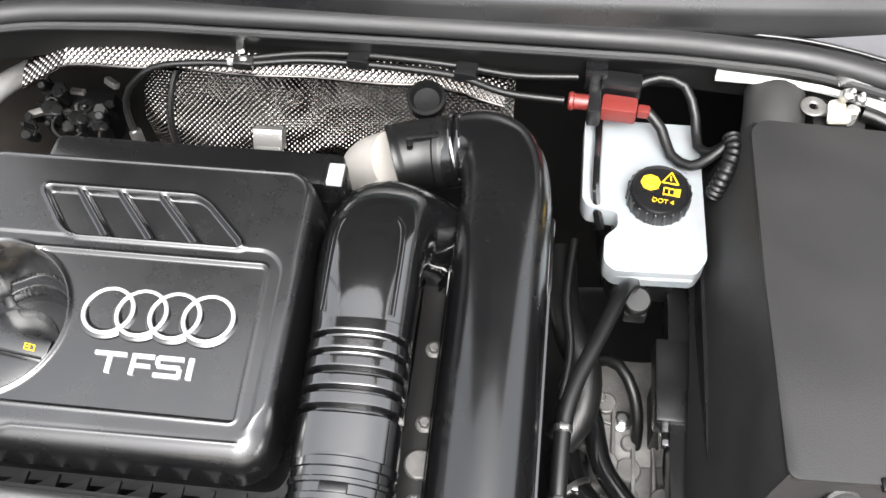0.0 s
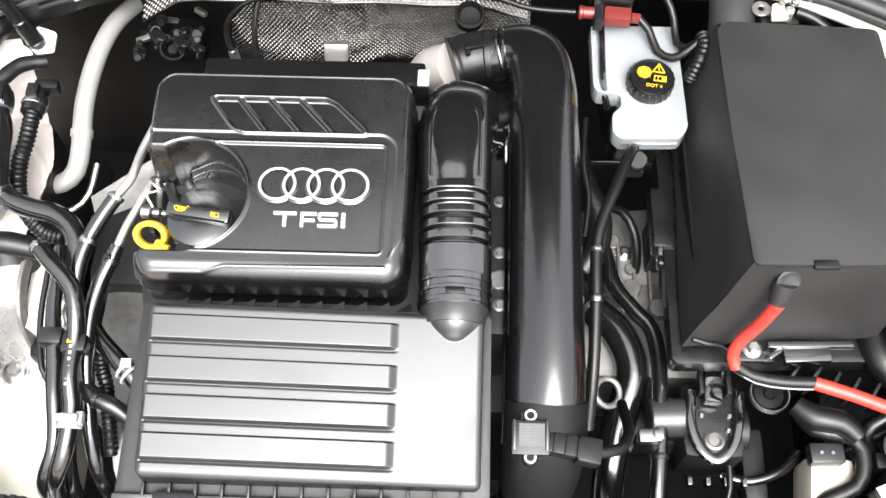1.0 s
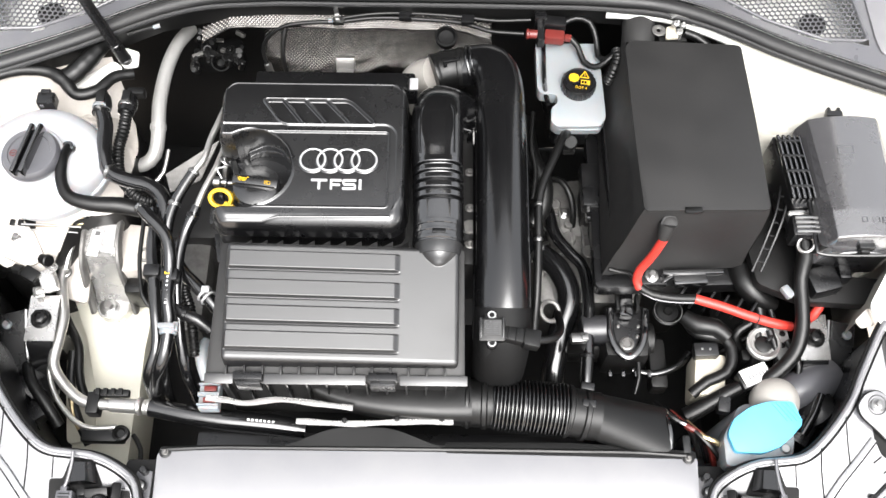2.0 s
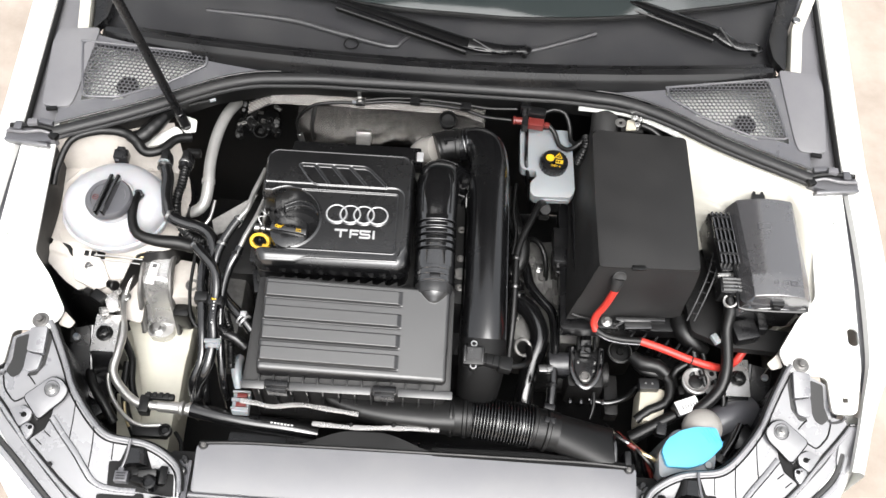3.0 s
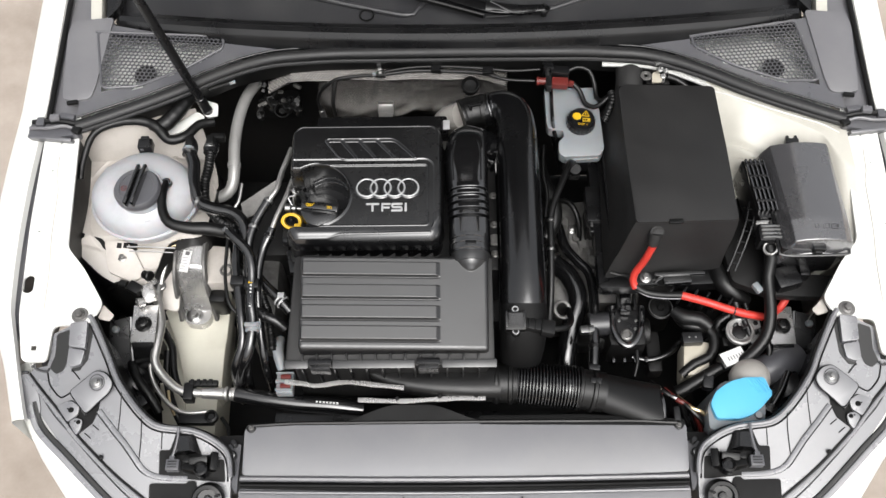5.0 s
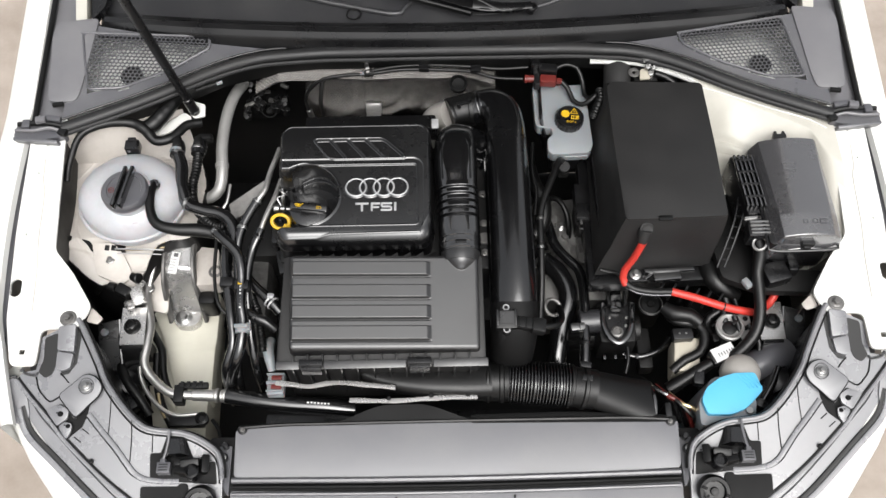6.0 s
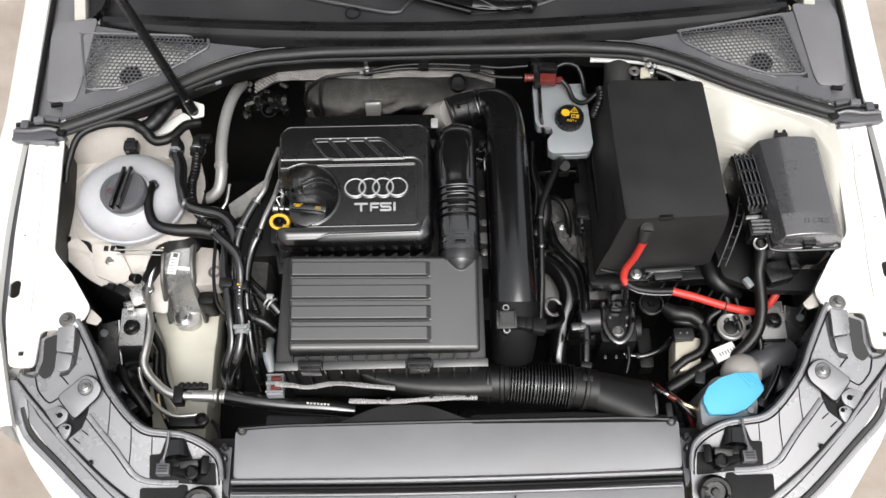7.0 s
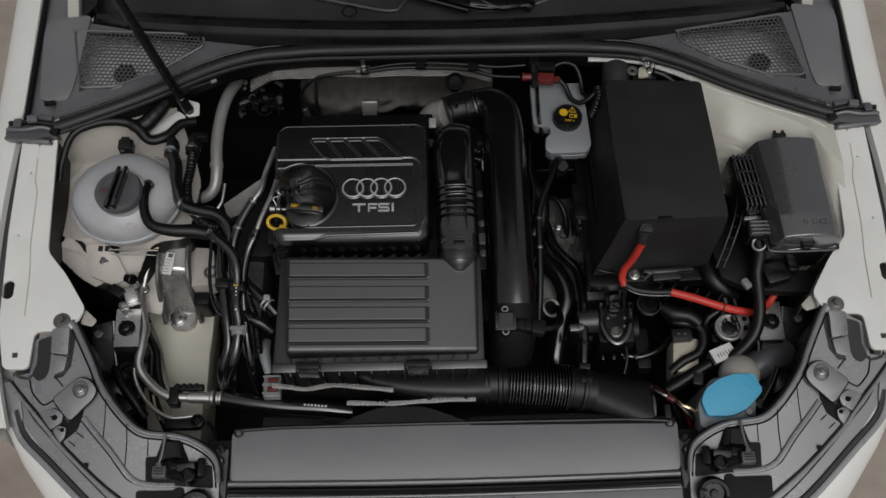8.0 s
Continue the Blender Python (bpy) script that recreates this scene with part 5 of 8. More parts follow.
def headlight(s, label):
    """The back of a headlight housing, seen from above: sloping panel, rolled rim, screw bracket, ledges and sockets."""
    flip = (lambda g: g) if s < 0 else mirrored
    root = thing("headlight", label, "headlight", (s * 0.62, -0.18, 0.6), "headlights of the car")

    def on(pts, lift):
        return [(x, y, lamp_z(x, y) + lift) for x, y in pts]

    def plate(name, pts, lift, thick, material, r=0.006, bev=0.0015):
        return part(name, flip(slab(rounded(pts, r), lambda x, y: lamp_z(x, y) + lift, thick, bev)), material, root)

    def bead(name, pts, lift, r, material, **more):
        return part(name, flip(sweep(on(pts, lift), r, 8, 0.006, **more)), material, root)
    rim = [(-0.692, -0.002), (-0.684, -0.012), (-0.667, -0.044), (-0.650, -0.079), (-0.637, -0.109), (-0.617, -0.138), (-0.594, -0.165), (-0.573, -0.184), (-0.553, -0.193), (-0.525, -0.196), (-0.500, -0.198), (-0.475, -0.205), (-0.450, -0.218), (-0.434, -0.232), (-0.427, -0.252), (-0.425, -0.276)]
    outer = [(-0.425, -0.40), (-0.54, -0.385), (-0.63, -0.325), (-0.715, -0.245), (-0.778, -0.165), (-0.800, -0.105), (-0.790, -0.092), (-0.765, -0.088), (-0.757, -0.032)]
    part("housing", flip(slab(rim + outer, lamp_z, 0.012, 0.0)), LAMP, root)

    def skirt(u, v):
        k = u * (len(rim) - 1)
        i = min(int(k), len(rim) - 2)
        x = rim[i][0] + (rim[i + 1][0] - rim[i][0]) * (k - i)
        y = rim[i][1] + (rim[i + 1][1] - rim[i][1]) * (k - i)
        return x, y, lamp_z(x, y) - 0.006 - 0.22 * v
    part("back_wall", flip(sheet(40, 4, skirt)), SATIN, root)
    bead("rim", rim, 0.004, 0.0046, LAMP)
    # black bead laid beside the rim as its shadow
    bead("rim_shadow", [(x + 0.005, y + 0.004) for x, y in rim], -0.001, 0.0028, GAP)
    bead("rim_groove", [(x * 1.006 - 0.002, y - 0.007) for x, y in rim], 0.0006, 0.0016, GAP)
    for line in ([(-0.626, -0.132), (-0.627, -0.171), (-0.630, -0.209)], [(-0.588, -0.176), (-0.587, -0.21), (-0.589, -0.248)], [(-0.550, -0.200), (-0.550, -0.214), (-0.550, -0.231)], [(-0.479, -0.243), (-0.462, -0.243), (-0.444, -0.243)]):
        bead("joint_line", line, 0.0002, 0.0009, GAP)
    # folded ledge that follows the lamp's front; the panel below it lies a little deeper
    ledge = [(-0.665, -0.166), (-0.641, -0.194), (-0.614, -0.224), (-0.596, -0.247), (-0.581, -0.265), (-0.563, -0.275), (-0.533, -0.279), (-0.501, -0.279)]
    bead("ledge", ledge, 0.001, 0.0034, LAMP, wide=1.5, tall=0.9, power=3)
    bead("ledge_joint", [(x - 0.005, y - 0.003) for x, y in ledge[:-2]], 0.0006, 0.0012, GAP)
    # long strips along the clear lamp edge
    s1 = [(-0.796, -0.101), (-0.772, -0.129), (-0.745, -0.158), (-0.721, -0.185), (-0.702, -0.207), (-0.659, -0.248), (-0.628, -0.275), (-0.587, -0.306), (-0.545, -0.335)]
    s2 = [(-0.774, -0.136), (-0.752, -0.168), (-0.717, -0.204), (-0.664, -0.258), (-0.612, -0.306), (-0.57, -0.338)]
    s3 = [(-0.784, -0.150), (-0.766, -0.193), (-0.716, -0.242), (-0.647, -0.307), (-0.60, -0.345)]
    bead("edge_strip", s1, 0.0012, 0.0017, RUBBER)
    bead("edge_strip", [(x - 0.004, y - 0.004) for x, y in s1], 0.003, 0.0028, LAMP, wide=1.3, power=3)
    bead("edge_strip", s2, 0.0008, 0.0011, COWL)
    bead("edge_strip", s3, 0.002, 0.0030, RUBBER, wide=1.5, power=3)
    bead("edge_strip", [(x - 0.008, y - 0.006) for x, y in s3], 0.003, 0.0042, LAMP, wide=1.4, power=3)
    plate("lens_end", [(-0.812, -0.101), (-0.799, -0.104), (-0.778, -0.134), (-0.772, -0.163), (-0.776, -0.186), (-0.797, -0.178), (-0.814, -0.155)], 0.004, 0.006, LAMP, 0.004)
    bead("lens_edge", [(-0.798, -0.101), (-0.811, -0.102), (-0.816, -0.128), (-0.815, -0.158)], 0.004, 0.0030, HOSE)
    # screw bracket over a black plate drawn as its shadow, and two eyelets beside it
    wing = [(-0.671, -0.101), (-0.652, -0.106), (-0.639, -0.123), (-0.646, -0.139), (-0.664, -0.154), (-0.686, -0.175), (-0.718, -0.137)]
    plate("bracket", wing, 0.013, 0.004, LAMP, 0.009, 0.0012)
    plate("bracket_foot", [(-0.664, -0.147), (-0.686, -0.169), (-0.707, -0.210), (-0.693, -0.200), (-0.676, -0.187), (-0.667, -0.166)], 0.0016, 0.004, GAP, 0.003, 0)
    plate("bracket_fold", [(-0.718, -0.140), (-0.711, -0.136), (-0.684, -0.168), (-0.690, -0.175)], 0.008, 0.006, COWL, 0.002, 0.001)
    # thin black outline for the shade round the bracket
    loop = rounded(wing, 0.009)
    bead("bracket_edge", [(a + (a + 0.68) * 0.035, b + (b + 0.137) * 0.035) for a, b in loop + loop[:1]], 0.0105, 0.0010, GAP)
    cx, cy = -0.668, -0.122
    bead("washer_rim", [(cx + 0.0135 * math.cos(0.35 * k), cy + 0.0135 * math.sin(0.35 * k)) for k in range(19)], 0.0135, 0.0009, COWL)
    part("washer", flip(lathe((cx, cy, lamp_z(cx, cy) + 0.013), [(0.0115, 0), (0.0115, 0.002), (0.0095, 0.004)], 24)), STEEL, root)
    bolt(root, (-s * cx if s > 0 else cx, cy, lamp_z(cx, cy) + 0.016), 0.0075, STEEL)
    # flat black plate for the shade below the eyelets
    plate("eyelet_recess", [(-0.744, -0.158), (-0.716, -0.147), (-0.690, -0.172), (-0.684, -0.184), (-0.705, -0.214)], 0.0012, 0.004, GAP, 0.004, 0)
    for tab, hx, hy, hr in (([(-0.741, -0.159), (-0.715, -0.151), (-0.699, -0.161), (-0.701, -0.175), (-0.720, -0.187)], -0.7135, -0.167, 0.0052), ([(-0.717, -0.188), (-0.706, -0.180), (-0.692, -0.184), (-0.694, -0.198), (-0.703, -0.210)], -0.699, -0.188, 0.0040)):
        plate("tab", tab, 0.0095, 0.005, LAMP, 0.005)
        part("tab_hole", flip(merge(cyl((hx, hy, lamp_z(hx, hy) + 0.0080), hr, 0.004, 16), box((hx - 0.005, hy + 0.004, lamp_z(hx, hy) + 0.0085), (0.008, 0.004, 0.004), 0.001, (0, 0, 35)))), GAP, root)
        part("tab_pin", flip(ring((hx, hy, lamp_z(hx, hy) + 0.0102), hr * 0.55, 0.0008, 14, 6)), GREY, root)
    for a, b in (((-0.676, -0.190), (-0.664, -0.199)), ((-0.690, -0.204), (-0.678, -0.213)), ((-0.668, -0.170), (-0.660, -0.176))):
        bead("rib_mark", [a, ((a[0] + b[0]) / 2, (a[1] + b[1]) / 2), b], 0.0006, 0.0010, GAP)
    # upper end: a stepped guide between two flat dark plates that stand for shaded slots
    plate("recess", [(-0.751, -0.033), (-0.727, -0.025), (-0.727, -0.058), (-0.729, -0.081), (-0.735, -0.096), (-0.748, -0.103), (-0.761, -0.092), (-0.752, -0.071)], 0.0012, 0.004, RUBBER, 0.005, 0)
    plate("slot", [(-0.696, -0.014), (-0.686, -0.020), (-0.685, -0.036), (-0.691, -0.078), (-0.705, -0.096), (-0.721, -0.099), (-0.718, -0.090), (-0.703, -0.088), (-0.697, -0.075)], 0.0012, 0.004, RUBBER, 0.002, 0)
    plate("guide", [(-0.723, -0.018), (-0.692, -0.014), (-0.694, -0.062), (-0.724, -0.058)], 0.012, 0.012, LAMP, 0.003, 0.002)
    plate("guide_foot", [(-0.725, -0.060), (-0.696, -0.064), (-0.701, -0.088), (-0.717, -0.093), (-0.727, -0.087)], 0.008, 0.009, LAMP, 0.004, 0.002)
    bead("notch", [(-0.720, -0.095), (-0.711, -0.104), (-0.704, -0.112)], 0.001, 0.0012, GAP)
    bead("arch", [(-0.764, -0.100), (-0.759, -0.120), (-0.750, -0.132), (-0.737, -0.143), (-0.720, -0.135)], 0.0006, 0.0015, GAP)
    bead("stop", [(-0.792, -0.092), (-0.789, -0.086), (-0.784, -0.095), (-0.765, -0.099), (-0.761, -0.093)], 0.004, 0.0022, COWL)
    part("peg", flip(cyl((-0.657, -0.246, lamp_z(-0.657, -0.246)), 0.0042, 0.008, 12)), RUBBER, root)
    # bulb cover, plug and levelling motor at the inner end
    # flat black plate instead of a hollow: the well's shade is in its colour
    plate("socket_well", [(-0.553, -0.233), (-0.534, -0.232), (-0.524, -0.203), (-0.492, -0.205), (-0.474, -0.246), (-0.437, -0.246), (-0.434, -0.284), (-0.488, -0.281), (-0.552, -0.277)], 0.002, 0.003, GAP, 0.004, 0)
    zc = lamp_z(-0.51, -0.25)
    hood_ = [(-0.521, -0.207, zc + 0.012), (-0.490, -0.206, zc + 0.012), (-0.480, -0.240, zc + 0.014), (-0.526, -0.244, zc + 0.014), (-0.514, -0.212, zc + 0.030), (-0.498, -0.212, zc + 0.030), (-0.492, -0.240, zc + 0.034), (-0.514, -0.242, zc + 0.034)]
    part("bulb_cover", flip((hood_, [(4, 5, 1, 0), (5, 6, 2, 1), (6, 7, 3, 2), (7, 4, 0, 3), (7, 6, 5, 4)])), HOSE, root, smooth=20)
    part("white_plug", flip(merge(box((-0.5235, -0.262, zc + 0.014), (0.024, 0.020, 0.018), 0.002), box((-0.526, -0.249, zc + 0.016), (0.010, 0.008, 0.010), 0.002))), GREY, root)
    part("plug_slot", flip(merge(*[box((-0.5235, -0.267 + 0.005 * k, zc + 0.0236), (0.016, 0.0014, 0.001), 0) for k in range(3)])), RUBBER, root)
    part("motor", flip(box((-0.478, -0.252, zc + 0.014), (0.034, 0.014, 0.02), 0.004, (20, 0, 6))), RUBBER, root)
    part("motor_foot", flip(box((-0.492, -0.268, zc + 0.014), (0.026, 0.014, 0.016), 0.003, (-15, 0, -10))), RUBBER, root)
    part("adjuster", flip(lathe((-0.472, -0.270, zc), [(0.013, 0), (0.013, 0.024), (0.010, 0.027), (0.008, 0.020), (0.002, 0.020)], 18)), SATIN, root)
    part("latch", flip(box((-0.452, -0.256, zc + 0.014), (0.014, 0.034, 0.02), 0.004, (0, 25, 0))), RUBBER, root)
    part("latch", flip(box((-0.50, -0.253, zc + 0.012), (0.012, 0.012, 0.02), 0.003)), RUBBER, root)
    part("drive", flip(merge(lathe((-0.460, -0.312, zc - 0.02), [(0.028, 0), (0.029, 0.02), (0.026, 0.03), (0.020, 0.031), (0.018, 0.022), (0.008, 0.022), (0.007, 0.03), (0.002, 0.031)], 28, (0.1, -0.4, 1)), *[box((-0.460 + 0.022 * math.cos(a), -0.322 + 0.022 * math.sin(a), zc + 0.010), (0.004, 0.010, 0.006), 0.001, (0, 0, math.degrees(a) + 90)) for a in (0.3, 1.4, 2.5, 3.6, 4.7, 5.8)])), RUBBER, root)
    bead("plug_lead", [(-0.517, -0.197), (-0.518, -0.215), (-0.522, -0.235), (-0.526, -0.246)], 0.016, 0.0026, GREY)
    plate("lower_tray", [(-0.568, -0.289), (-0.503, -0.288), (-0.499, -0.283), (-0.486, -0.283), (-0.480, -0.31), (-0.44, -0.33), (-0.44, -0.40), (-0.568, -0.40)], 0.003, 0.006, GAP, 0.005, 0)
    return root


headlight(-1, "grey plastic headlight housing beside the aluminium coolant pipe")
headlight(1, "grey plastic headlight housing beside the washer filler")


def bumper():
    """The painted front end outside the headlights."""
    root = thing("front_bumper", "white front bumper and clear lamp edge round the nose", "bumper", (0, -0.42, 0.3))
    lineup = [(-0.838, -0.075), (-0.832, -0.10), (-0.814, -0.145), (-0.775, -0.215), (-0.713, -0.30), (-0.62, -0.375), (-0.50, -0.43), (-0.25, -0.475), (0.0, -0.485)]
    lineup = lineup + [(-x, y) for x, y in reversed(lineup[:-1])]

    def skin(u, v):
        k = u * (len(lineup) - 1)
        i = min(int(k), len(lineup) - 2)
        x = lineup[i][0] + (lineup[i + 1][0] - lineup[i][0]) * (k - i)
        y = lineup[i][1] + (lineup[i + 1][1] - lineup[i][1]) * (k - i)
        n = Vector((x, y - 0.3, 0)).normalized()
        o = -0.035 + 0.058 * math.sin(min(1, v * 2.2) * math.pi / 2)
        z = 0.855 + 0.36 * (y + 0.03) * (1 if y > -0.40 else 0.9) - 0.045 * v * 2.2 * (v * 2.2 if v < 0.45 else 1) - 0.5 * max(0, v - 0.45)
        return x + n.x * o, y + n.y * o, max(0.2, z)
    part("skin", sheet(80, 20, skin), PAINT, root)

    def gap(u, v):
        k = u * (len(lineup) - 1)
        i = min(int(k), len(lineup) - 2)
        x = lineup[i][0] + (lineup[i + 1][0] - lineup[i][0]) * (k - i)
        y = lineup[i][1] + (lineup[i + 1][1] - lineup[i][1]) * (k - i)
        n = Vector((x, y - 0.3, 0)).normalized()
        o = -0.042 - 0.05 * v
        return x + n.x * o, y + n.y * o, 0.84 + 0.35 * (y + 0.03) - 0.02 * math.sin(v * 3)
    part("inner_edge", sheet(80, 4, gap), LAMP, root)


bumper()


def front_ducts():
    root = thing("intake_duct", "black corrugated front air duct feeding the filter box", "air duct", (0.12, -0.11, 0.8))
    part("flat_duct", sweep([(-0.180, -0.088, 0.846), (-0.150, -0.100, 0.842), (-0.110, -0.107, 0.836), (-0.05, -0.112, 0.832), (0.02, -0.113, 0.828), (0.066, -0.111, 0.826)], [0.010, 0.014, 0.021, 0.026, 0.029, 0.031], 24, 0.008, wide=1.12, power=3.2), RUBBER, root)
    part("duct_fold", sweep([(-0.165, -0.092, 0.858), (-0.13, -0.098, 0.858), (-0.09, -0.101, 0.857), (-0.03, -0.099, 0.856), (0.03, -0.094, 0.853)], 0.0024, 8), SATIN, root)
    part("bellows", sweep([(0.100, -0.112, 0.822), (0.15, -0.116, 0.820), (0.215, -0.120, 0.815)], 0.040, 36, 0.0005, wave=lambda s: 1.05 - 0.16 * math.exp(-((s % 0.0058 - 0.0029) / 0.0013) ** 2)), GLOSS, root)
    part("clamp", sweep([(0.055, -0.110, 0.820), (0.102, -0.112, 0.822)], 0.0365, 28, 0.002, wave=lambda s: 1.0 + (0.08 if 0.006 < s < 0.012 or 0.030 < s < 0.038 else 0.0)), RUBBER, root)
    part("clamp", sweep([(0.212, -0.120, 0.815), (0.262, -0.126, 0.808)], 0.0375, 28, 0.002, wave=lambda s: 1.0 + (0.09 if s < 0.008 or 0.025 < s < 0.033 else 0.0)), RUBBER, root)
    for y, z in ((-0.09, 0.852), (-0.118, 0.856)):
        part("latch", box((0.245, y, z - 0.008), (0.020, 0.012, 0.006), 0.002, (0, 0, -10)), SATIN, root)

    def scoop(u, v):
        x = 0.258 + 0.115 * u
        half = 0.038 + 0.006 * u
        a = math.pi * v
        z = 0.806 + 0.034 * math.sin(a) * (1 - 0.5 * u) - 0.02 * u
        return x, -0.126 - 0.022 * u + half * math.cos(a), z
    part("scoop", sheet(12, 20, scoop), RUBBER, root)
    part("scoop_rim", sweep([(0.374, -0.108, 0.785), (0.372, -0.125, 0.800), (0.374, -0.150, 0.803), (0.374, -0.185, 0.788)], 0.0035, 8), GLOSS, root)


front_ducts()


def bracket_strip(pts, label, mat_, holes):
    root = thing("bracket_strip", label, "bracket", pts[0], "pale metal strips below the filter box")
    part("strip", sweep(pts, 0.0034, 8, 0.006, wide=1.3, tall=0.6, power=4, wave=lambda s: 1 + 0.12 * math.sin(2 * math.pi * s / 0.07)), mat_, root)
    for x, y, z in holes:
        part("rivet", cyl((x, y, z), 0.0042, 0.004, 12), DARK, root)


bracket_strip([(-0.325, -0.123, 0.868), (-0.295, -0.126, 0.868), (-0.265, -0.130, 0.866), (-0.215, -0.1245, 0.868), (-0.150, -0.1305, 0.866), (-0.108, -0.134, 0.862)], "pale metal strip below the filter box", MOUNT, [])
bracket_strip([(-0.193, -0.1485, 0.840), (-0.113, -0.1515, 0.840), (-0.040, -0.148, 0.840), (0.041, -0.1465, 0.840)], "pale riveted metal strip above the radiator", MOUNT,
              [(-0.121, -0.1475, 0.8425), (-0.043, -0.1440, 0.8425), (0.024, -0.1435, 0.8425)])


def cooling_pack():
    root = thing("radiator", "black radiator behind the lock carrier cover", "radiator", (0, -0.16, 0.45))
    part("core", box((0, -0.16, 0.56), (0.70, 0.035, 0.36), 0.006), DARK, root)
    part("top_tank", box((0, -0.16, 0.742), (0.72, 0.04, 0.02), 0.006), SATIN, root)


cooling_pack()


def red_tabs():
    root = thing("fuse_link", "small pale connector with two red tabs beside the filter box", "connector", (-0.338, -0.10, 0.76))
    part("base", box((-0.338, -0.096, 0.786), (0.032, 0.044, 0.022), 0.003), MILK, root)
    for y in (-0.087, -0.105):
        part("frame", merge(box((-0.338, y + 0.0075, 0.800), (0.034, 0.003, 0.008), 0.001), box((-0.338, y - 0.0075, 0.800), (0.034, 0.003, 0.008), 0.001)), MILK, root)
        part("red_tab", box((-0.336, y, 0.800), (0.020, 0.009, 0.006), 0.002), REDC, root)


red_tabs()


# ---- coolant side of the bay ----
def coolant_tank():
    root = thing("coolant_tank", "milky white coolant expansion tank with black screw cap", "coolant tank", (-0.627, 0.26, 0.84))
    c = (-0.628, 0.262)

    def globe(u, v):
        a = 2 * math.pi * u
        h = -1 + 2 * v
        r = math.sqrt(max(0.0, 1 - abs(h) ** 2.6))
        dent = 1 + 0.015 * math.cos(4 * a)
        return c[0] + 0.103 * r * math.cos(a) * dent, c[1] + 0.094 * r * math.sin(a) * dent, 0.888 + 0.066 * h
    part("tank_body", sheet(56, 28, globe), TANK, root, smooth=80)
    band = [(c[0] + 0.1045 * math.cos(a), c[1] + 0.0955 * math.sin(a), 0.888) for a in [2 * math.pi * k / 40 for k in range(41)]]
    part("weld_seam", sweep(band, 0.0035, 8, 0.02), TANK, root)
    for a, w in ((2.55, 0.022), (3.35, 0.014), (5.0, 0.018)):
        part("mould_pad", box((c[0] + 0.080 * math.cos(a), c[1] + 0.073 * math.sin(a), 0.9290), (w, 0.012, 0.006), 0.0025, (0, 24, math.degrees(a)), 3), TANK, root)
    part("neck", cyl((-0.619, 0.240, 0.93), 0.046, 0.03, 40), TANK, root)
    cap = part("screw_cap", lathe((-0.619, 0.234, 0.952), [(0.0425, 0), (0.0445, 0.004), (0.0445, 0.016), (0.041, 0.021), (0.033, 0.0215), (0.032, 0.0195), (0.004, 0.0195)], 48), GREY, root)
    grip = merge(box((-0.625, 0.234, 0.978), (0.0075, 0.088, 0.020), 0.003, (0, 0, -10)), box((-0.612, 0.234, 0.978), (0.0075, 0.088, 0.020), 0.003, (0, 0, -10)))
    part("grip", grip, GLOSS, cap)
    part("warning_mark", merge(ring((-0.643, 0.232, 0.9722), 0.0052, 0.0007, 16, 6), box((-0.6435, 0.232, 0.9722), (0.006, 0.0014, 0.0006), 0)), REDC, cap)
    part("spout", cyl((-0.571, 0.258, 0.925), 0.009, 0.03, 20), GLOSS, root)
    part("spout_clip", ring((-0.571, 0.256, 0.947), 0.0095, 0.002, 20, 6), STEEL, root)
    part("level_plug", merge(box((-0.632, 0.362, 0.925), (0.028, 0.022, 0.024), 0.003), box((-0.632, 0.372, 0.937), (0.016, 0.008, 0.008), 0.002)), SATIN, root)
    part("plug_slot", box((-0.638, 0.350, 0.928), (0.006, 0.002, 0.006), 0.0005), GREY, root)
    return root


coolant_tank()


def hose(name, label, pts, r, material=None, group="engine bay hoses", clips=(), n=14, wave=None, ds=0.010, cat="hose"):
    root = thing(name, label, cat, pts[0], group)
    part("tube", sweep(pts, r, n, ds, wave=wave), material or HOSE, root)
    for i, m in clips:
        a, b = Vector(pts[i]), Vector(pts[min(i + 1, len(pts) - 1)])
        if i == len(pts) - 1:
            a, b = Vector(pts[i - 1]), Vector(pts[i])
        d = (b - a).normalized()
        rr = r if not isinstance(r, (list, tuple)) else r[i]
        part("hose_clip", merge(lathe(Vector(pts[i]) - d * 0.004, [(rr * 1.02, 0), (rr * 1.12, 0.0005), (rr * 1.12, 0.0055), (rr * 1.02, 0.006)], 18, d), box(Vector(pts[i]) + Vector((0, 0, rr * 1.15)), (0.007, 0.006, 0.004), 0.001)), m, root)
    return root


def hose_print(root, pts, n=8):
    """Small white marks along a hose, as its printed type."""
    a, b = Vector(pts[0]), Vector(pts[1])
    turn = math.degrees(math.atan2(b.y - a.y, b.x - a.x))
    for k in range(n):
        p = a.lerp(b, k / (n - 1))
        part("print_bar", box(tuple(p), (0.0030, 0.0028, 0.0006), 0, (0, 0, turn)), LABEL, root)


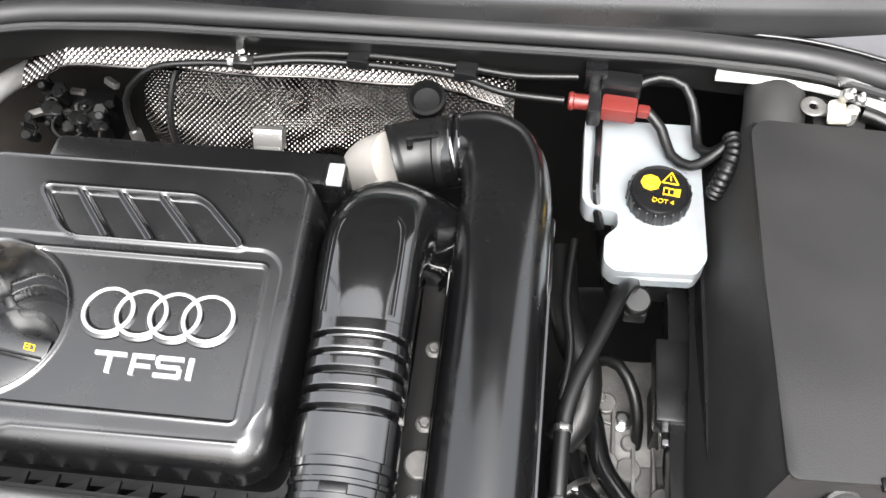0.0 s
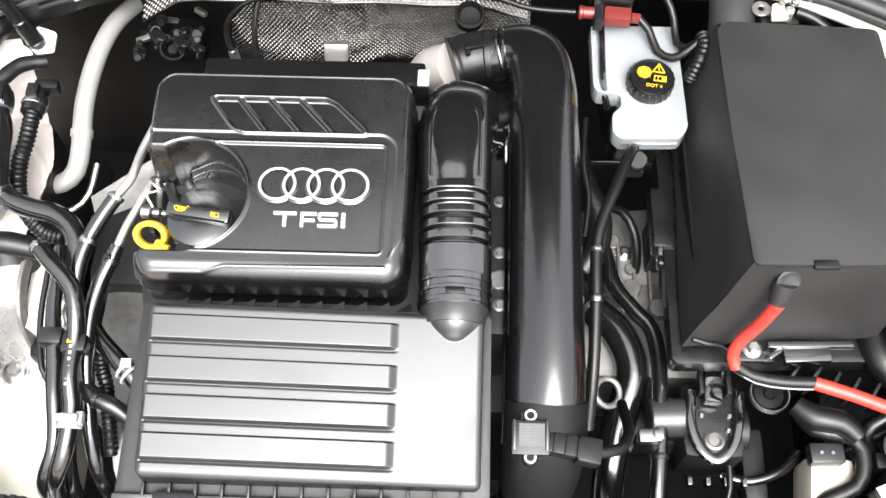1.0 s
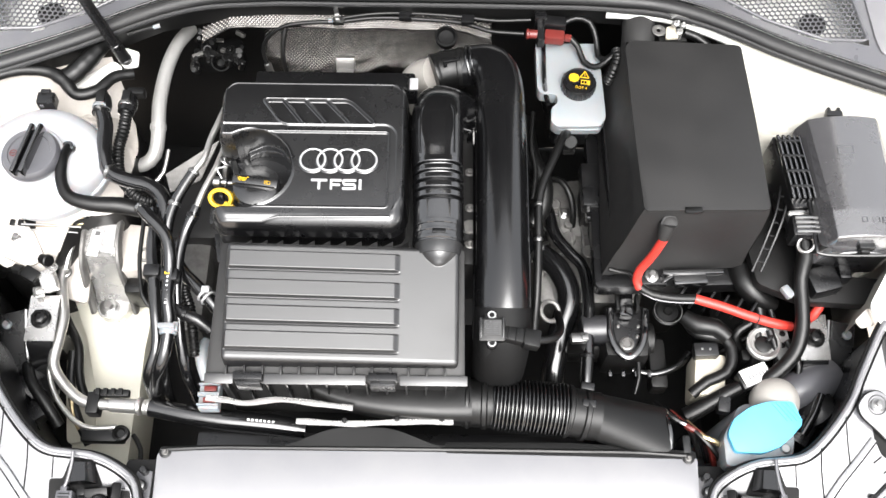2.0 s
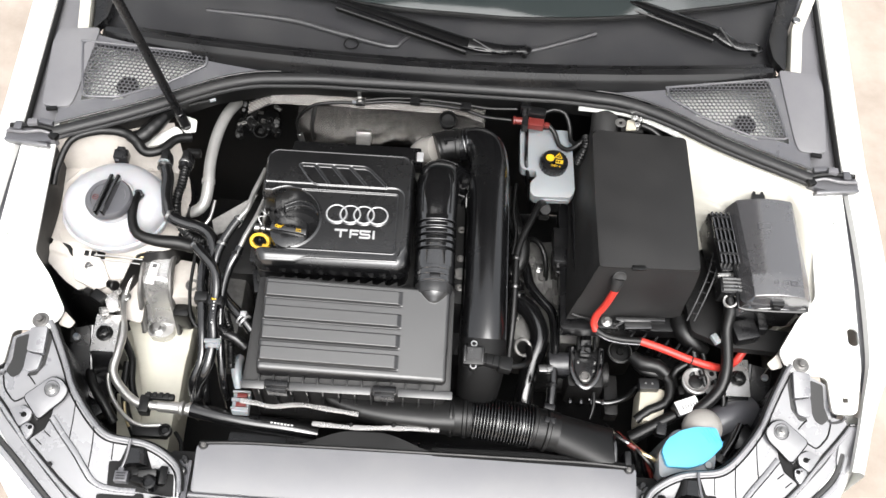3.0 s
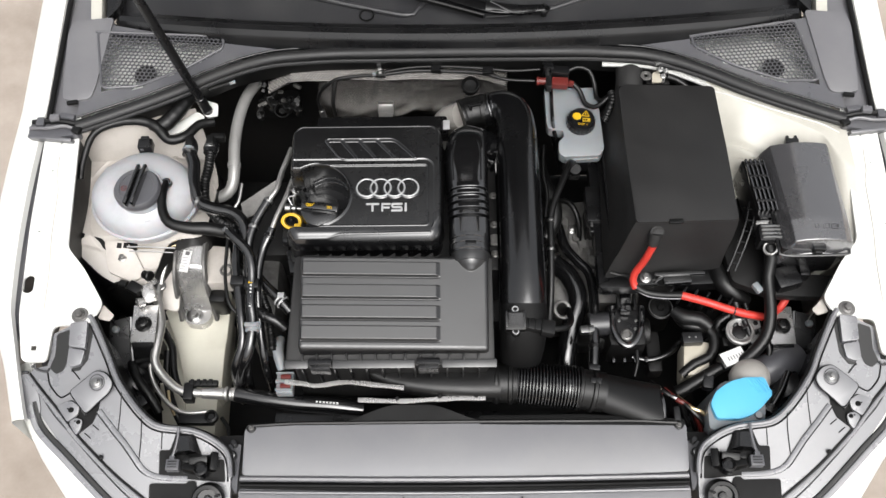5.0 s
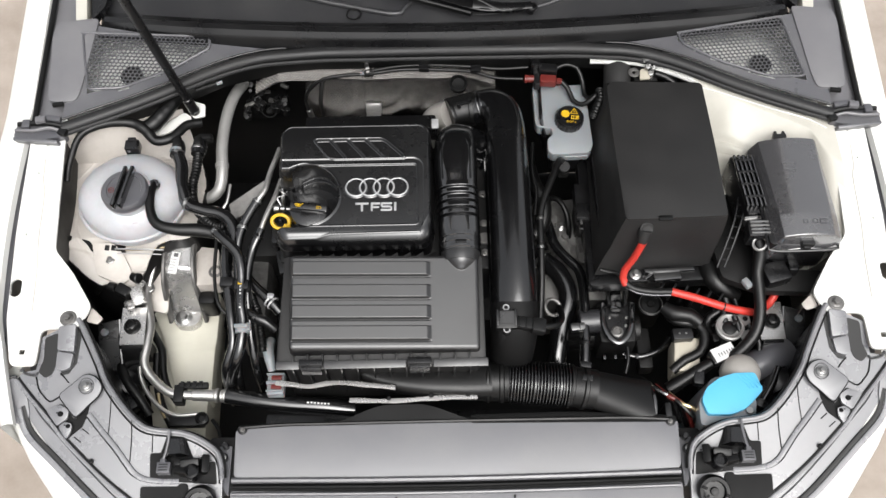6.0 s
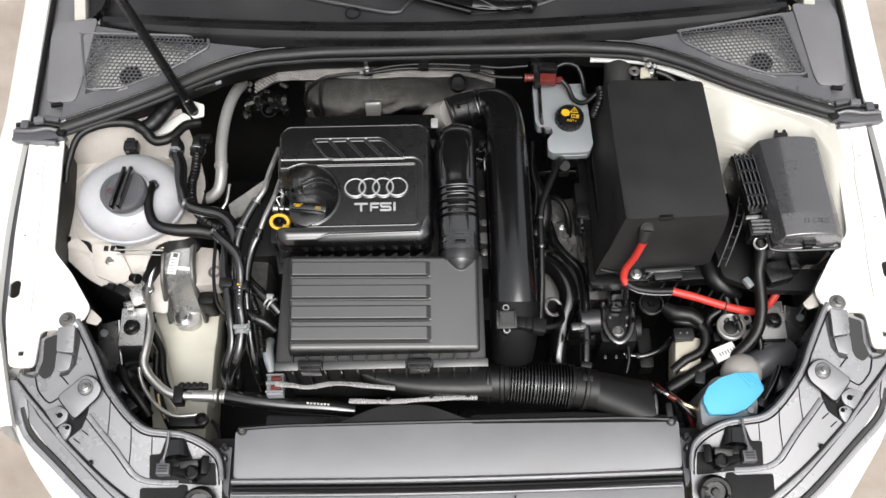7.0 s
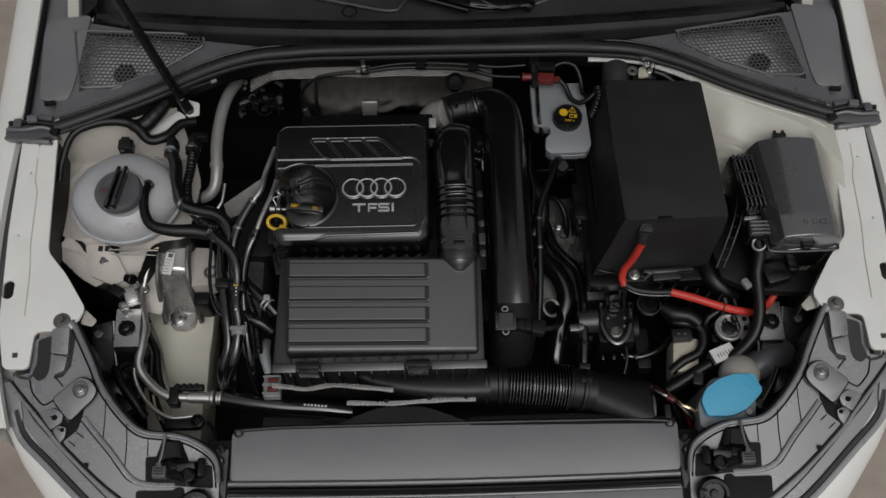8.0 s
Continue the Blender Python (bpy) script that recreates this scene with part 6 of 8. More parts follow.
RIB = lambda s: 1 + 0.10 * math.sin(2 * math.pi * s / 0.0058)
hose("vent_hose", "black rubber vent hose from the coolant tank spout", [(-0.571, 0.258, 0.948), (-0.573, 0.235, 0.955), (-0.571, 0.200, 0.950), (-0.556, 0.172, 0.944), (-0.520, 0.163, 0.938), (-0.480, 0.164, 0.932), (-0.450, 0.162, 0.922)],
     [0.0085, 0.0085, 0.009, 0.010, 0.012, 0.0135, 0.012], RUBBER)
printed = hose("heater_hose", "glossy black heater hose running along the engine", [(-0.446, 0.160, 0.930), (-0.433, 0.147, 0.932), (-0.404, 0.117, 0.925), (-0.395, 0.084, 0.915), (-0.395, 0.059, 0.905), (-0.394, 0.021, 0.900), (-0.390, -0.003, 0.890), (-0.390, -0.021, 0.885), (-0.393, -0.048, 0.875), (-0.403, -0.070, 0.855), (-0.417, -0.076, 0.82), (-0.430, -0.082, 0.76), (-0.441, -0.083, 0.66)],
     0.0098, HOSE, clips=((0, STEEL), (7, SILVER)))
hose("heater_hose", "black heater hose with ribbed sleeve in the holder", [(-0.436, 0.176, 0.900), (-0.432, 0.151, 0.900), (-0.432, 0.107, 0.895), (-0.425, 0.068, 0.890), (-0.420, 0.040, 0.885), (-0.415, 0.007, 0.880), (-0.411, -0.023, 0.870), (-0.412, -0.047, 0.860), (-0.427, -0.074, 0.83), (-0.435, -0.083, 0.78), (-0.439, -0.090, 0.68)],
     [0.008, 0.008, 0.0085, 0.009, 0.0095, 0.009, 0.0085, 0.008, 0.008, 0.008, 0.008], HOSE, clips=((3, SATIN),))
hose_print(printed, [(-0.3945, 0.052, 0.9142), (-0.394, 0.012, 0.9075)], 7)
hose("sensor_lead", "thin black sensor lead beside the hoses", [(-0.458, 0.185, 0.875), (-0.459, 0.158, 0.870), (-0.459, 0.102, 0.860), (-0.449, 0.048, 0.850), (-0.435, 0.031, 0.840)], 0.0035, RUBBER, group="cable sleeves", cat="cable")
hose("heater_hose", "glossy black heater hose beside the vent hose", [(-0.544, 0.350, 0.915), (-0.532, 0.320, 0.917), (-0.528, 0.275, 0.914), (-0.515, 0.240, 0.905), (-0.480, 0.225, 0.902), (-0.447, 0.216, 0.902), (-0.425, 0.195, 0.898), (-0.418, 0.155, 0.89)],
     0.0125, HOSE, clips=((0, STEEL), (3, STEEL)))
hose("corrugated_loom", "black corrugated cable sleeve beside the hoses", [(-0.503, 0.352, 0.915), (-0.505, 0.318, 0.908), (-0.512, 0.285, 0.895), (-0.505, 0.245, 0.885), (-0.470, 0.205, 0.885), (-0.44, 0.196, 0.885)], 0.0095, RUBBER, ds=0.0015, wave=RIB, cat="cable", group="cable sleeves")
hose("wiring_hose", "black hose joined to a bare metal pipe beside the cover", [(-0.374, 0.226, 0.930), (-0.385, 0.207, 0.926), (-0.400, 0.175, 0.918), (-0.408, 0.140, 0.908), (-0.408, 0.100, 0.890), (-0.404, 0.050, 0.872), (-0.404, 0.000, 0.850), (-0.410, -0.045, 0.82), (-0.415, -0.075, 0.76), (-0.42, -0.085, 0.68)],
     0.0088, HOSE, clips=((0, STEEL), (2, STEEL)))
hose("aluminium_pipe", "thin bare aluminium pipe beside the engine cover", [(-0.336, 0.345, 0.935), (-0.343, 0.315, 0.938), (-0.352, 0.285, 0.936), (-0.358, 0.251, 0.935), (-0.368, 0.234, 0.933), (-0.380, 0.217, 0.930)], 0.0052, PIPEALU, group="metal pipes", cat="pipe")
hose("aluminium_pipe", "short bare aluminium pipe behind the dipstick", [(-0.330, 0.275, 0.930), (-0.340, 0.234, 0.930), (-0.355, 0.191, 0.929), (-0.365, 0.158, 0.923)], 0.0046, PIPEALU, group="metal pipes", cat="pipe")
hose("fuel_hose", "black fuel hose dropping beside the filter box", [(-0.362, 0.168, 0.925), (-0.368, 0.152, 0.920), (-0.378, 0.134, 0.910), (-0.386, 0.098, 0.900), (-0.387, 0.051, 0.885), (-0.384, 0.010, 0.865), (-0.380, -0.030, 0.84), (-0.376, -0.065, 0.79), (-0.376, -0.085, 0.66)], [0.0075, 0.0088, 0.0088, 0.0088, 0.0085, 0.0085, 0.0085, 0.0085, 0.0085], HOSE, clips=((1, SATIN),))
hose("coolant_hose", "short black coolant hose with steel spring clamp", [(-0.392, 0.090, 0.875), (-0.381, 0.076, 0.872), (-0.364, 0.060, 0.870), (-0.345, 0.042, 0.868), (-0.326, 0.022, 0.86)], 0.0105, HOSE)
hose("corrugated_loom", "black corrugated sleeve behind the filter box", [(-0.390, 0.090, 0.852), (-0.388, 0.074, 0.850), (-0.381, 0.050, 0.850), (-0.372, 0.029, 0.850), (-0.366, 0.000, 0.845), (-0.362, -0.04, 0.82)], 0.008, RUBBER, ds=0.0015, wave=RIB, cat="cable", group="cable sleeves")
hose("coolant_pipe", "black plastic coolant pipe branch with grey fitting", [(-0.395, 0.024, 0.872), (-0.371, 0.008, 0.870), (-0.353, 0.001, 0.868), (-0.333, -0.010, 0.855)], [0.011, 0.010, 0.009, 0.009], SATIN, cat="pipe", clips=((1, SATIN),))
hose("coolant_pipe", "pale plastic pipe stub beside the filter box", [(-0.352, -0.010, 0.80), (-0.354, -0.030, 0.812), (-0.350, -0.052, 0.812), (-0.346, -0.072, 0.80)], [0.009, 0.011, 0.010, 0.007], MILK, cat="pipe")


def hose_ends():
    """Black quick couplers where the two heater hoses meet the bulkhead, one with a pale band."""
    for x, y, band in ((-0.546, 0.356, True), (-0.504, 0.360, False)):
        root = thing("quick_coupler", "black plastic quick coupler with pale band" if band else "black plastic quick coupler on the heater hose", "coupling", (x, y, 0.9), "hose couplings")
        part("sleeve", sweep([(x, y - 0.012, 0.915), (x + 0.002, y + 0.008, 0.914), (x - 0.001, y + 0.024, 0.910)], [0.0135, 0.0145, 0.012], 18, 0.004), SATIN, root)
        part("band", lathe((x, y - 0.002, 0.914), [(0.0145, 0), (0.0155, 0.001), (0.0155, 0.006), (0.0145, 0.007)], 20, (0.1, 1, -0.05)), MILK if band else STEEL, root)
        part("latch", box((x + 0.001, y + 0.014, 0.928), (0.014, 0.018, 0.008), 0.002), RUBBER, root)
        part("elbow", box((x + (0.012 if not band else -0.002), y + 0.028, 0.915), (0.030 if not band else 0.016, 0.014, 0.018), 0.004), RUBBER, root)


hose_ends()


def hose_holder():
    root = thing("hose_holder", "black plastic hose holder with yellow-green mark", "clip", (-0.42, 0.06, 0.87))
    part("saddle", merge(box((-0.424, 0.068, 0.894), (0.026, 0.020, 0.024), 0.004), box((-0.394, 0.058, 0.902), (0.026, 0.020, 0.020), 0.003)), SATIN, root)
    part("colour_mark", box((-0.396, 0.061, 0.9135), (0.008, 0.010, 0.0025), 0.001), YELLOW, root)
    part("quick_coupler", merge(cyl((-0.390, -0.014, 0.886), 0.0135, 0.016, 18, (0, -1, -0.2)), box((-0.390, -0.022, 0.899), (0.026, 0.008, 0.006), 0.002), box((-0.378, -0.020, 0.890), (0.008, 0.014, 0.010), 0.002)), MILK, root, "pale quick coupler")
    part("spring_clamp", merge(ring((-0.347, 0.044, 0.868), 0.0125, 0.002, 20, 6, (0.7, -0.65, -0.1)), ring((-0.341, 0.038, 0.867), 0.0125, 0.002, 20, 6, (0.7, -0.65, -0.1)), box((-0.343, 0.046, 0.882), (0.012, 0.010, 0.006), 0.001)), SILVER, root)


hose_holder()


def ac_pipe():
    root = thing("air_conditioning_pipe", "thick bare aluminium air-conditioning pipe", "pipe", (-0.48, 0.45, 0.8), "metal pipes")
    part("pipe", sweep([(-0.446, 0.595, 0.83), (-0.460, 0.545, 0.848), (-0.470, 0.485, 0.854), (-0.474, 0.415, 0.850), (-0.471, 0.355, 0.838), (-0.477, 0.326, 0.822), (-0.496, 0.312, 0.812), (-0.530, 0.316, 0.80)], 0.0122, 18), DUSTALU, root)
    part("collar", cyl((-0.4725, 0.376, 0.842), 0.0142, 0.012, 20, (0.05, -1, -0.25)), DUSTALU, root)
    part("thin_pipe", sweep([(-0.462, 0.35, 0.80), (-0.468, 0.31, 0.79), (-0.485, 0.29, 0.785), (-0.51, 0.285, 0.78)], 0.004, 8), ALU, root)
    part("flange", box((-0.532, 0.322, 0.79), (0.028, 0.034, 0.03), 0.005), PRIMER, root)


ac_pipe()


def front_pipes():
    root = thing("coolant_line", "bent aluminium coolant line with black hose to the radiator", "pipe", (-0.58, 0.0, 0.72), "metal pipes")
    part("metal_pipe", sweep([(-0.610, 0.225, 0.768), (-0.616, 0.182, 0.766), (-0.616, 0.106, 0.762), (-0.602, 0.048, 0.762), (-0.603, 0.006, 0.762), (-0.605, -0.034, 0.758), (-0.586, -0.064, 0.752), (-0.554, -0.091, 0.750), (-0.524, -0.098, 0.750), (-0.489, -0.100, 0.750), (-0.455, -0.103, 0.755)], 0.0088, 16, 0.006), PIPEALU, root)
    part("thin_pipe", sweep([(-0.618, -0.005, 0.735), (-0.622, -0.035, 0.728), (-0.612, -0.066, 0.722), (-0.591, -0.096, 0.720), (-0.564, -0.120, 0.720), (-0.539, -0.129, 0.720), (-0.50, -0.127, 0.720)], 0.0044, 10, 0.006), PIPEALU, root)
    part("coupling", merge(cyl((-0.505, -0.099, 0.750), 0.0115, 0.045, 20, (1, -0.07, 0.06)), cyl((-0.460, -0.102, 0.753), 0.0145, 0.007, 20, (1, -0.07, 0.06)), cyl((-0.450, -0.103, 0.753), 0.0125, 0.007, 20, (1, -0.07, 0.06)), cyl((-0.443, -0.103, 0.754), 0.0148, 0.009, 20, (1, -0.07, 0.06))), PIPEALU, root)
    part("rubber_hose", sweep([(-0.438, -0.104, 0.755), (-0.38, -0.115, 0.758), (-0.32, -0.124, 0.758), (-0.25, -0.130, 0.757), (-0.19, -0.137, 0.752)], [0.0150, 0.0160, 0.0165, 0.0165, 0.015], 18), HOSE, root)
    for k in range(7):
        part("print_bar", box((-0.278 + 0.0065 * k, -0.1275 - 0.0006 * k, 0.7740), (0.004, 0.0035, 0.0006), 0, (0, 0, -6)), LABEL, root)
    part("clamp", merge(box((-0.531, -0.098, 0.747), (0.020, 0.036, 0.028), 0.004), box((-0.505, -0.081, 0.752), (0.058, 0.012, 0.012), 0.003), *[box((-0.525 + 0.012 * k, -0.080, 0.760), (0.007, 0.010, 0.006), 0.001) for k in range(4)]), RUBBER, root)
    part("lower_clamp", merge(box((-0.520, -0.140, 0.712), (0.070, 0.022, 0.02), 0.005), lathe((-0.490, -0.138, 0.715), [(0.013, 0), (0.013, 0.012), (0.009, 0.014), (0.006, 0.008)], 16)), RUBBER, root)
    part("drain_hose", sweep([(-0.632, 0.085, 0.70), (-0.612, 0.052, 0.705), (-0.590, 0.015, 0.705), (-0.583, -0.030, 0.70), (-0.572, -0.062, 0.695), (-0.552, -0.088, 0.69)], 0.0075, 14), RUBBER, root)
    part("lower_rod", sweep([(-0.47, -0.140, 0.72), (-0.452, -0.165, 0.73), (-0.446, -0.20, 0.74)], 0.004, 8), RUBBER, root)


front_pipes()


def engine_mount():
    root = thing("engine_mount", "cast aluminium engine mount bracket with white label", "engine mount", (-0.56, 0.14, 0.64))

    def arch(u, v):
        # a saddle: top plate bending down to its front foot
        fall = float(step_up(np.array(v), 0.60, 1.0))
        x = -0.577 + 0.052 * u - 0.006 * fall * (1 - u) - 0.004 * fall
        y = 0.222 - 0.112 * v
        z = 0.812 - 0.018 * v - 0.118 * fall - 0.006 * (2 * u - 1) ** 2
        return x, y, z
    top = sheet(12, 30, arch)
    under = [(x, y, z - 0.010) for x, y, z in top[0]]
    part("arch", merge(top, (under, [tuple(reversed(f)) for f in top[1]])), MOUNT, root)
    for s, x in ((-1, -0.580), (1, -0.522)):
        part("web", sweep([(x, 0.222, 0.800), (x, 0.17, 0.796), (x + s * 0.002, 0.135, 0.775), (x + s * 0.006, 0.112, 0.715), (x + s * 0.008, 0.096, 0.672)], 0.0060, 10, wide=0.8, tall=1.6, power=3), CASTING, root)
    foot = rounded([(-0.592, 0.126), (-0.534, 0.126), (-0.526, 0.094), (-0.545, 0.080), (-0.578, 0.084)], 0.010)
    part("foot", slab(foot, 0.674, 0.055, 0.004), MOUNT, root)
    part("foot_washer", lathe((-0.562, 0.102, 0.674), [(0.0175, 0), (0.0175, 0.002), (0.015, 0.003)], 28), STEEL, root)
    bolt(root, (-0.562, 0.102, 0.676), 0.0145, STEEL)
    side = rounded([(-0.525, 0.215), (-0.478, 0.21), (-0.468, 0.128), (-0.522, 0.126)], 0.008)
    part("engine_arm", slab(side, 0.775, 0.04, 0.005), PRIMER, root)
    part("rubber_core", box((-0.500, 0.112, 0.715), (0.036, 0.030, 0.07), 0.010), RUBBER, root)
    part("arm_hole", ring((-0.480, 0.156, 0.776), 0.011, 0.003, 24, 8), CASTING, root)
    part("label", box((-0.5575, 0.163, 0.8040), (0.018, 0.046, 0.0012), 0, (9, 0, -8)), LABEL, root, "white paper type label")
    for k in range(5):
        part("print_bar", box((-0.558 - 0.001 * k, 0.170 - 0.006 * k, 0.8062 - 0.00096 * k), (0.012 - 0.003 * (k % 2), 0.0009, 0.0006), 0, (9, 0, -8)), INK, root)
    part("code_mark", box((-0.5545, 0.179, 0.8076), (0.009, 0.008, 0.0006), 0, (9, 0, -8)), INK, root)
    part("strut_arm", sweep([(-0.596, 0.20, 0.79), (-0.606, 0.16, 0.78), (-0.613, 0.13, 0.768)], 0.005, 8), ALU, root)
    part("eye", merge(ring((-0.612, 0.125, 0.766), 0.007, 0.0035, 18, 8), cyl((-0.612, 0.125, 0.760), 0.005, 0.006, 12)), STEEL, root)


engine_mount()


def screwed_bracket(root, s, c):
    """A bent plate that runs down to the front, with one large screw."""
    def place(u, v):
        x = c[0] + (-0.025 + 0.048 * u) * (1 if s < 0 else -1) + (0.006 if s < 0 else -0.006) * v
        return x, c[1] + 0.042 - 0.085 * min(v, 0.62) / 0.62 - 0.045 * max(0.0, v - 0.62) / 0.38, 0.776 - 0.09 * max(0.0, v - 0.60) ** 1.2 * 3
    top = sheet(6, 14, lambda u, v: place(u, 0.58 * v))
    leaf = sheet(6, 10, lambda u, v: place(0.08 + 0.84 * u, 0.585 + 0.415 * v))
    part("lower_leaf", merge(leaf, ([(x, y, z - 0.004) for x, y, z in leaf[0]], [tuple(reversed(f)) for f in leaf[1]])), HOSE, root)
    part("plate", merge(top, ([(x, y, z - 0.004) for x, y, z in top[0]], [tuple(reversed(f)) for f in top[1]])), MOUNT, root)
    part("leg", box((c[0], c[1] - 0.01, 0.71), (0.03, 0.03, 0.12), 0.004), DARK, root)
    part("screw", merge(lathe((*c, 0.776), [(0.0165, 0), (0.0165, 0.003), (0.0135, 0.006)], 24), lathe((*c, 0.781), [(0.012, 0), (0.012, 0.010), (0.009, 0.012), (0.007, 0.012), (0.006, 0.006)], 6)), RUBBER, root)


def lamp_bracket(root, s):
    def place(u, v):
        return s * (0.700 - 0.040 * u - 0.004 * v), 0.042 - 0.10 * v + 0.01 * u, 0.778 - 0.035 * v - 0.03 * v * v
    top = sheet(6, 12, place)
    part("plate", merge(top, ([(x, y, z - 0.003) for x, y, z in top[0]], [tuple(reversed(f)) for f in top[1]])), SATIN, root)
    part("fold", sweep([place(1.0, 0.0), place(1.0, 0.5), place(1.0, 1.0)], 0.0035, 8), GLOSS, root)
    part("screw", lathe((s * 0.686, 0.026, 0.773), [(0.0075, 0), (0.0075, 0.005), (0.005, 0.007), (0.001, 0.007)], 16), MILK, root, "pale plastic screw head")


def small_left_fittings():
    root = thing("service_valve", "black-capped aluminium air-conditioning service valve", "valve", (-0.64, 0.11, 0.74))
    part("cap", merge(cyl((-0.628, 0.119, 0.832), 0.0085, 0.016, 18, (0.75, -0.35, 0.35)), cyl((-0.618, 0.114, 0.836), 0.0105, 0.008, 18, (0.75, -0.35, 0.35))), RUBBER, root)
    part("block", merge(box((-0.624, 0.096, 0.794), (0.026, 0.034, 0.030), 0.007, (8, 0, 20)), cyl((-0.612, 0.110, 0.812), 0.0085, 0.026, 16, (-0.3, 0.2, 0.6)), cyl((-0.634, 0.082, 0.785), 0.009, 0.016, 16, (-0.6, -0.3, 0.4))), MOUNT, root)
    part("plug", merge(box((-0.650, 0.101, 0.806), (0.030, 0.022, 0.020), 0.005, (0, 0, -30)), cyl((-0.668, 0.110, 0.802), 0.009, 0.016, 16, (-1, 0.3, 0))), RUBBER, root)
    part("lead", sweep([(-0.674, 0.112, 0.802), (-0.70, 0.118, 0.79), (-0.72, 0.122, 0.76)], 0.006, 10), RUBBER, root)
    post = thing("front_bracket", "grey steel bracket with large black screw beside the coolant line", "bracket", (-0.63, 0.03, 0.66), "screwed front brackets")
    screwed_bracket(post, -1, (-0.632, 0.036))
    stud = thing("lamp_bracket", "black steel lamp bracket with pale screw", "bracket", (-0.68, 0.0, 0.66), "lamp support brackets")
    lamp_bracket(stud, -1)
    loom = thing("tower_loom", "black taped wiring loom round the strut bracket", "cable", (-0.62, 0.40, 0.9), "cable sleeves")
    part("taped_cable", sweep([(-0.762, 0.300, 0.900), (-0.757, 0.335, 0.916), (-0.734, 0.380, 0.944), (-0.689, 0.404, 0.948), (-0.643, 0.414, 0.938), (-0.613, 0.403, 0.930), (-0.590, 0.381, 0.920), (-0.559, 0.389, 0.918), (-0.535, 0.421, 0.914), (-0.508, 0.435, 0.905)],
                              [0.006, 0.0065, 0.007, 0.0085, 0.010, 0.012, 0.010, 0.0095, 0.0095, 0.009], 14, 0.004, wave=lambda s: 1 + 0.025 * math.sin(2 * math.pi * s / 0.024)), RUBBER, loom)
    part("branch", sweep([(-0.632, 0.416, 0.920), (-0.603, 0.414, 0.926), (-0.579, 0.438, 0.932), (-0.559, 0.467, 0.935), (-0.545, 0.495, 0.93)], [0.010, 0.016, 0.016, 0.013, 0.011], 14, 0.004, wave=lambda s: 1 + 0.025 * math.sin(2 * math.pi * s / 0.018)), RUBBER, loom)
    clips = thing("steel_brace", "thin steel rods beside the engine mount", "rod", (-0.62, 0.19, 0.79), "metal pipes")
    for k in range(2):
        part("rod", sweep([(-0.652, 0.178 + 0.008 * k, 0.836), (-0.61, 0.180 + 0.010 * k, 0.832), (-0.575, 0.188 + 0.010 * k, 0.825)], 0.0025, 8), BRASS, clips)
    part("stopper", box((-0.657, 0.180, 0.836), (0.018, 0.014, 0.010), 0.002), SATIN, clips)
    dark = thing("throttle_unit", "metal throttle unit with small fittings behind the engine, darkened for shade", "throttle", (-0.40, 0.50, 0.75))
    random.seed(7)
    # mostly near-black colours carry the shadow behind the engine
    part("body", box((-0.40, 0.585, 0.765), (0.09, 0.05, 0.06), 0.02), GAP, dark)
    for k in range(26):
        x, y = -0.445 + random.random() * 0.10, 0.535 + random.random() * 0.075
        z, r = 0.79 + 0.03 * random.random(), 0.003 + 0.0045 * random.random()
        tilt = (random.random() - 0.5, random.random() - 0.9, 1)
        if k % 4 == 3:
            piece = merge(ring((x, y, z), 2.2 * r, 0.0018, 20, 6, tilt), cyl((x, y, z - 0.004), r, 0.008, 12, tilt))
        elif k % 4 == 2:
            piece = box((x, y, z), (0.006 + 0.02 * random.random(), 0.008, 0.008), 0.0015, (30 * random.random(), 0, 180 * random.random()))
        else:
            piece = merge(cyl((x, y, z - 0.02), r, 0.026, 12, tilt), cyl((x, y, z), r * 1.5, 0.005, 6, tilt))
        part("fitting", piece, (GAP, RUBBER, CASTING, RUBBER)[k % 4], dark)
    part("bracket", slab([(-0.46, 0.30), (-0.40, 0.34), (-0.37, 0.36), (-0.40, 0.29), (-0.45, 0.27)], lambda x, y: 0.80 + 0.3 * (y - 0.3), 0.003), CASTING, dark)
    part("lower_housing", box((-0.40, 0.26, 0.74), (0.10, 0.16, 0.10), 0.02), DARK, dark)
    pulley = thing("belt_cover", "grey-brown ribbed belt cover beside the engine", "engine part", (-0.42, 0.10, 0.6))
    part("cover", box((-0.40, 0.11, 0.70), (0.06, 0.18, 0.14), 0.02), CASTING, pulley)
    part("wheel", ring((-0.455, 0.148, 0.77), 0.022, 0.004, 28, 8, (1, 0, 0.4)), SATIN, pulley)
    part("clip", merge(box((-0.330, 0.165, 0.905), (0.026, 0.045, 0.02), 0.004), box((-0.322, 0.11, 0.895), (0.018, 0.05, 0.012), 0.003, (0, 0, 12))), SATIN, pulley)
    low = thing("side_loom", "black cables in the gap beside the headlight", "cable", (-0.62, -0.05, 0.6), "cable sleeves")
    part("cable", sweep([(-0.60, 0.01, 0.70), (-0.598, -0.04, 0.69), (-0.585, -0.09, 0.68), (-0.56, -0.14, 0.66)], 0.008, 10), RUBBER, low)
    part("cable", sweep([(-0.66, 0.06, 0.70), (-0.665, 0.0, 0.72), (-0.65, -0.05, 0.73), (-0.62, -0.09, 0.72), (-0.60, -0.12, 0.70)], 0.010, 10), RUBBER, low)
    part("orange_wire", sweep([(-0.588, -0.075, 0.70), (-0.583, -0.10, 0.695), (-0.575, -0.12, 0.68)], 0.003, 8), BRASS, low)
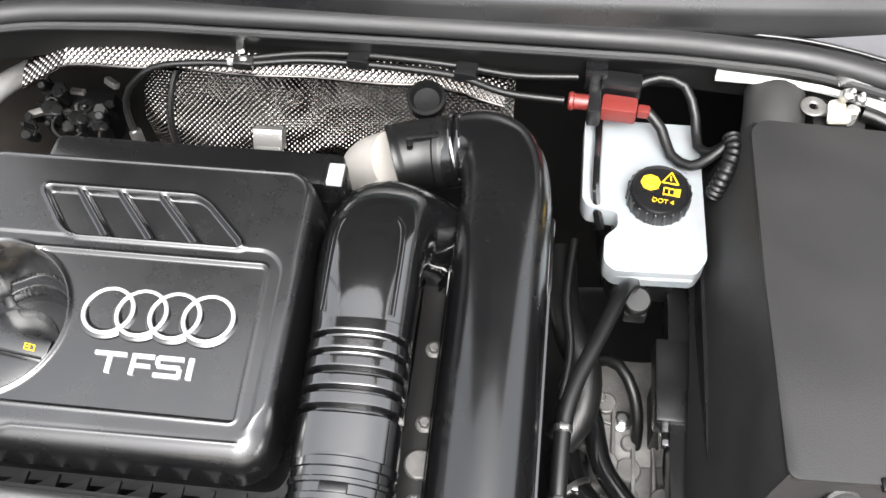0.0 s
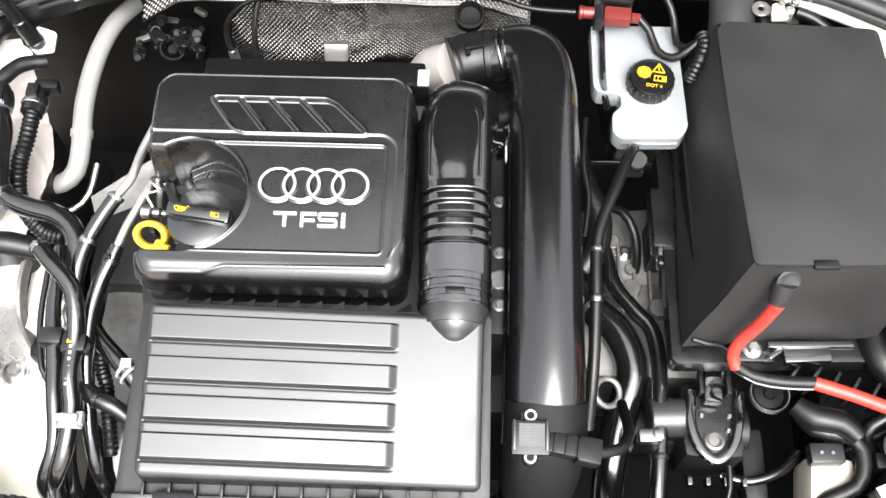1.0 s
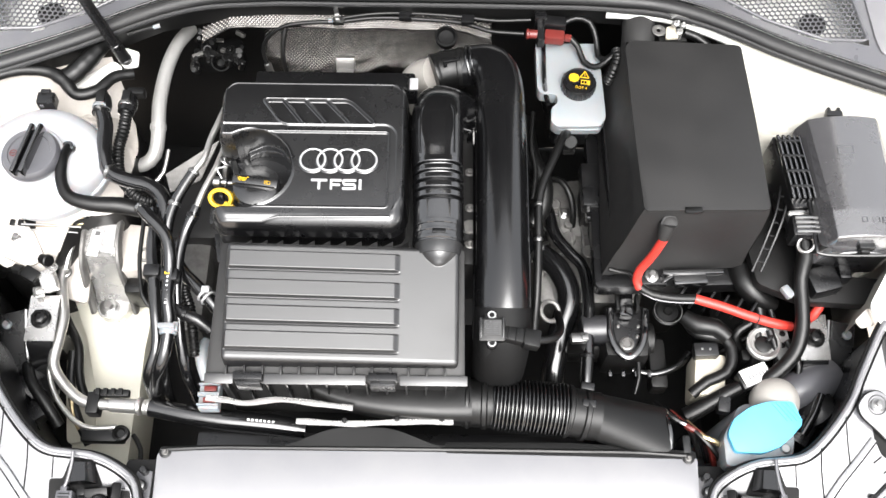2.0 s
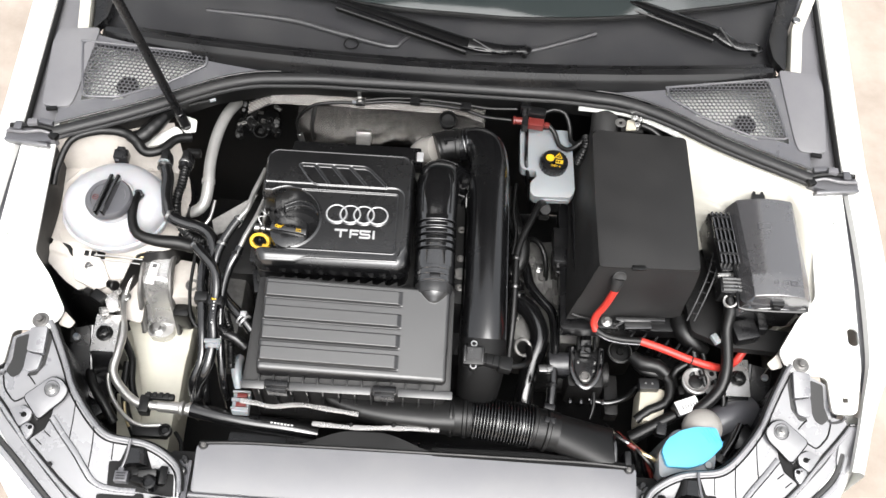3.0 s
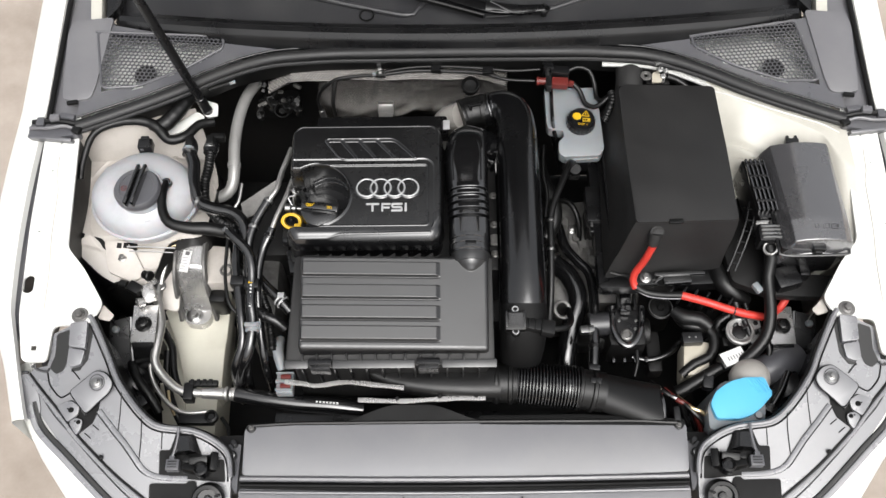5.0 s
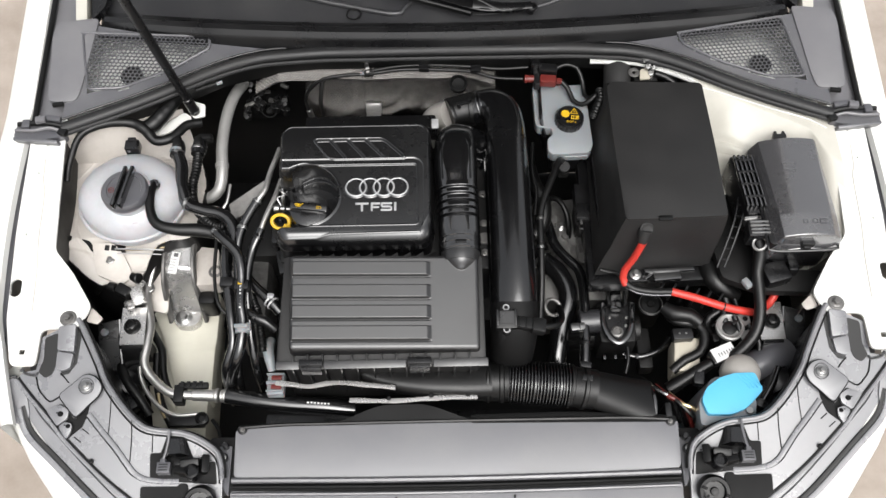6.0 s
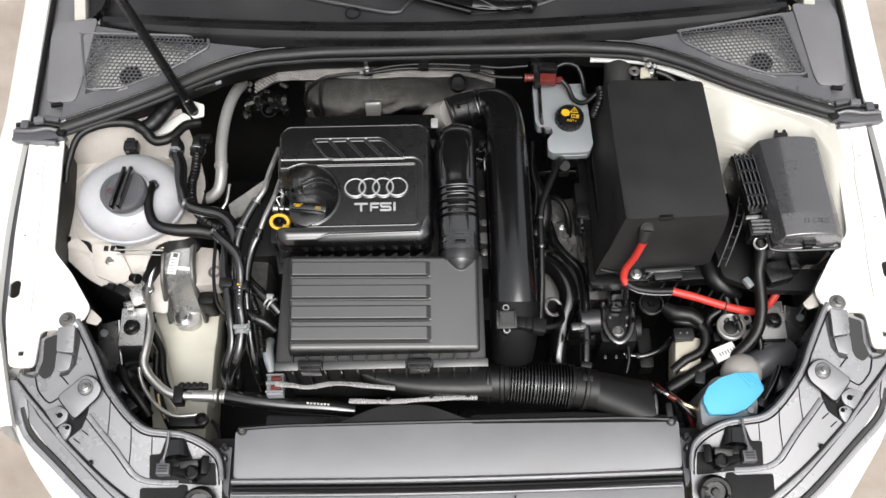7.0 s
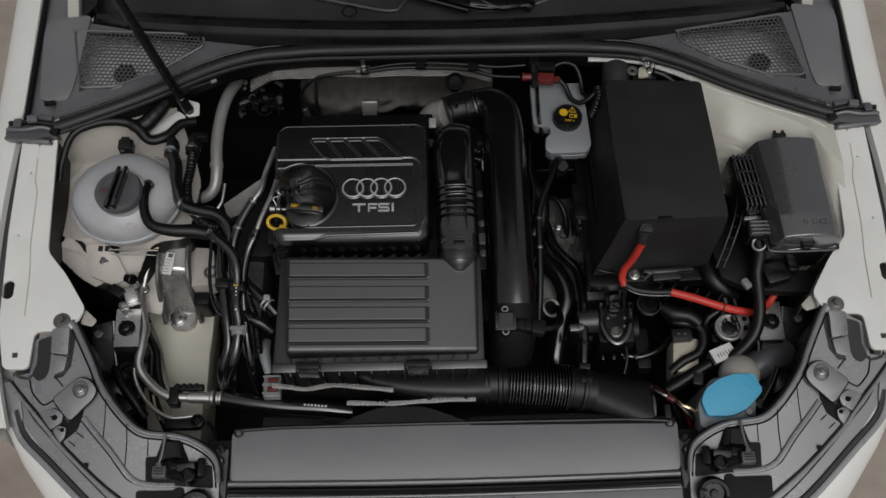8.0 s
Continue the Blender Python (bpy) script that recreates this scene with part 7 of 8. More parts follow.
    part("lamp_back", merge(lathe((-0.655, -0.055, 0.695), [(0.035, 0), (0.04, 0.01), (0.03, 0.03), (0.012, 0.034)], 24, (0.7, 0.5, 0.5)), box((-0.640, -0.095, 0.70), (0.04, 0.04, 0.03), 0.006, (0, 0, 35))), SATIN, low)


small_left_fittings()


# ---- battery side of the bay ----
def battery():
    root = thing("battery", "battery in a dark grey felt sleeve with red cable", "battery", (0.41, 0.29, 0.80))

    def hood_z(x, y):
        return 1.000 - 0.13 * max(0.0, y - 0.135) - 0.10 * max(0.0, 0.328 - x) - 0.05 * max(0.0, x - 0.50) + 0.002 * math.sin(9 * x) * math.sin(13 * y)
    top = rounded([(0.3185, 0.129), (0.5080, 0.135), (0.514, 0.30), (0.5185, 0.474), (0.336, 0.482), (0.324, 0.470), (0.320, 0.30)], 0.010)
    part("sleeve_top", slab(top, hood_z, 0.006, 0.0022), FELT, root, smooth=60)
    a = [(0.319, 0.132), (0.5065, 0.138), (0.5165, 0.471), (0.326, 0.479)]
    b = [(0.286, 0.112), (0.516, 0.130), (0.524, 0.478), (0.294, 0.484)]

    def wall(i):
        p, q, r, t = a[i], a[(i + 1) % 4], b[i], b[(i + 1) % 4]

        def place(u, v):
            x0, y0 = p[0] + (q[0] - p[0]) * u, p[1] + (q[1] - p[1]) * u
            x1, y1 = r[0] + (t[0] - r[0]) * u, r[1] + (t[1] - r[1]) * u
            w = v ** 0.75
            z0 = hood_z(x0, y0) - 0.0016
            return x0 + (x1 - x0) * w + 0.002 * math.sin(u * 7 + v * 5), y0 + (y1 - y0) * w, z0 + (0.812 - z0) * v
        return sheet(20, 10, place)
    for i in range(4):
        part("sleeve_side", wall(i), FELT, root)
    part("flap_slot", box((0.392, 0.1315, 0.9985), (0.026, 0.010, 0.006), 0.002, (0, 0, 2)), RUBBER, root)
    part("grommet", lathe((0.361, 0.126, 0.970), [(0.0125, 0), (0.0135, 0.002), (0.0135, 0.004), (0.011, 0.0055), (0.008, 0.004), (0.002, 0.0045)], 28, (0.1, -0.75, 0.7)), FELT, root)
    part("cable_boot", sweep([(0.360, 0.126, 0.968), (0.358, 0.119, 0.957), (0.356, 0.112, 0.945)], [0.0135, 0.0118, 0.0092], 14), FELT, root)
    part("case", slab(rounded([(0.295, 0.135), (0.505, 0.14), (0.50, 0.44), (0.295, 0.44)], 0.01), 0.86, 0.14, 0.004), SATIN, root)


battery()


def battery_cable():
    root = thing("positive_cable", "bright red battery cable with black taped sections", "cable", (0.35, 0.1, 0.85))
    part("red_section", sweep([(0.357, 0.110, 0.948), (0.350, 0.105, 0.910), (0.344, 0.103, 0.882), (0.336, 0.098, 0.862), (0.334, 0.090, 0.842), (0.340, 0.080, 0.832)], 0.0072, 14), RED, root)
    part("taped_section", sweep([(0.338, 0.083, 0.834), (0.358, 0.073, 0.826), (0.392, 0.068, 0.823), (0.432, 0.068, 0.821)], 0.0075, 14), RUBBER, root)
    part("bare_wire", sweep([(0.338, 0.076, 0.832), (0.362, 0.064, 0.826), (0.395, 0.060, 0.823), (0.428, 0.060, 0.822)], 0.0016, 8), GREY, root)
    part("red_section", sweep([(0.430, 0.068, 0.821), (0.475, 0.057, 0.815), (0.525, 0.043, 0.806), (0.560, 0.036, 0.799), (0.590, 0.033, 0.793)], 0.0078, 14), RED, root)
    part("tie", cyl((0.531, 0.041, 0.805), 0.0084, 0.004, 14, (1, -0.25, -0.1)), SATIN, root)
    part("red_section", sweep([(0.618, 0.050, 0.766), (0.629, 0.053, 0.795), (0.644, 0.075, 0.803), (0.660, 0.099, 0.800), (0.668, 0.125, 0.785)], 0.0075, 14), RED, root)


battery_cable()


def battery_tray():
    root = thing("battery_tray", "black plastic battery tray with steel hold-down screw", "tray", (0.41, 0.12, 0.7))
    part("tray", slab(rounded([(0.275, 0.095), (0.53, 0.105), (0.53, 0.45), (0.275, 0.45)], 0.01), 0.80, 0.03, 0.004), SATIN, root)
    part("post", box((0.41, 0.28, 0.60), (0.16, 0.22, 0.40), 0.02), DARK, root)
    bolt(root, (0.364, 0.108, 0.820), 0.0118, STEEL)
    part("ledge", box((0.364, 0.108, 0.812), (0.05, 0.03, 0.014), 0.004), SATIN, root)
    part("clamp_rail", merge(box((0.43, 0.112, 0.826), (0.10, 0.008, 0.010), 0.002, (0, 0, 2)), box((0.425, 0.100, 0.822), (0.055, 0.018, 0.014), 0.003, (0, 0, 4)), box((0.393, 0.104, 0.823), (0.03, 0.006, 0.008), 0.002, (0, 0, 35))), GLOSS, root)
    part("lever", sweep([(0.292, 0.112, 0.835), (0.310, 0.108, 0.832), (0.325, 0.108, 0.828), (0.34, 0.098, 0.822)], 0.0035, 8), RUBBER, root)
    for k in range(6):
        part("fin", box((0.415 + 0.022 * k, 0.085 - 0.006 * k, 0.797), (0.004, 0.035, 0.02), 0.001, (0, 0, -35)), SATIN, root)
    for d in (0.0, 0.014):
        part("lattice_rail", sweep([(0.512 + d, 0.095, 0.868), (0.532 + d, 0.135, 0.882), (0.552 + d, 0.182, 0.90), (0.566 + d, 0.23, 0.905)], 0.0022, 6), SATIN, root)
    for k in range(6):
        part("lattice_rung", box((0.527 + 0.0085 * k, 0.110 + 0.0205 * k, 0.873 + 0.006 * k), (0.016, 0.003, 0.003), 0.0008, (0, 0, -12)), SATIN, root)
    # added dark panel that fills the black area between battery and fuse box
    part("side_shelf", slab(rounded([(0.505, 0.30), (0.605, 0.32), (0.605, 0.11), (0.735, 0.10), (0.70, 0.055), (0.60, 0.06), (0.53, 0.09)], 0.01), 0.835, 0.02, 0.003), DARK, root)


battery_tray()


def fuse_box():
    root = thing("fuse_box", "glossy black fuse box with clipped lid and pale symbols", "fuse box", (0.66, 0.22, 0.85))
    shell = field(0.586, 0.741, 0.102, 0.343, 0.0010, lambda X, Y: np.where(
        rect_dist(X - 0.06 * (0.22 - Y), Y, 0.6645, 0.2225, 0.0720, 0.1165, 0.014) > 0.002, np.nan,
        0.962 - 0.035 * step_up(rect_dist(X - 0.06 * (0.22 - Y), Y, 0.6645, 0.2225, 0.0720, 0.1165, 0.014), -0.010, 0.001) - 1.9 * np.maximum(0, 0.616 + 0.06 * (0.22 - Y) - X) - 3.0 * (X - 0.672) ** 2 - 0.5 * np.maximum(0, X - 0.716) - 0.12 * np.maximum(0, 0.16 - Y)))
    part("lid", shell, FUSE, root, smooth=80)
    part("body", slab(rounded([(0.602, 0.112), (0.724, 0.112), (0.726, 0.334), (0.602, 0.334)], 0.012), 0.925, 0.09, 0.003), SATIN, root)
    rim = [(0.598, 0.20, 0.926), (0.598, 0.115, 0.922), (0.606, 0.102, 0.920), (0.66, 0.100, 0.920), (0.722, 0.103, 0.920), (0.730, 0.112, 0.922), (0.733, 0.16, 0.926)]
    part("front_rim", sweep(rim, 0.003, 8, 0.006), SATIN, root)
    part("lid_catch", merge(box((0.668, 0.107, 0.935), (0.024, 0.010, 0.014), 0.002), box((0.668, 0.103, 0.928), (0.014, 0.008, 0.010), 0.002)), SATIN, root)
    part("rear_catch", merge(box((0.655, 0.342, 0.945), (0.026, 0.010, 0.014), 0.002), box((0.648, 0.350, 0.944), (0.006, 0.010, 0.012), 0.002), box((0.664, 0.350, 0.944), (0.006, 0.010, 0.012), 0.002)), SATIN, root)
    for x, w in ((0.663, 0.007), (0.681, 0.010), (0.698, 0.013)):
        part("symbol_bar", merge(box((x, 0.146, 0.9600), (w, 0.0012, 0.0006), 0), box((x, 0.1375, 0.9598), (w, 0.0012, 0.0006), 0), box((x - w / 2, 0.1418, 0.9603), (0.0012, 0.009, 0.0006), 0), box((x + w / 2, 0.1418, 0.9603), (0.0012, 0.009, 0.0006), 0)), GREY, root)
    mark = merge(box((0.655, 0.272, 0.9624), (0.026, 0.001, 0.0005), 0), box((0.655, 0.258, 0.9624), (0.022, 0.001, 0.0005), 0), *[box((0.655 + d, 0.265, 0.9624), (0.001, 0.014, 0.0005), 0) for d in (-0.012, 0.012)])
    part("moulded_mark", mark, GREY, root)
    rack = part("relay_rack", slab(rounded([(0.556, 0.312), (0.600, 0.316), (0.606, 0.184), (0.572, 0.182)], 0.006), 0.924, 0.07, 0.003), SATIN, root)
    for k in range(5):
        x = 0.563 + 0.0085 * k
        part("rack_rib", box((x + 0.004, 0.25, 0.930), (0.0048, 0.118, 0.014), 0.0015, (0, 0, 4.5)), GLOSS, rack)
        part("rib_edge", box((x + 0.0032, 0.25, 0.9375), (0.0012, 0.112, 0.002), 0.0004, (0, 0, 4.5), 1), GREY, rack)
    for y in (0.296, 0.268, 0.240, 0.212):
        part("rack_bar", box((0.582 + 0.12 * (0.25 - y), y, 0.938), (0.036, 0.004, 0.004), 0.001), SATIN, rack)
    part("rack_foot", merge(box((0.589, 0.165, 0.908), (0.046, 0.034, 0.012), 0.003, (0, 0, 4)), *[box((0.589, 0.153 + 0.0085 * k, 0.915), (0.044, 0.0045, 0.004), 0.001, (0, 0, 4)) for k in range(4)]), STEEL, rack)
    plug = part("harness_plug", box((0.588, 0.150, 0.905), (0.044, 0.038, 0.04), 0.006), SATIN, root)
    for k in range(4):
        part("plug_rib", box((0.589, 0.162 - 0.008 * k, 0.926), (0.036, 0.004, 0.004), 0.001), STEEL, plug)
    part("plug_collar", ring((0.590, 0.126, 0.905), 0.013, 0.003, 24, 8, (0, -0.6, 0.6)), STEEL, plug)


FUSE = mat("gloss_fuse_lid", (0.052, 0.0512, 0.054), 0.2, spec=0.8, coat=1.0, ior=2.0, bump=0.04, grain=1200, dust=(0.03, 0.029, 0.03), dirt=0.3)
fuse_box()


def main_harness():
    root = thing("main_harness", "thick black taped wiring harness from the fuse box", "cable", (0.58, 0.05, 0.78), "cable sleeves")
    part("trunk", sweep([(0.590, 0.140, 0.90), (0.597, 0.118, 0.878), (0.592, 0.09, 0.858), (0.594, 0.055, 0.842), (0.594, 0.018, 0.826), (0.585, -0.015, 0.808), (0.562, -0.040, 0.79), (0.53, -0.06, 0.77)], [0.012, 0.0135, 0.0115, 0.0115, 0.012, 0.012, 0.012, 0.011], 14), RUBBER, root)
    random.seed(11)
    for k in range(7):
        a = Vector((0.53 + 0.05 * random.random(), 0.13 - 0.02 * k, 0.775 + 0.015 * random.random()))
        part("branch", sweep([a, a + Vector((0.02 * random.random(), -0.03, -0.01)), a + Vector((-0.03 + 0.06 * random.random(), -0.06, -0.03)), a + Vector((-0.05 + 0.06 * random.random(), -0.09, -0.08))], 0.005 + 0.004 * random.random(), 10), RUBBER, root)
    part("thick_branch", sweep([(0.515, 0.135, 0.80), (0.522, 0.105, 0.80), (0.545, 0.085, 0.79), (0.572, 0.075, 0.78)], [0.018, 0.020, 0.018, 0.012], 14), RUBBER, root)
    part("pale_plug", box((0.573, 0.072, 0.842), (0.014, 0.022, 0.012), 0.004, (0, 0, 30)), MILK, root)
    part("shield_box", merge(box((0.63, 0.09, 0.835), (0.05, 0.045, 0.05), 0.008, (0, 0, 15)), box((0.665, 0.105, 0.84), (0.02, 0.03, 0.04), 0.005)), SATIN, root)


main_harness()


def brake_reservoir():
    root = thing("brake_fluid_reservoir", "milky white brake fluid reservoir with black cap", "reservoir", (0.245, 0.44, 0.80))
    plan = rounded([(0.186, 0.522), (0.296, 0.522), (0.299, 0.400), (0.300, 0.368), (0.291, 0.355), (0.218, 0.353), (0.208, 0.361), (0.208, 0.384), (0.220, 0.396), (0.219, 0.412), (0.191, 0.416), (0.186, 0.426)], 0.005)
    part("bottle", slab(plan, lambda x, y: 0.880 - 0.35 * max(0.0, 0.372 - y) - 0.010 * max(0, 0.40 - y) * 4, 0.024, 0.005), MILK, root, smooth=60)
    part("lower_chamber", slab(rounded([(0.20, 0.51), (0.285, 0.51), (0.285, 0.385), (0.22, 0.385)], 0.01), 0.858, 0.09, 0.005), SATIN, root)
    part("weld_line", sweep([(0.220, 0.3545, 0.861), (0.255, 0.3535, 0.861), (0.289, 0.355, 0.861)], 0.0018, 8), MILK, root)
    cap = part("cap", lathe((0.2555, 0.4275, 0.878), [(0.0275, 0), (0.0285, 0.004), (0.0285, 0.019), (0.0265, 0.022), (0.0245, 0.0215), (0.0240, 0.0205), (0.002, 0.0205)], 44), SATIN, root, "black screw cap with yellow symbols")
    for k in range(22):
        a = 2 * math.pi * k / 22
        part("knurl", box((0.2555 + 0.0285 * math.cos(a), 0.4275 + 0.0285 * math.sin(a), 0.889), (0.0022, 0.0035, 0.016), 0.0008, (0, 0, math.degrees(a)), 1), SATIN, cap)
    z = 0.8992
    tilt = math.radians(-8)
    def at(dx, dy):
        return 0.2555 + dx * math.cos(tilt) - dy * math.sin(tilt), 0.4275 + dx * math.sin(tilt) + dy * math.cos(tilt)
    x, y = at(-0.0095, 0.0055)
    part("disc_mark", merge(lathe((x, y, z - 0.0006), [(0.0092, 0), (0.0092, 0.0008)], 8), ring((x, y, z + 0.0002), 0.0052, 0.0004, 18, 4)), YELLOW, cap)
    x, y = at(0.0080, 0.0135)
    tri = [at(0.0080 + dx, 0.0135 + dy) for dx, dy in ((-0.0075, -0.0055), (0.0075, -0.0055), (0, 0.0075))]
    tri3 = [(*p, z) for p in tri]
    part("triangle_mark", merge(*[sweep([tri3[i], tuple((Vector(tri3[i]) + Vector(tri3[(i + 1) % 3])) / 2), tri3[(i + 1) % 3]], 0.0008, 6, 0.004) for i in range(3)], box((x, y + 0.0002, z), (0.0012, 0.0055, 0.0008), 0)), YELLOW, cap)
    bx, by = at(0.0105, -0.0015)
    part("book_mark", merge(*[box((bx + d, by, z), (0.0012, 0.0075, 0.0008), 0, (0, 0, -8)) for d in (-0.0072, -0.0025, 0.0025, 0.0072)], *[box((bx, by + d, z), (0.0145, 0.0012, 0.0008), 0, (0, 0, -8)) for d in (-0.0036, 0.0036)], box((bx + 0.0048, by, z), (0.004, 0.005, 0.0008), 0, (0, 0, -8))), YELLOW, cap)
    text = bpy.data.curves.new("cap_text", "FONT")
    text.body, text.size, text.align_x, text.extrude = "DOT 4", 0.0068, "CENTER", 0.0003
    ob = bpy.data.objects.new("cap_text", text)
    scene.collection.objects.link(ob)
    bpy.context.view_layer.update()
    me = bpy.data.meshes.new_from_object(ob)
    bpy.data.objects.remove(ob)
    m = Matrix.Translation((*at(0.004, -0.0155), z)) @ pose(0, 0, 0, 0, 0, -8)
    part("cap_text", ([tuple(m @ v.co) for v in me.vertices], [tuple(p.vertices) for p in me.polygons]), YELLOW, cap)
    part("filler_neck", cyl((0.2555, 0.4275, 0.868), 0.026, 0.014, 32), MILK, root)
    part("level_plug", merge(cyl((0.243, 0.346, 0.826), 0.0125, 0.02, 18, (0, -0.3, 1)), box((0.243, 0.340, 0.82), (0.022, 0.014, 0.016), 0.004)), RUBBER, root)
    part("strap", sweep([(0.199, 0.525, 0.885), (0.199, 0.50, 0.8845), (0.198, 0.45, 0.884), (0.199, 0.424, 0.880), (0.206, 0.405, 0.86)], 0.0045, 8), GLOSS, root)
    root.location += Vector((-0.005, 0.0, 0.014))


brake_reservoir()


def right_fittings():
    hose("clutch_hose", "thin black rubber hose from the brake reservoir to the gearbox", [(0.232, 0.350, 0.868), (0.220, 0.322, 0.905), (0.200, 0.270, 0.918), (0.180, 0.220, 0.918), (0.173, 0.185, 0.912), (0.172, 0.13, 0.90), (0.170, 0.06, 0.875), (0.166, 0.0, 0.84)], 0.0068, RUBBER, clips=((4, STEEL), (5, STEEL)))
    hose("coolant_hose", "bent glossy black coolant hose above the gearbox", [(0.205, 0.31, 0.72), (0.212, 0.270, 0.735), (0.222, 0.225, 0.735), (0.246, 0.190, 0.735), (0.266, 0.165, 0.735), (0.273, 0.12, 0.735), (0.270, 0.06, 0.735), (0.266, 0.0, 0.73), (0.262, -0.05, 0.72), (0.262, -0.095, 0.70), (0.262, -0.14, 0.66)], 0.0105, HOSE, clips=((7, SATIN),))
    hose("coolant_hose", "wide black coolant hose beside the charge pipe", [(0.190, 0.24, 0.70), (0.196, 0.20, 0.715), (0.226, 0.165, 0.72), (0.243, 0.115, 0.715), (0.228, 0.06, 0.70), (0.215, 0.0, 0.68), (0.210, -0.06, 0.65)], 0.021, HOSE, clips=((1, STEEL),))
    hose("heater_hose", "thick black rubber heater hose behind the charge pipe", [(0.168, 0.43, 0.79), (0.172, 0.385, 0.79), (0.183, 0.335, 0.79), (0.198, 0.300, 0.785), (0.196, 0.262, 0.775), (0.178, 0.235, 0.76)], 0.0165, RUBBER)
    hose("wiring_hose", "black cable along the charge pipe", [(0.180, 0.42, 0.83), (0.176, 0.36, 0.82), (0.182, 0.31, 0.81), (0.176, 0.26, 0.80)], 0.004, RUBBER, group="cable sleeves", cat="cable")
    hose("gear_cable", "black cable dropping to the gearbox", [(0.281, 0.245, 0.775), (0.279, 0.215, 0.765), (0.288, 0.18, 0.75), (0.305, 0.15, 0.735), (0.325, 0.13, 0.72)], 0.0055, HOSE, group="cable sleeves", cat="cable")
    hose("coolant_hose", "black hose under the gear lever", [(0.345, -0.012, 0.70), (0.38, -0.018, 0.70), (0.42, -0.005, 0.70), (0.445, 0.02, 0.70)], 0.0062, HOSE)
    ring_hose = thing("small_hose_loop", "small dull metal pipe loop beside the charge pipe", "hose", (0.20, 0.08, 0.74), "engine bay hoses")
    part("loop", ring((0.205, 0.075, 0.745), 0.017, 0.004, 28, 8, (0.4, -0.2, 1)), CASTING, ring_hose)
    m = thing("control_module", "flat black control module above the gearbox", "module", (0.28, 0.29, 0.75))
    part("case", box((0.279, 0.290, 0.79), (0.034, 0.085, 0.03), 0.004), SATIN, m)
    part("plug", box((0.281, 0.240, 0.782), (0.024, 0.022, 0.02), 0.003), GLOSS, m)
    part("stay", box((0.279, 0.29, 0.74), (0.02, 0.06, 0.08), 0.004), DARK, m)
    g = thing("gear_lever", "black gear selector lever with round end", "lever", (0.335, 0.06, 0.70))
    shoe = [(0.307, 0.080, 0.745), (0.304, 0.040, 0.745), (0.313, 0.010, 0.744), (0.331, -0.004, 0.743), (0.350, 0.010, 0.744), (0.361, 0.040, 0.745), (0.366, 0.080, 0.745)]
    part("horseshoe", sweep(shoe, 0.0055, 12, 0.005, wide=1.2, tall=1.0, power=3), GLOSS, g)
    part("plate", slab(rounded([(0.310, 0.082), (0.362, 0.082), (0.357, 0.040), (0.348, 0.014), (0.331, 0.002), (0.315, 0.014), (0.308, 0.040)], 0.008), 0.742, 0.012, 0.002), SATIN, g)
    part("pivot", lathe((0.330, 0.018, 0.742), [(0.012, 0), (0.012, 0.006), (0.009, 0.008), (0.006, 0.004), (0.001, 0.004)], 24), CASTING, g)
    part("stem", box((0.333, 0.098, 0.752), (0.022, 0.075, 0.018), 0.005, (-4, 0, -5)), GLOSS, g)
    for dx in (-0.016, 0.017):
        part("ear", box((0.334 + dx, 0.088, 0.752), (0.006, 0.030, 0.016), 0.002), RUBBER, g)
    for x, y in ((0.352, 0.050), (0.349, 0.032), (0.318, 0.050)):
        part("stud", cyl((x, y, 0.741), 0.0032, 0.005, 12), STEEL, g)
    part("weight", cyl((0.258, 0.050, 0.725), 0.024, 0.045, 28, (1, 0.05, 0)), COWL, g)
    part("weight_foot", box((0.285, 0.052, 0.715), (0.05, 0.05, 0.03), 0.008), SATIN, g)
    disc = part("disc", lathe((0.407, 0.083, 0.728), [(0.025, 0), (0.026, 0.006), (0.022, 0.009), (0.018, 0.004), (0.008, 0.005), (0.006, 0.009), (0.001, 0.009)], 32), RUBBER, g, "black pivot disc")
    part("rim", ring((0.407, 0.083, 0.7365), 0.0235, 0.0010, 32, 6), STEEL, disc)
    part("shaft", box((0.395, 0.01, 0.66), (0.03, 0.09, 0.04), 0.008), DARK, g)
    part("post", box((0.335, 0.05, 0.68), (0.08, 0.10, 0.10), 0.02), DARK, g)
    for k in range(4):
        part("rail", box((0.305 + 0.022 * k, -0.022, 0.705), (0.006, 0.012, 0.02), 0.002), GLOSS, g)
    part("rod", sweep([(0.352, -0.005, 0.72), (0.352, -0.03, 0.715), (0.345, -0.055, 0.705)], 0.004, 10), RUBBER, g)
    q = thing("hose_clamp", "bright steel band clamp on the coolant hose", "clamp", (0.243, 0.006, 0.78))
    part("band", box((0.243, 0.007, 0.795), (0.026, 0.016, 0.014), 0.003, (0, 0, 4)), STEEL, q)
    part("screw_box", box((0.252, 0.007, 0.803), (0.010, 0.012, 0.006), 0.001, (0, 0, 4)), STEEL, q)
    part("holder", box((0.243, 0.007, 0.765), (0.03, 0.012, 0.05), 0.004), RUBBER, q)
    k = thing("wiring_block", "cream plug block with black wiring", "connector", (0.46, -0.02, 0.70))
    part("block", box((0.462, -0.034, 0.715), (0.052, 0.075, 0.07), 0.008, (0, 0, -8)), CREAM, k)
    part("socket", box((0.455, 0.002, 0.758), (0.040, 0.024, 0.02), 0.003, (0, 0, 2)), SATIN, k)
    for d in (-0.007, 0.006):
        part("pin", cyl((0.455 + d, 0.002, 0.768), 0.0022, 0.0015, 10), STEEL, k)
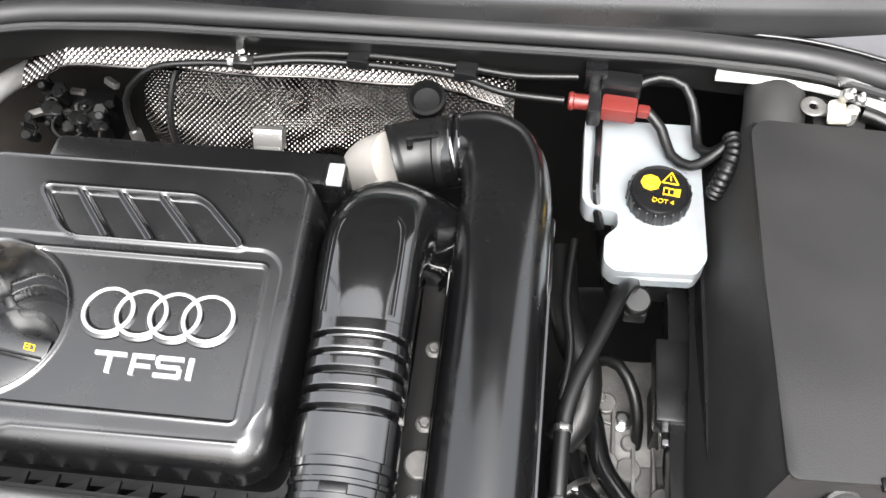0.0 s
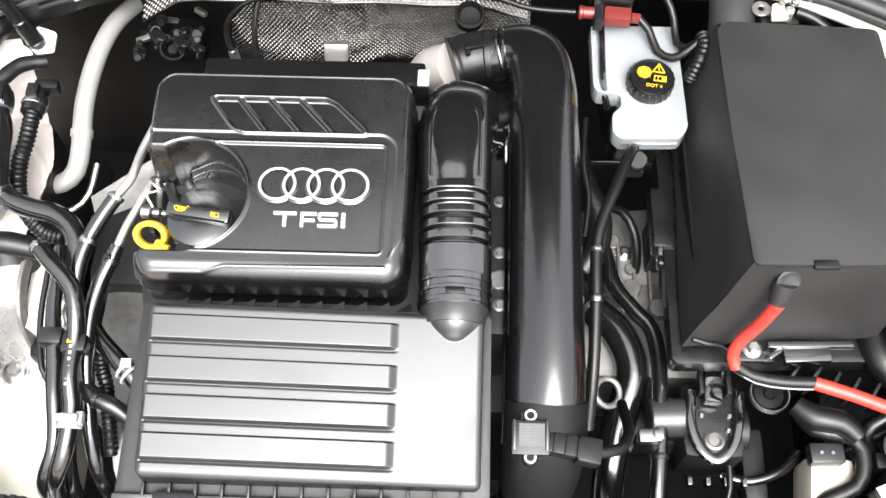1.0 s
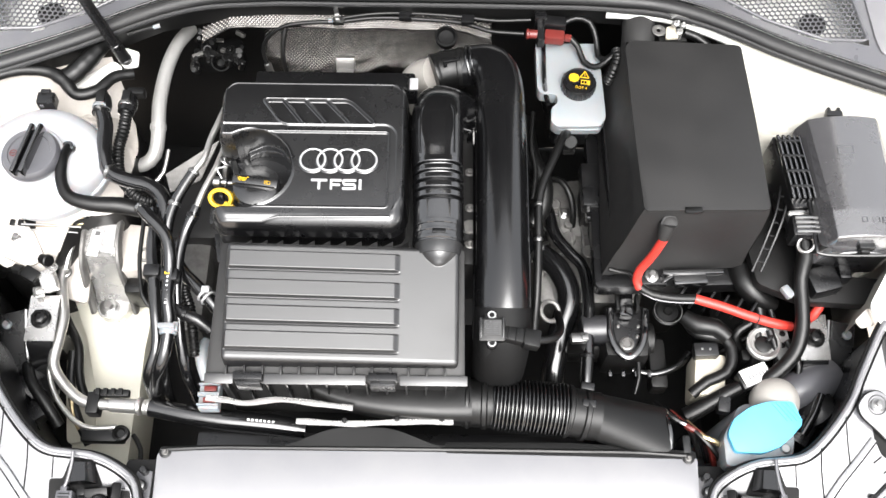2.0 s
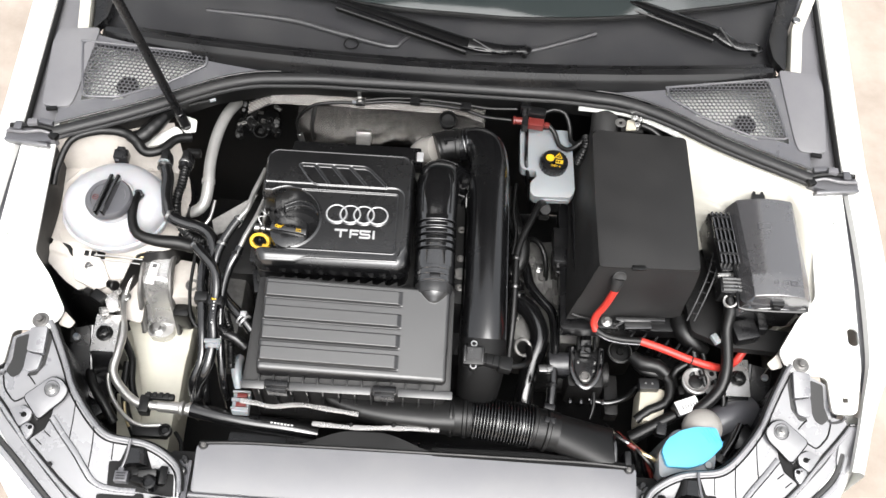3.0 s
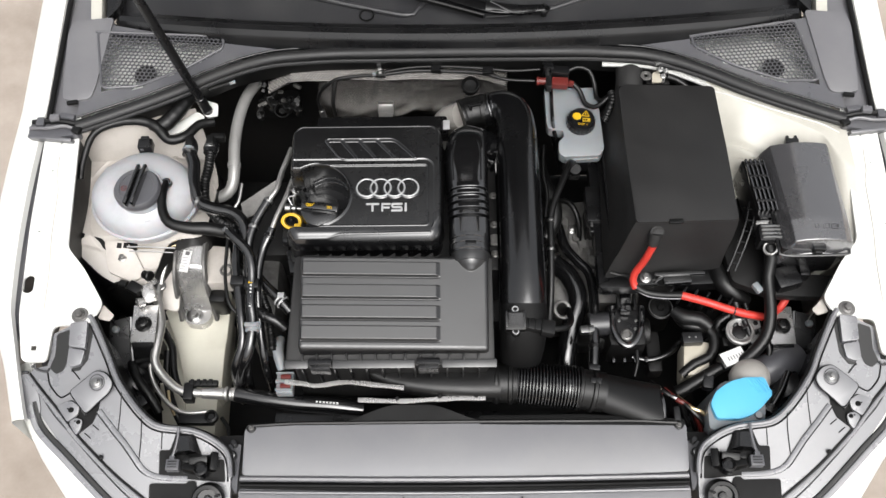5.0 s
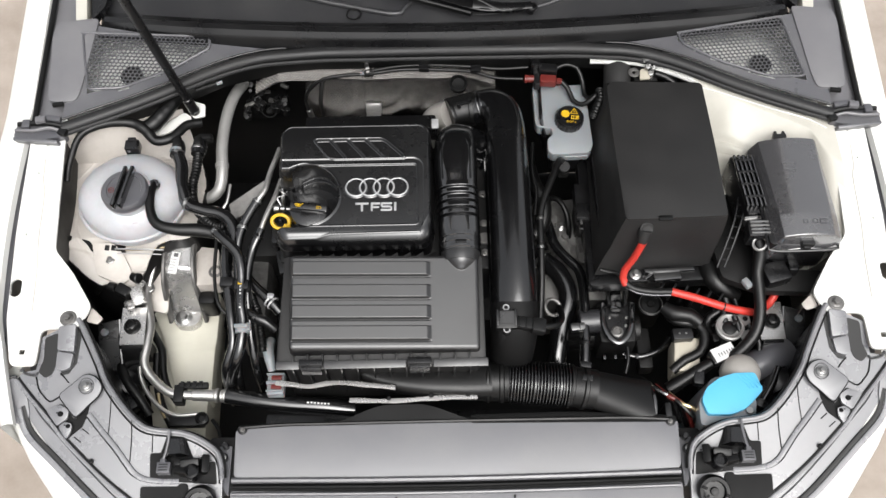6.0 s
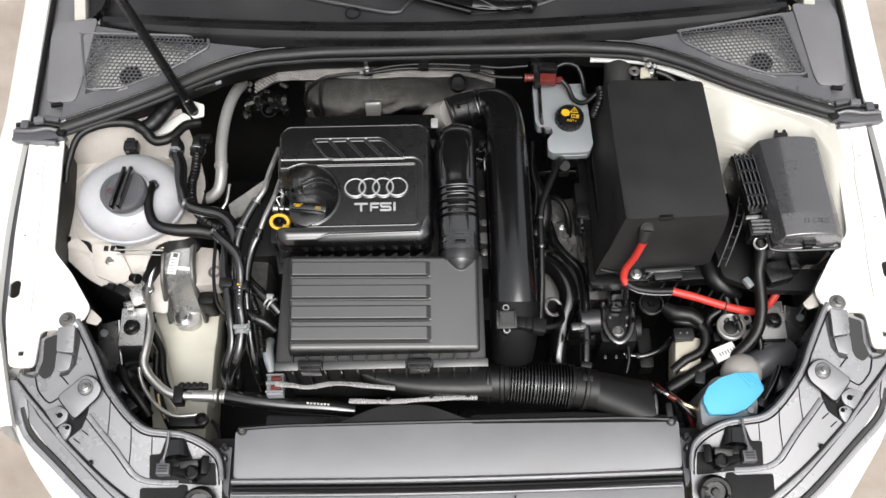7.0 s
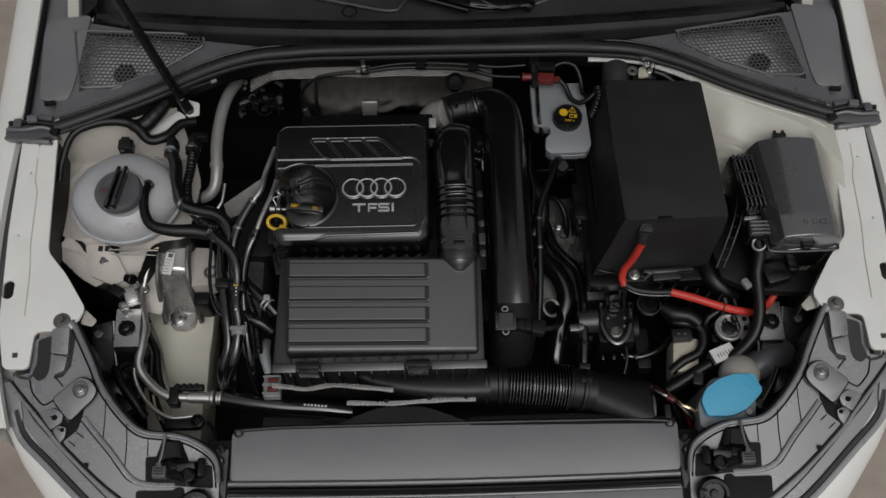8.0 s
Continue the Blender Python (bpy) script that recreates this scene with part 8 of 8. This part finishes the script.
    part("cable", sweep([(0.432, 0.05, 0.76), (0.445, 0.03, 0.765), (0.49, 0.02, 0.765), (0.497, -0.01, 0.762), (0.485, -0.035, 0.757), (0.455, -0.048, 0.752), (0.43, -0.066, 0.74)], 0.0095, 12), RUBBER, k)
    part("cable", sweep([(0.42, -0.10, 0.73), (0.45, -0.086, 0.745), (0.49, -0.066, 0.76), (0.52, -0.05, 0.765)], [0.014, 0.013, 0.012, 0.010], 12), RUBBER, k)
    part("strap", box((0.475, -0.085, 0.756), (0.020, 0.036, 0.02), 0.004, (0, 0, -10)), SATIN, k)
    part("thick_branch", sweep([(0.42, 0.055, 0.78), (0.44, 0.04, 0.78), (0.47, 0.035, 0.78), (0.49, 0.02, 0.775)], [0.012, 0.016, 0.015, 0.012], 12), RUBBER, k)
    t = thing("tagged_plug", "black plug with white paper tag", "connector", (0.52, -0.03, 0.75))
    part("tag", box((0.524, -0.046, 0.7835), (0.046, 0.028, 0.0015), 0, (0, 0, 22)), LABEL, t, "white paper tag")
    for q in range(6):
        part("print_bar", box((0.514 + 0.0055 * q, -0.052 + 0.0022 * q, 0.7848), (0.0018, 0.008, 0.0006), 0, (0, 0, 22)), GREY, t)
    part("body", box((0.522, -0.048, 0.770), (0.05, 0.03, 0.024), 0.006, (0, 0, 22)), SATIN, t)
    b = thing("horn_bracket", "polished metal round bracket below the harness", "bracket", (0.52, 0.01, 0.70))
    part("cup", lathe((0.546, 0.008, 0.772), [(0.027, 0), (0.028, 0.010), (0.025, 0.012), (0.021, 0.009), (0.018, 0.003), (0.014, 0.002)], 30), DUSTALU, b)
    part("core", merge(lathe((0.546, 0.008, 0.770), [(0.014, 0), (0.014, 0.008), (0.008, 0.010), (0.001, 0.010)], 24), box((0.556, 0.016, 0.784), (0.016, 0.006, 0.008), 0.002, (0, 0, 40))), RUBBER, b)
    part("tab", slab(rounded([(0.541, 0.034), (0.588, 0.040), (0.590, -0.008), (0.571, -0.024)], 0.006), 0.777, 0.004, 0.001), DUSTALU, b)
    for x, y in ((0.579, 0.026), (0.576, 0.006)):
        part("rivet", cyl((x, y, 0.777), 0.005, 0.004, 14), RUBBER, b)
    part("stay", box((0.528, 0.0, 0.70), (0.02, 0.02, 0.10), 0.004), DARK, b)
    p = thing("front_bracket", "grey steel bracket with large black screw beside the harness", "bracket", (0.63, 0.0, 0.66), "screwed front brackets")
    screwed_bracket(p, 1, (0.631, 0.020))
    stud = thing("lamp_bracket", "black steel lamp bracket with pale screw beside the washer filler", "bracket", (0.68, 0.0, 0.66), "lamp support brackets")
    lamp_bracket(stud, 1)
    n = thing("terminal_clamp", "bright steel cable clamp behind the battery", "clamp", (0.42, 0.52, 0.93))
    part("clamp_bar", sweep([(0.404, 0.534, 0.957), (0.418, 0.538, 0.960), (0.436, 0.533, 0.958), (0.450, 0.522, 0.952)], 0.0052, 10, 0.004, wide=1.5, tall=0.6, power=3), STEEL, n)
    part("nut", merge(cyl((0.413, 0.522, 0.948), 0.0065, 0.010, 6, (0.2, -0.5, 1)), cyl((0.415, 0.519, 0.957), 0.0032, 0.008, 12, (0.2, -0.5, 1))), STEEL, n)
    part("nut", merge(cyl((0.428, 0.520, 0.946), 0.0055, 0.009, 6, (-0.2, -0.4, 1)), cyl((0.427, 0.518, 0.954), 0.0028, 0.007, 12, (-0.2, -0.4, 1))), STEEL, n)
    part("post", cyl((0.422, 0.512, 0.925), 0.006, 0.020, 16), MOUNT, n)
    part("collar_plate", slab(rounded([(0.398, 0.498), (0.402, 0.524), (0.416, 0.528), (0.420, 0.500)], 0.004), 0.940, 0.004, 0.001), CREAM, n)
    part("lug", merge(ring((0.389, 0.520, 0.935), 0.008, 0.0042, 20, 8, flat=0.5), box((0.400, 0.518, 0.933), (0.016, 0.012, 0.006), 0.002)), CASTING, n)
    part("cable", sweep([(0.435, 0.520, 0.93), (0.455, 0.512, 0.928), (0.475, 0.50, 0.92)], 0.008, 10), RUBBER, n)
    part("support", box((0.415, 0.53, 0.90), (0.05, 0.05, 0.05), 0.006), DARK, n)
    q = thing("rear_duct", "matt grey-black fabric duct behind the battery", "duct", (0.36, 0.55, 0.85))
    part("duct", sweep([(0.362, 0.590, 0.90), (0.360, 0.555, 0.918), (0.355, 0.50, 0.91), (0.345, 0.45, 0.88)], [0.024, 0.025, 0.025, 0.024], 18, wide=1.15), FELT, q)
    r = thing("bulkhead_edge", "white painted body edge behind the battery", "body panel", (0.38, 0.55, 0.92))
    part("edge", sweep([(0.300, 0.553, 0.938), (0.345, 0.551, 0.938), (0.40, 0.545, 0.938), (0.46, 0.522, 0.938), (0.52, 0.49, 0.938)], 0.006, 8, wide=1.4, power=3), PAINT, r)
    w = thing("washer_filler", "bright blue washer fluid cap on a white filler neck", "filler cap", (0.51, -0.13, 0.75))
    capo = rounded([(0.460, -0.150), (0.472, -0.127), (0.500, -0.108), (0.530, -0.099), (0.568, -0.098), (0.578, -0.133), (0.556, -0.155), (0.537, -0.170), (0.511, -0.180), (0.468, -0.178)], 0.007)
    cap = part("blue_cap", slab(capo, lambda x, y: 0.808 + 0.006 * math.exp(-((x - 0.505) ** 2 + (y + 0.137) ** 2) / 0.0014), 0.012, 0.003), BLUE, w, "bright blue plastic flap")
    for k in range(4):
        c = Vector((0.540 + 0.0075 * k, -0.1135 + 0.0004 * k, 0.8092))
        part("grip_line", sweep([c + Vector((-0.006, 0.012, 0)), c + Vector((0.005, -0.003, 0)), c + Vector((0.014, -0.016, 0))], 0.0014, 6), BLUE, cap)
    part("neck", merge(slab(rounded([(0.457, -0.150), (0.475, -0.122), (0.550, -0.112), (0.566, -0.150), (0.558, -0.182), (0.505, -0.196), (0.455, -0.197)], 0.010), 0.797, 0.05, 0.004), sweep([(0.515, -0.125, 0.77), (0.50, -0.13, 0.70), (0.48, -0.14, 0.60)], 0.035, 18)), MILK, w)
    part("screw", cyl((0.548, -0.170, 0.798), 0.0075, 0.004, 16), STEEL, w)
    d = thing("brake_duct", "grey plastic duct behind the washer filler", "duct", (0.58, -0.07, 0.7))
    part("duct", sweep([(0.565, -0.076, 0.748), (0.590, -0.064, 0.750), (0.625, -0.050, 0.748), (0.66, -0.035, 0.74)], [0.026, 0.030, 0.033, 0.034], 24), GREY, d, "dull grey plastic duct")
    part("mouth", lathe((0.552, -0.086, 0.764), [(0.038, 0), (0.038, 0.014), (0.034, 0.026), (0.022, 0.036), (0.008, 0.040), (0.001, 0.0405)], 36, (-0.05, -0.1, 1)), BONE, d, "pale translucent dome")
    u = thing("lamp_backing", "dark lamp socket in the gap beside the headlight", "socket", (0.62, -0.09, 0.7))
    part("socket", merge(lathe((0.628, -0.095, 0.745), [(0.03, 0), (0.034, 0.012), (0.022, 0.025)], 22, (-0.6, 0.3, 0.6)), box((0.60, -0.125, 0.745), (0.03, 0.06, 0.03), 0.006, (0, 0, -35))), SATIN, u)
    part("rib", sweep([(0.588, -0.140, 0.768), (0.612, -0.105, 0.772), (0.628, -0.075, 0.77)], 0.008, 10), GLOSS, u)
    c = thing("reservoir_cable", "tangle of thin cables between duct and filler", "cable", (0.42, -0.12, 0.74), "cable sleeves")
    random.seed(5)
    for k in range(5):
        a = Vector((0.385 + 0.012 * k, -0.115 - 0.008 * k, 0.775))
        part("cable", sweep([a + Vector((-0.02, 0.03, -0.02)), a, a + Vector((0.03, -0.03 + 0.02 * random.random(), -0.012)), a + Vector((0.05, -0.05, -0.05))], 0.003 + 0.002 * random.random(), 8), [RUBBER, GLOSS, REDC, RUBBER, BRASS][k], c)
    part("holder", box((0.398, -0.166, 0.775), (0.012, 0.03, 0.05), 0.003), SATIN, c)


right_fittings()
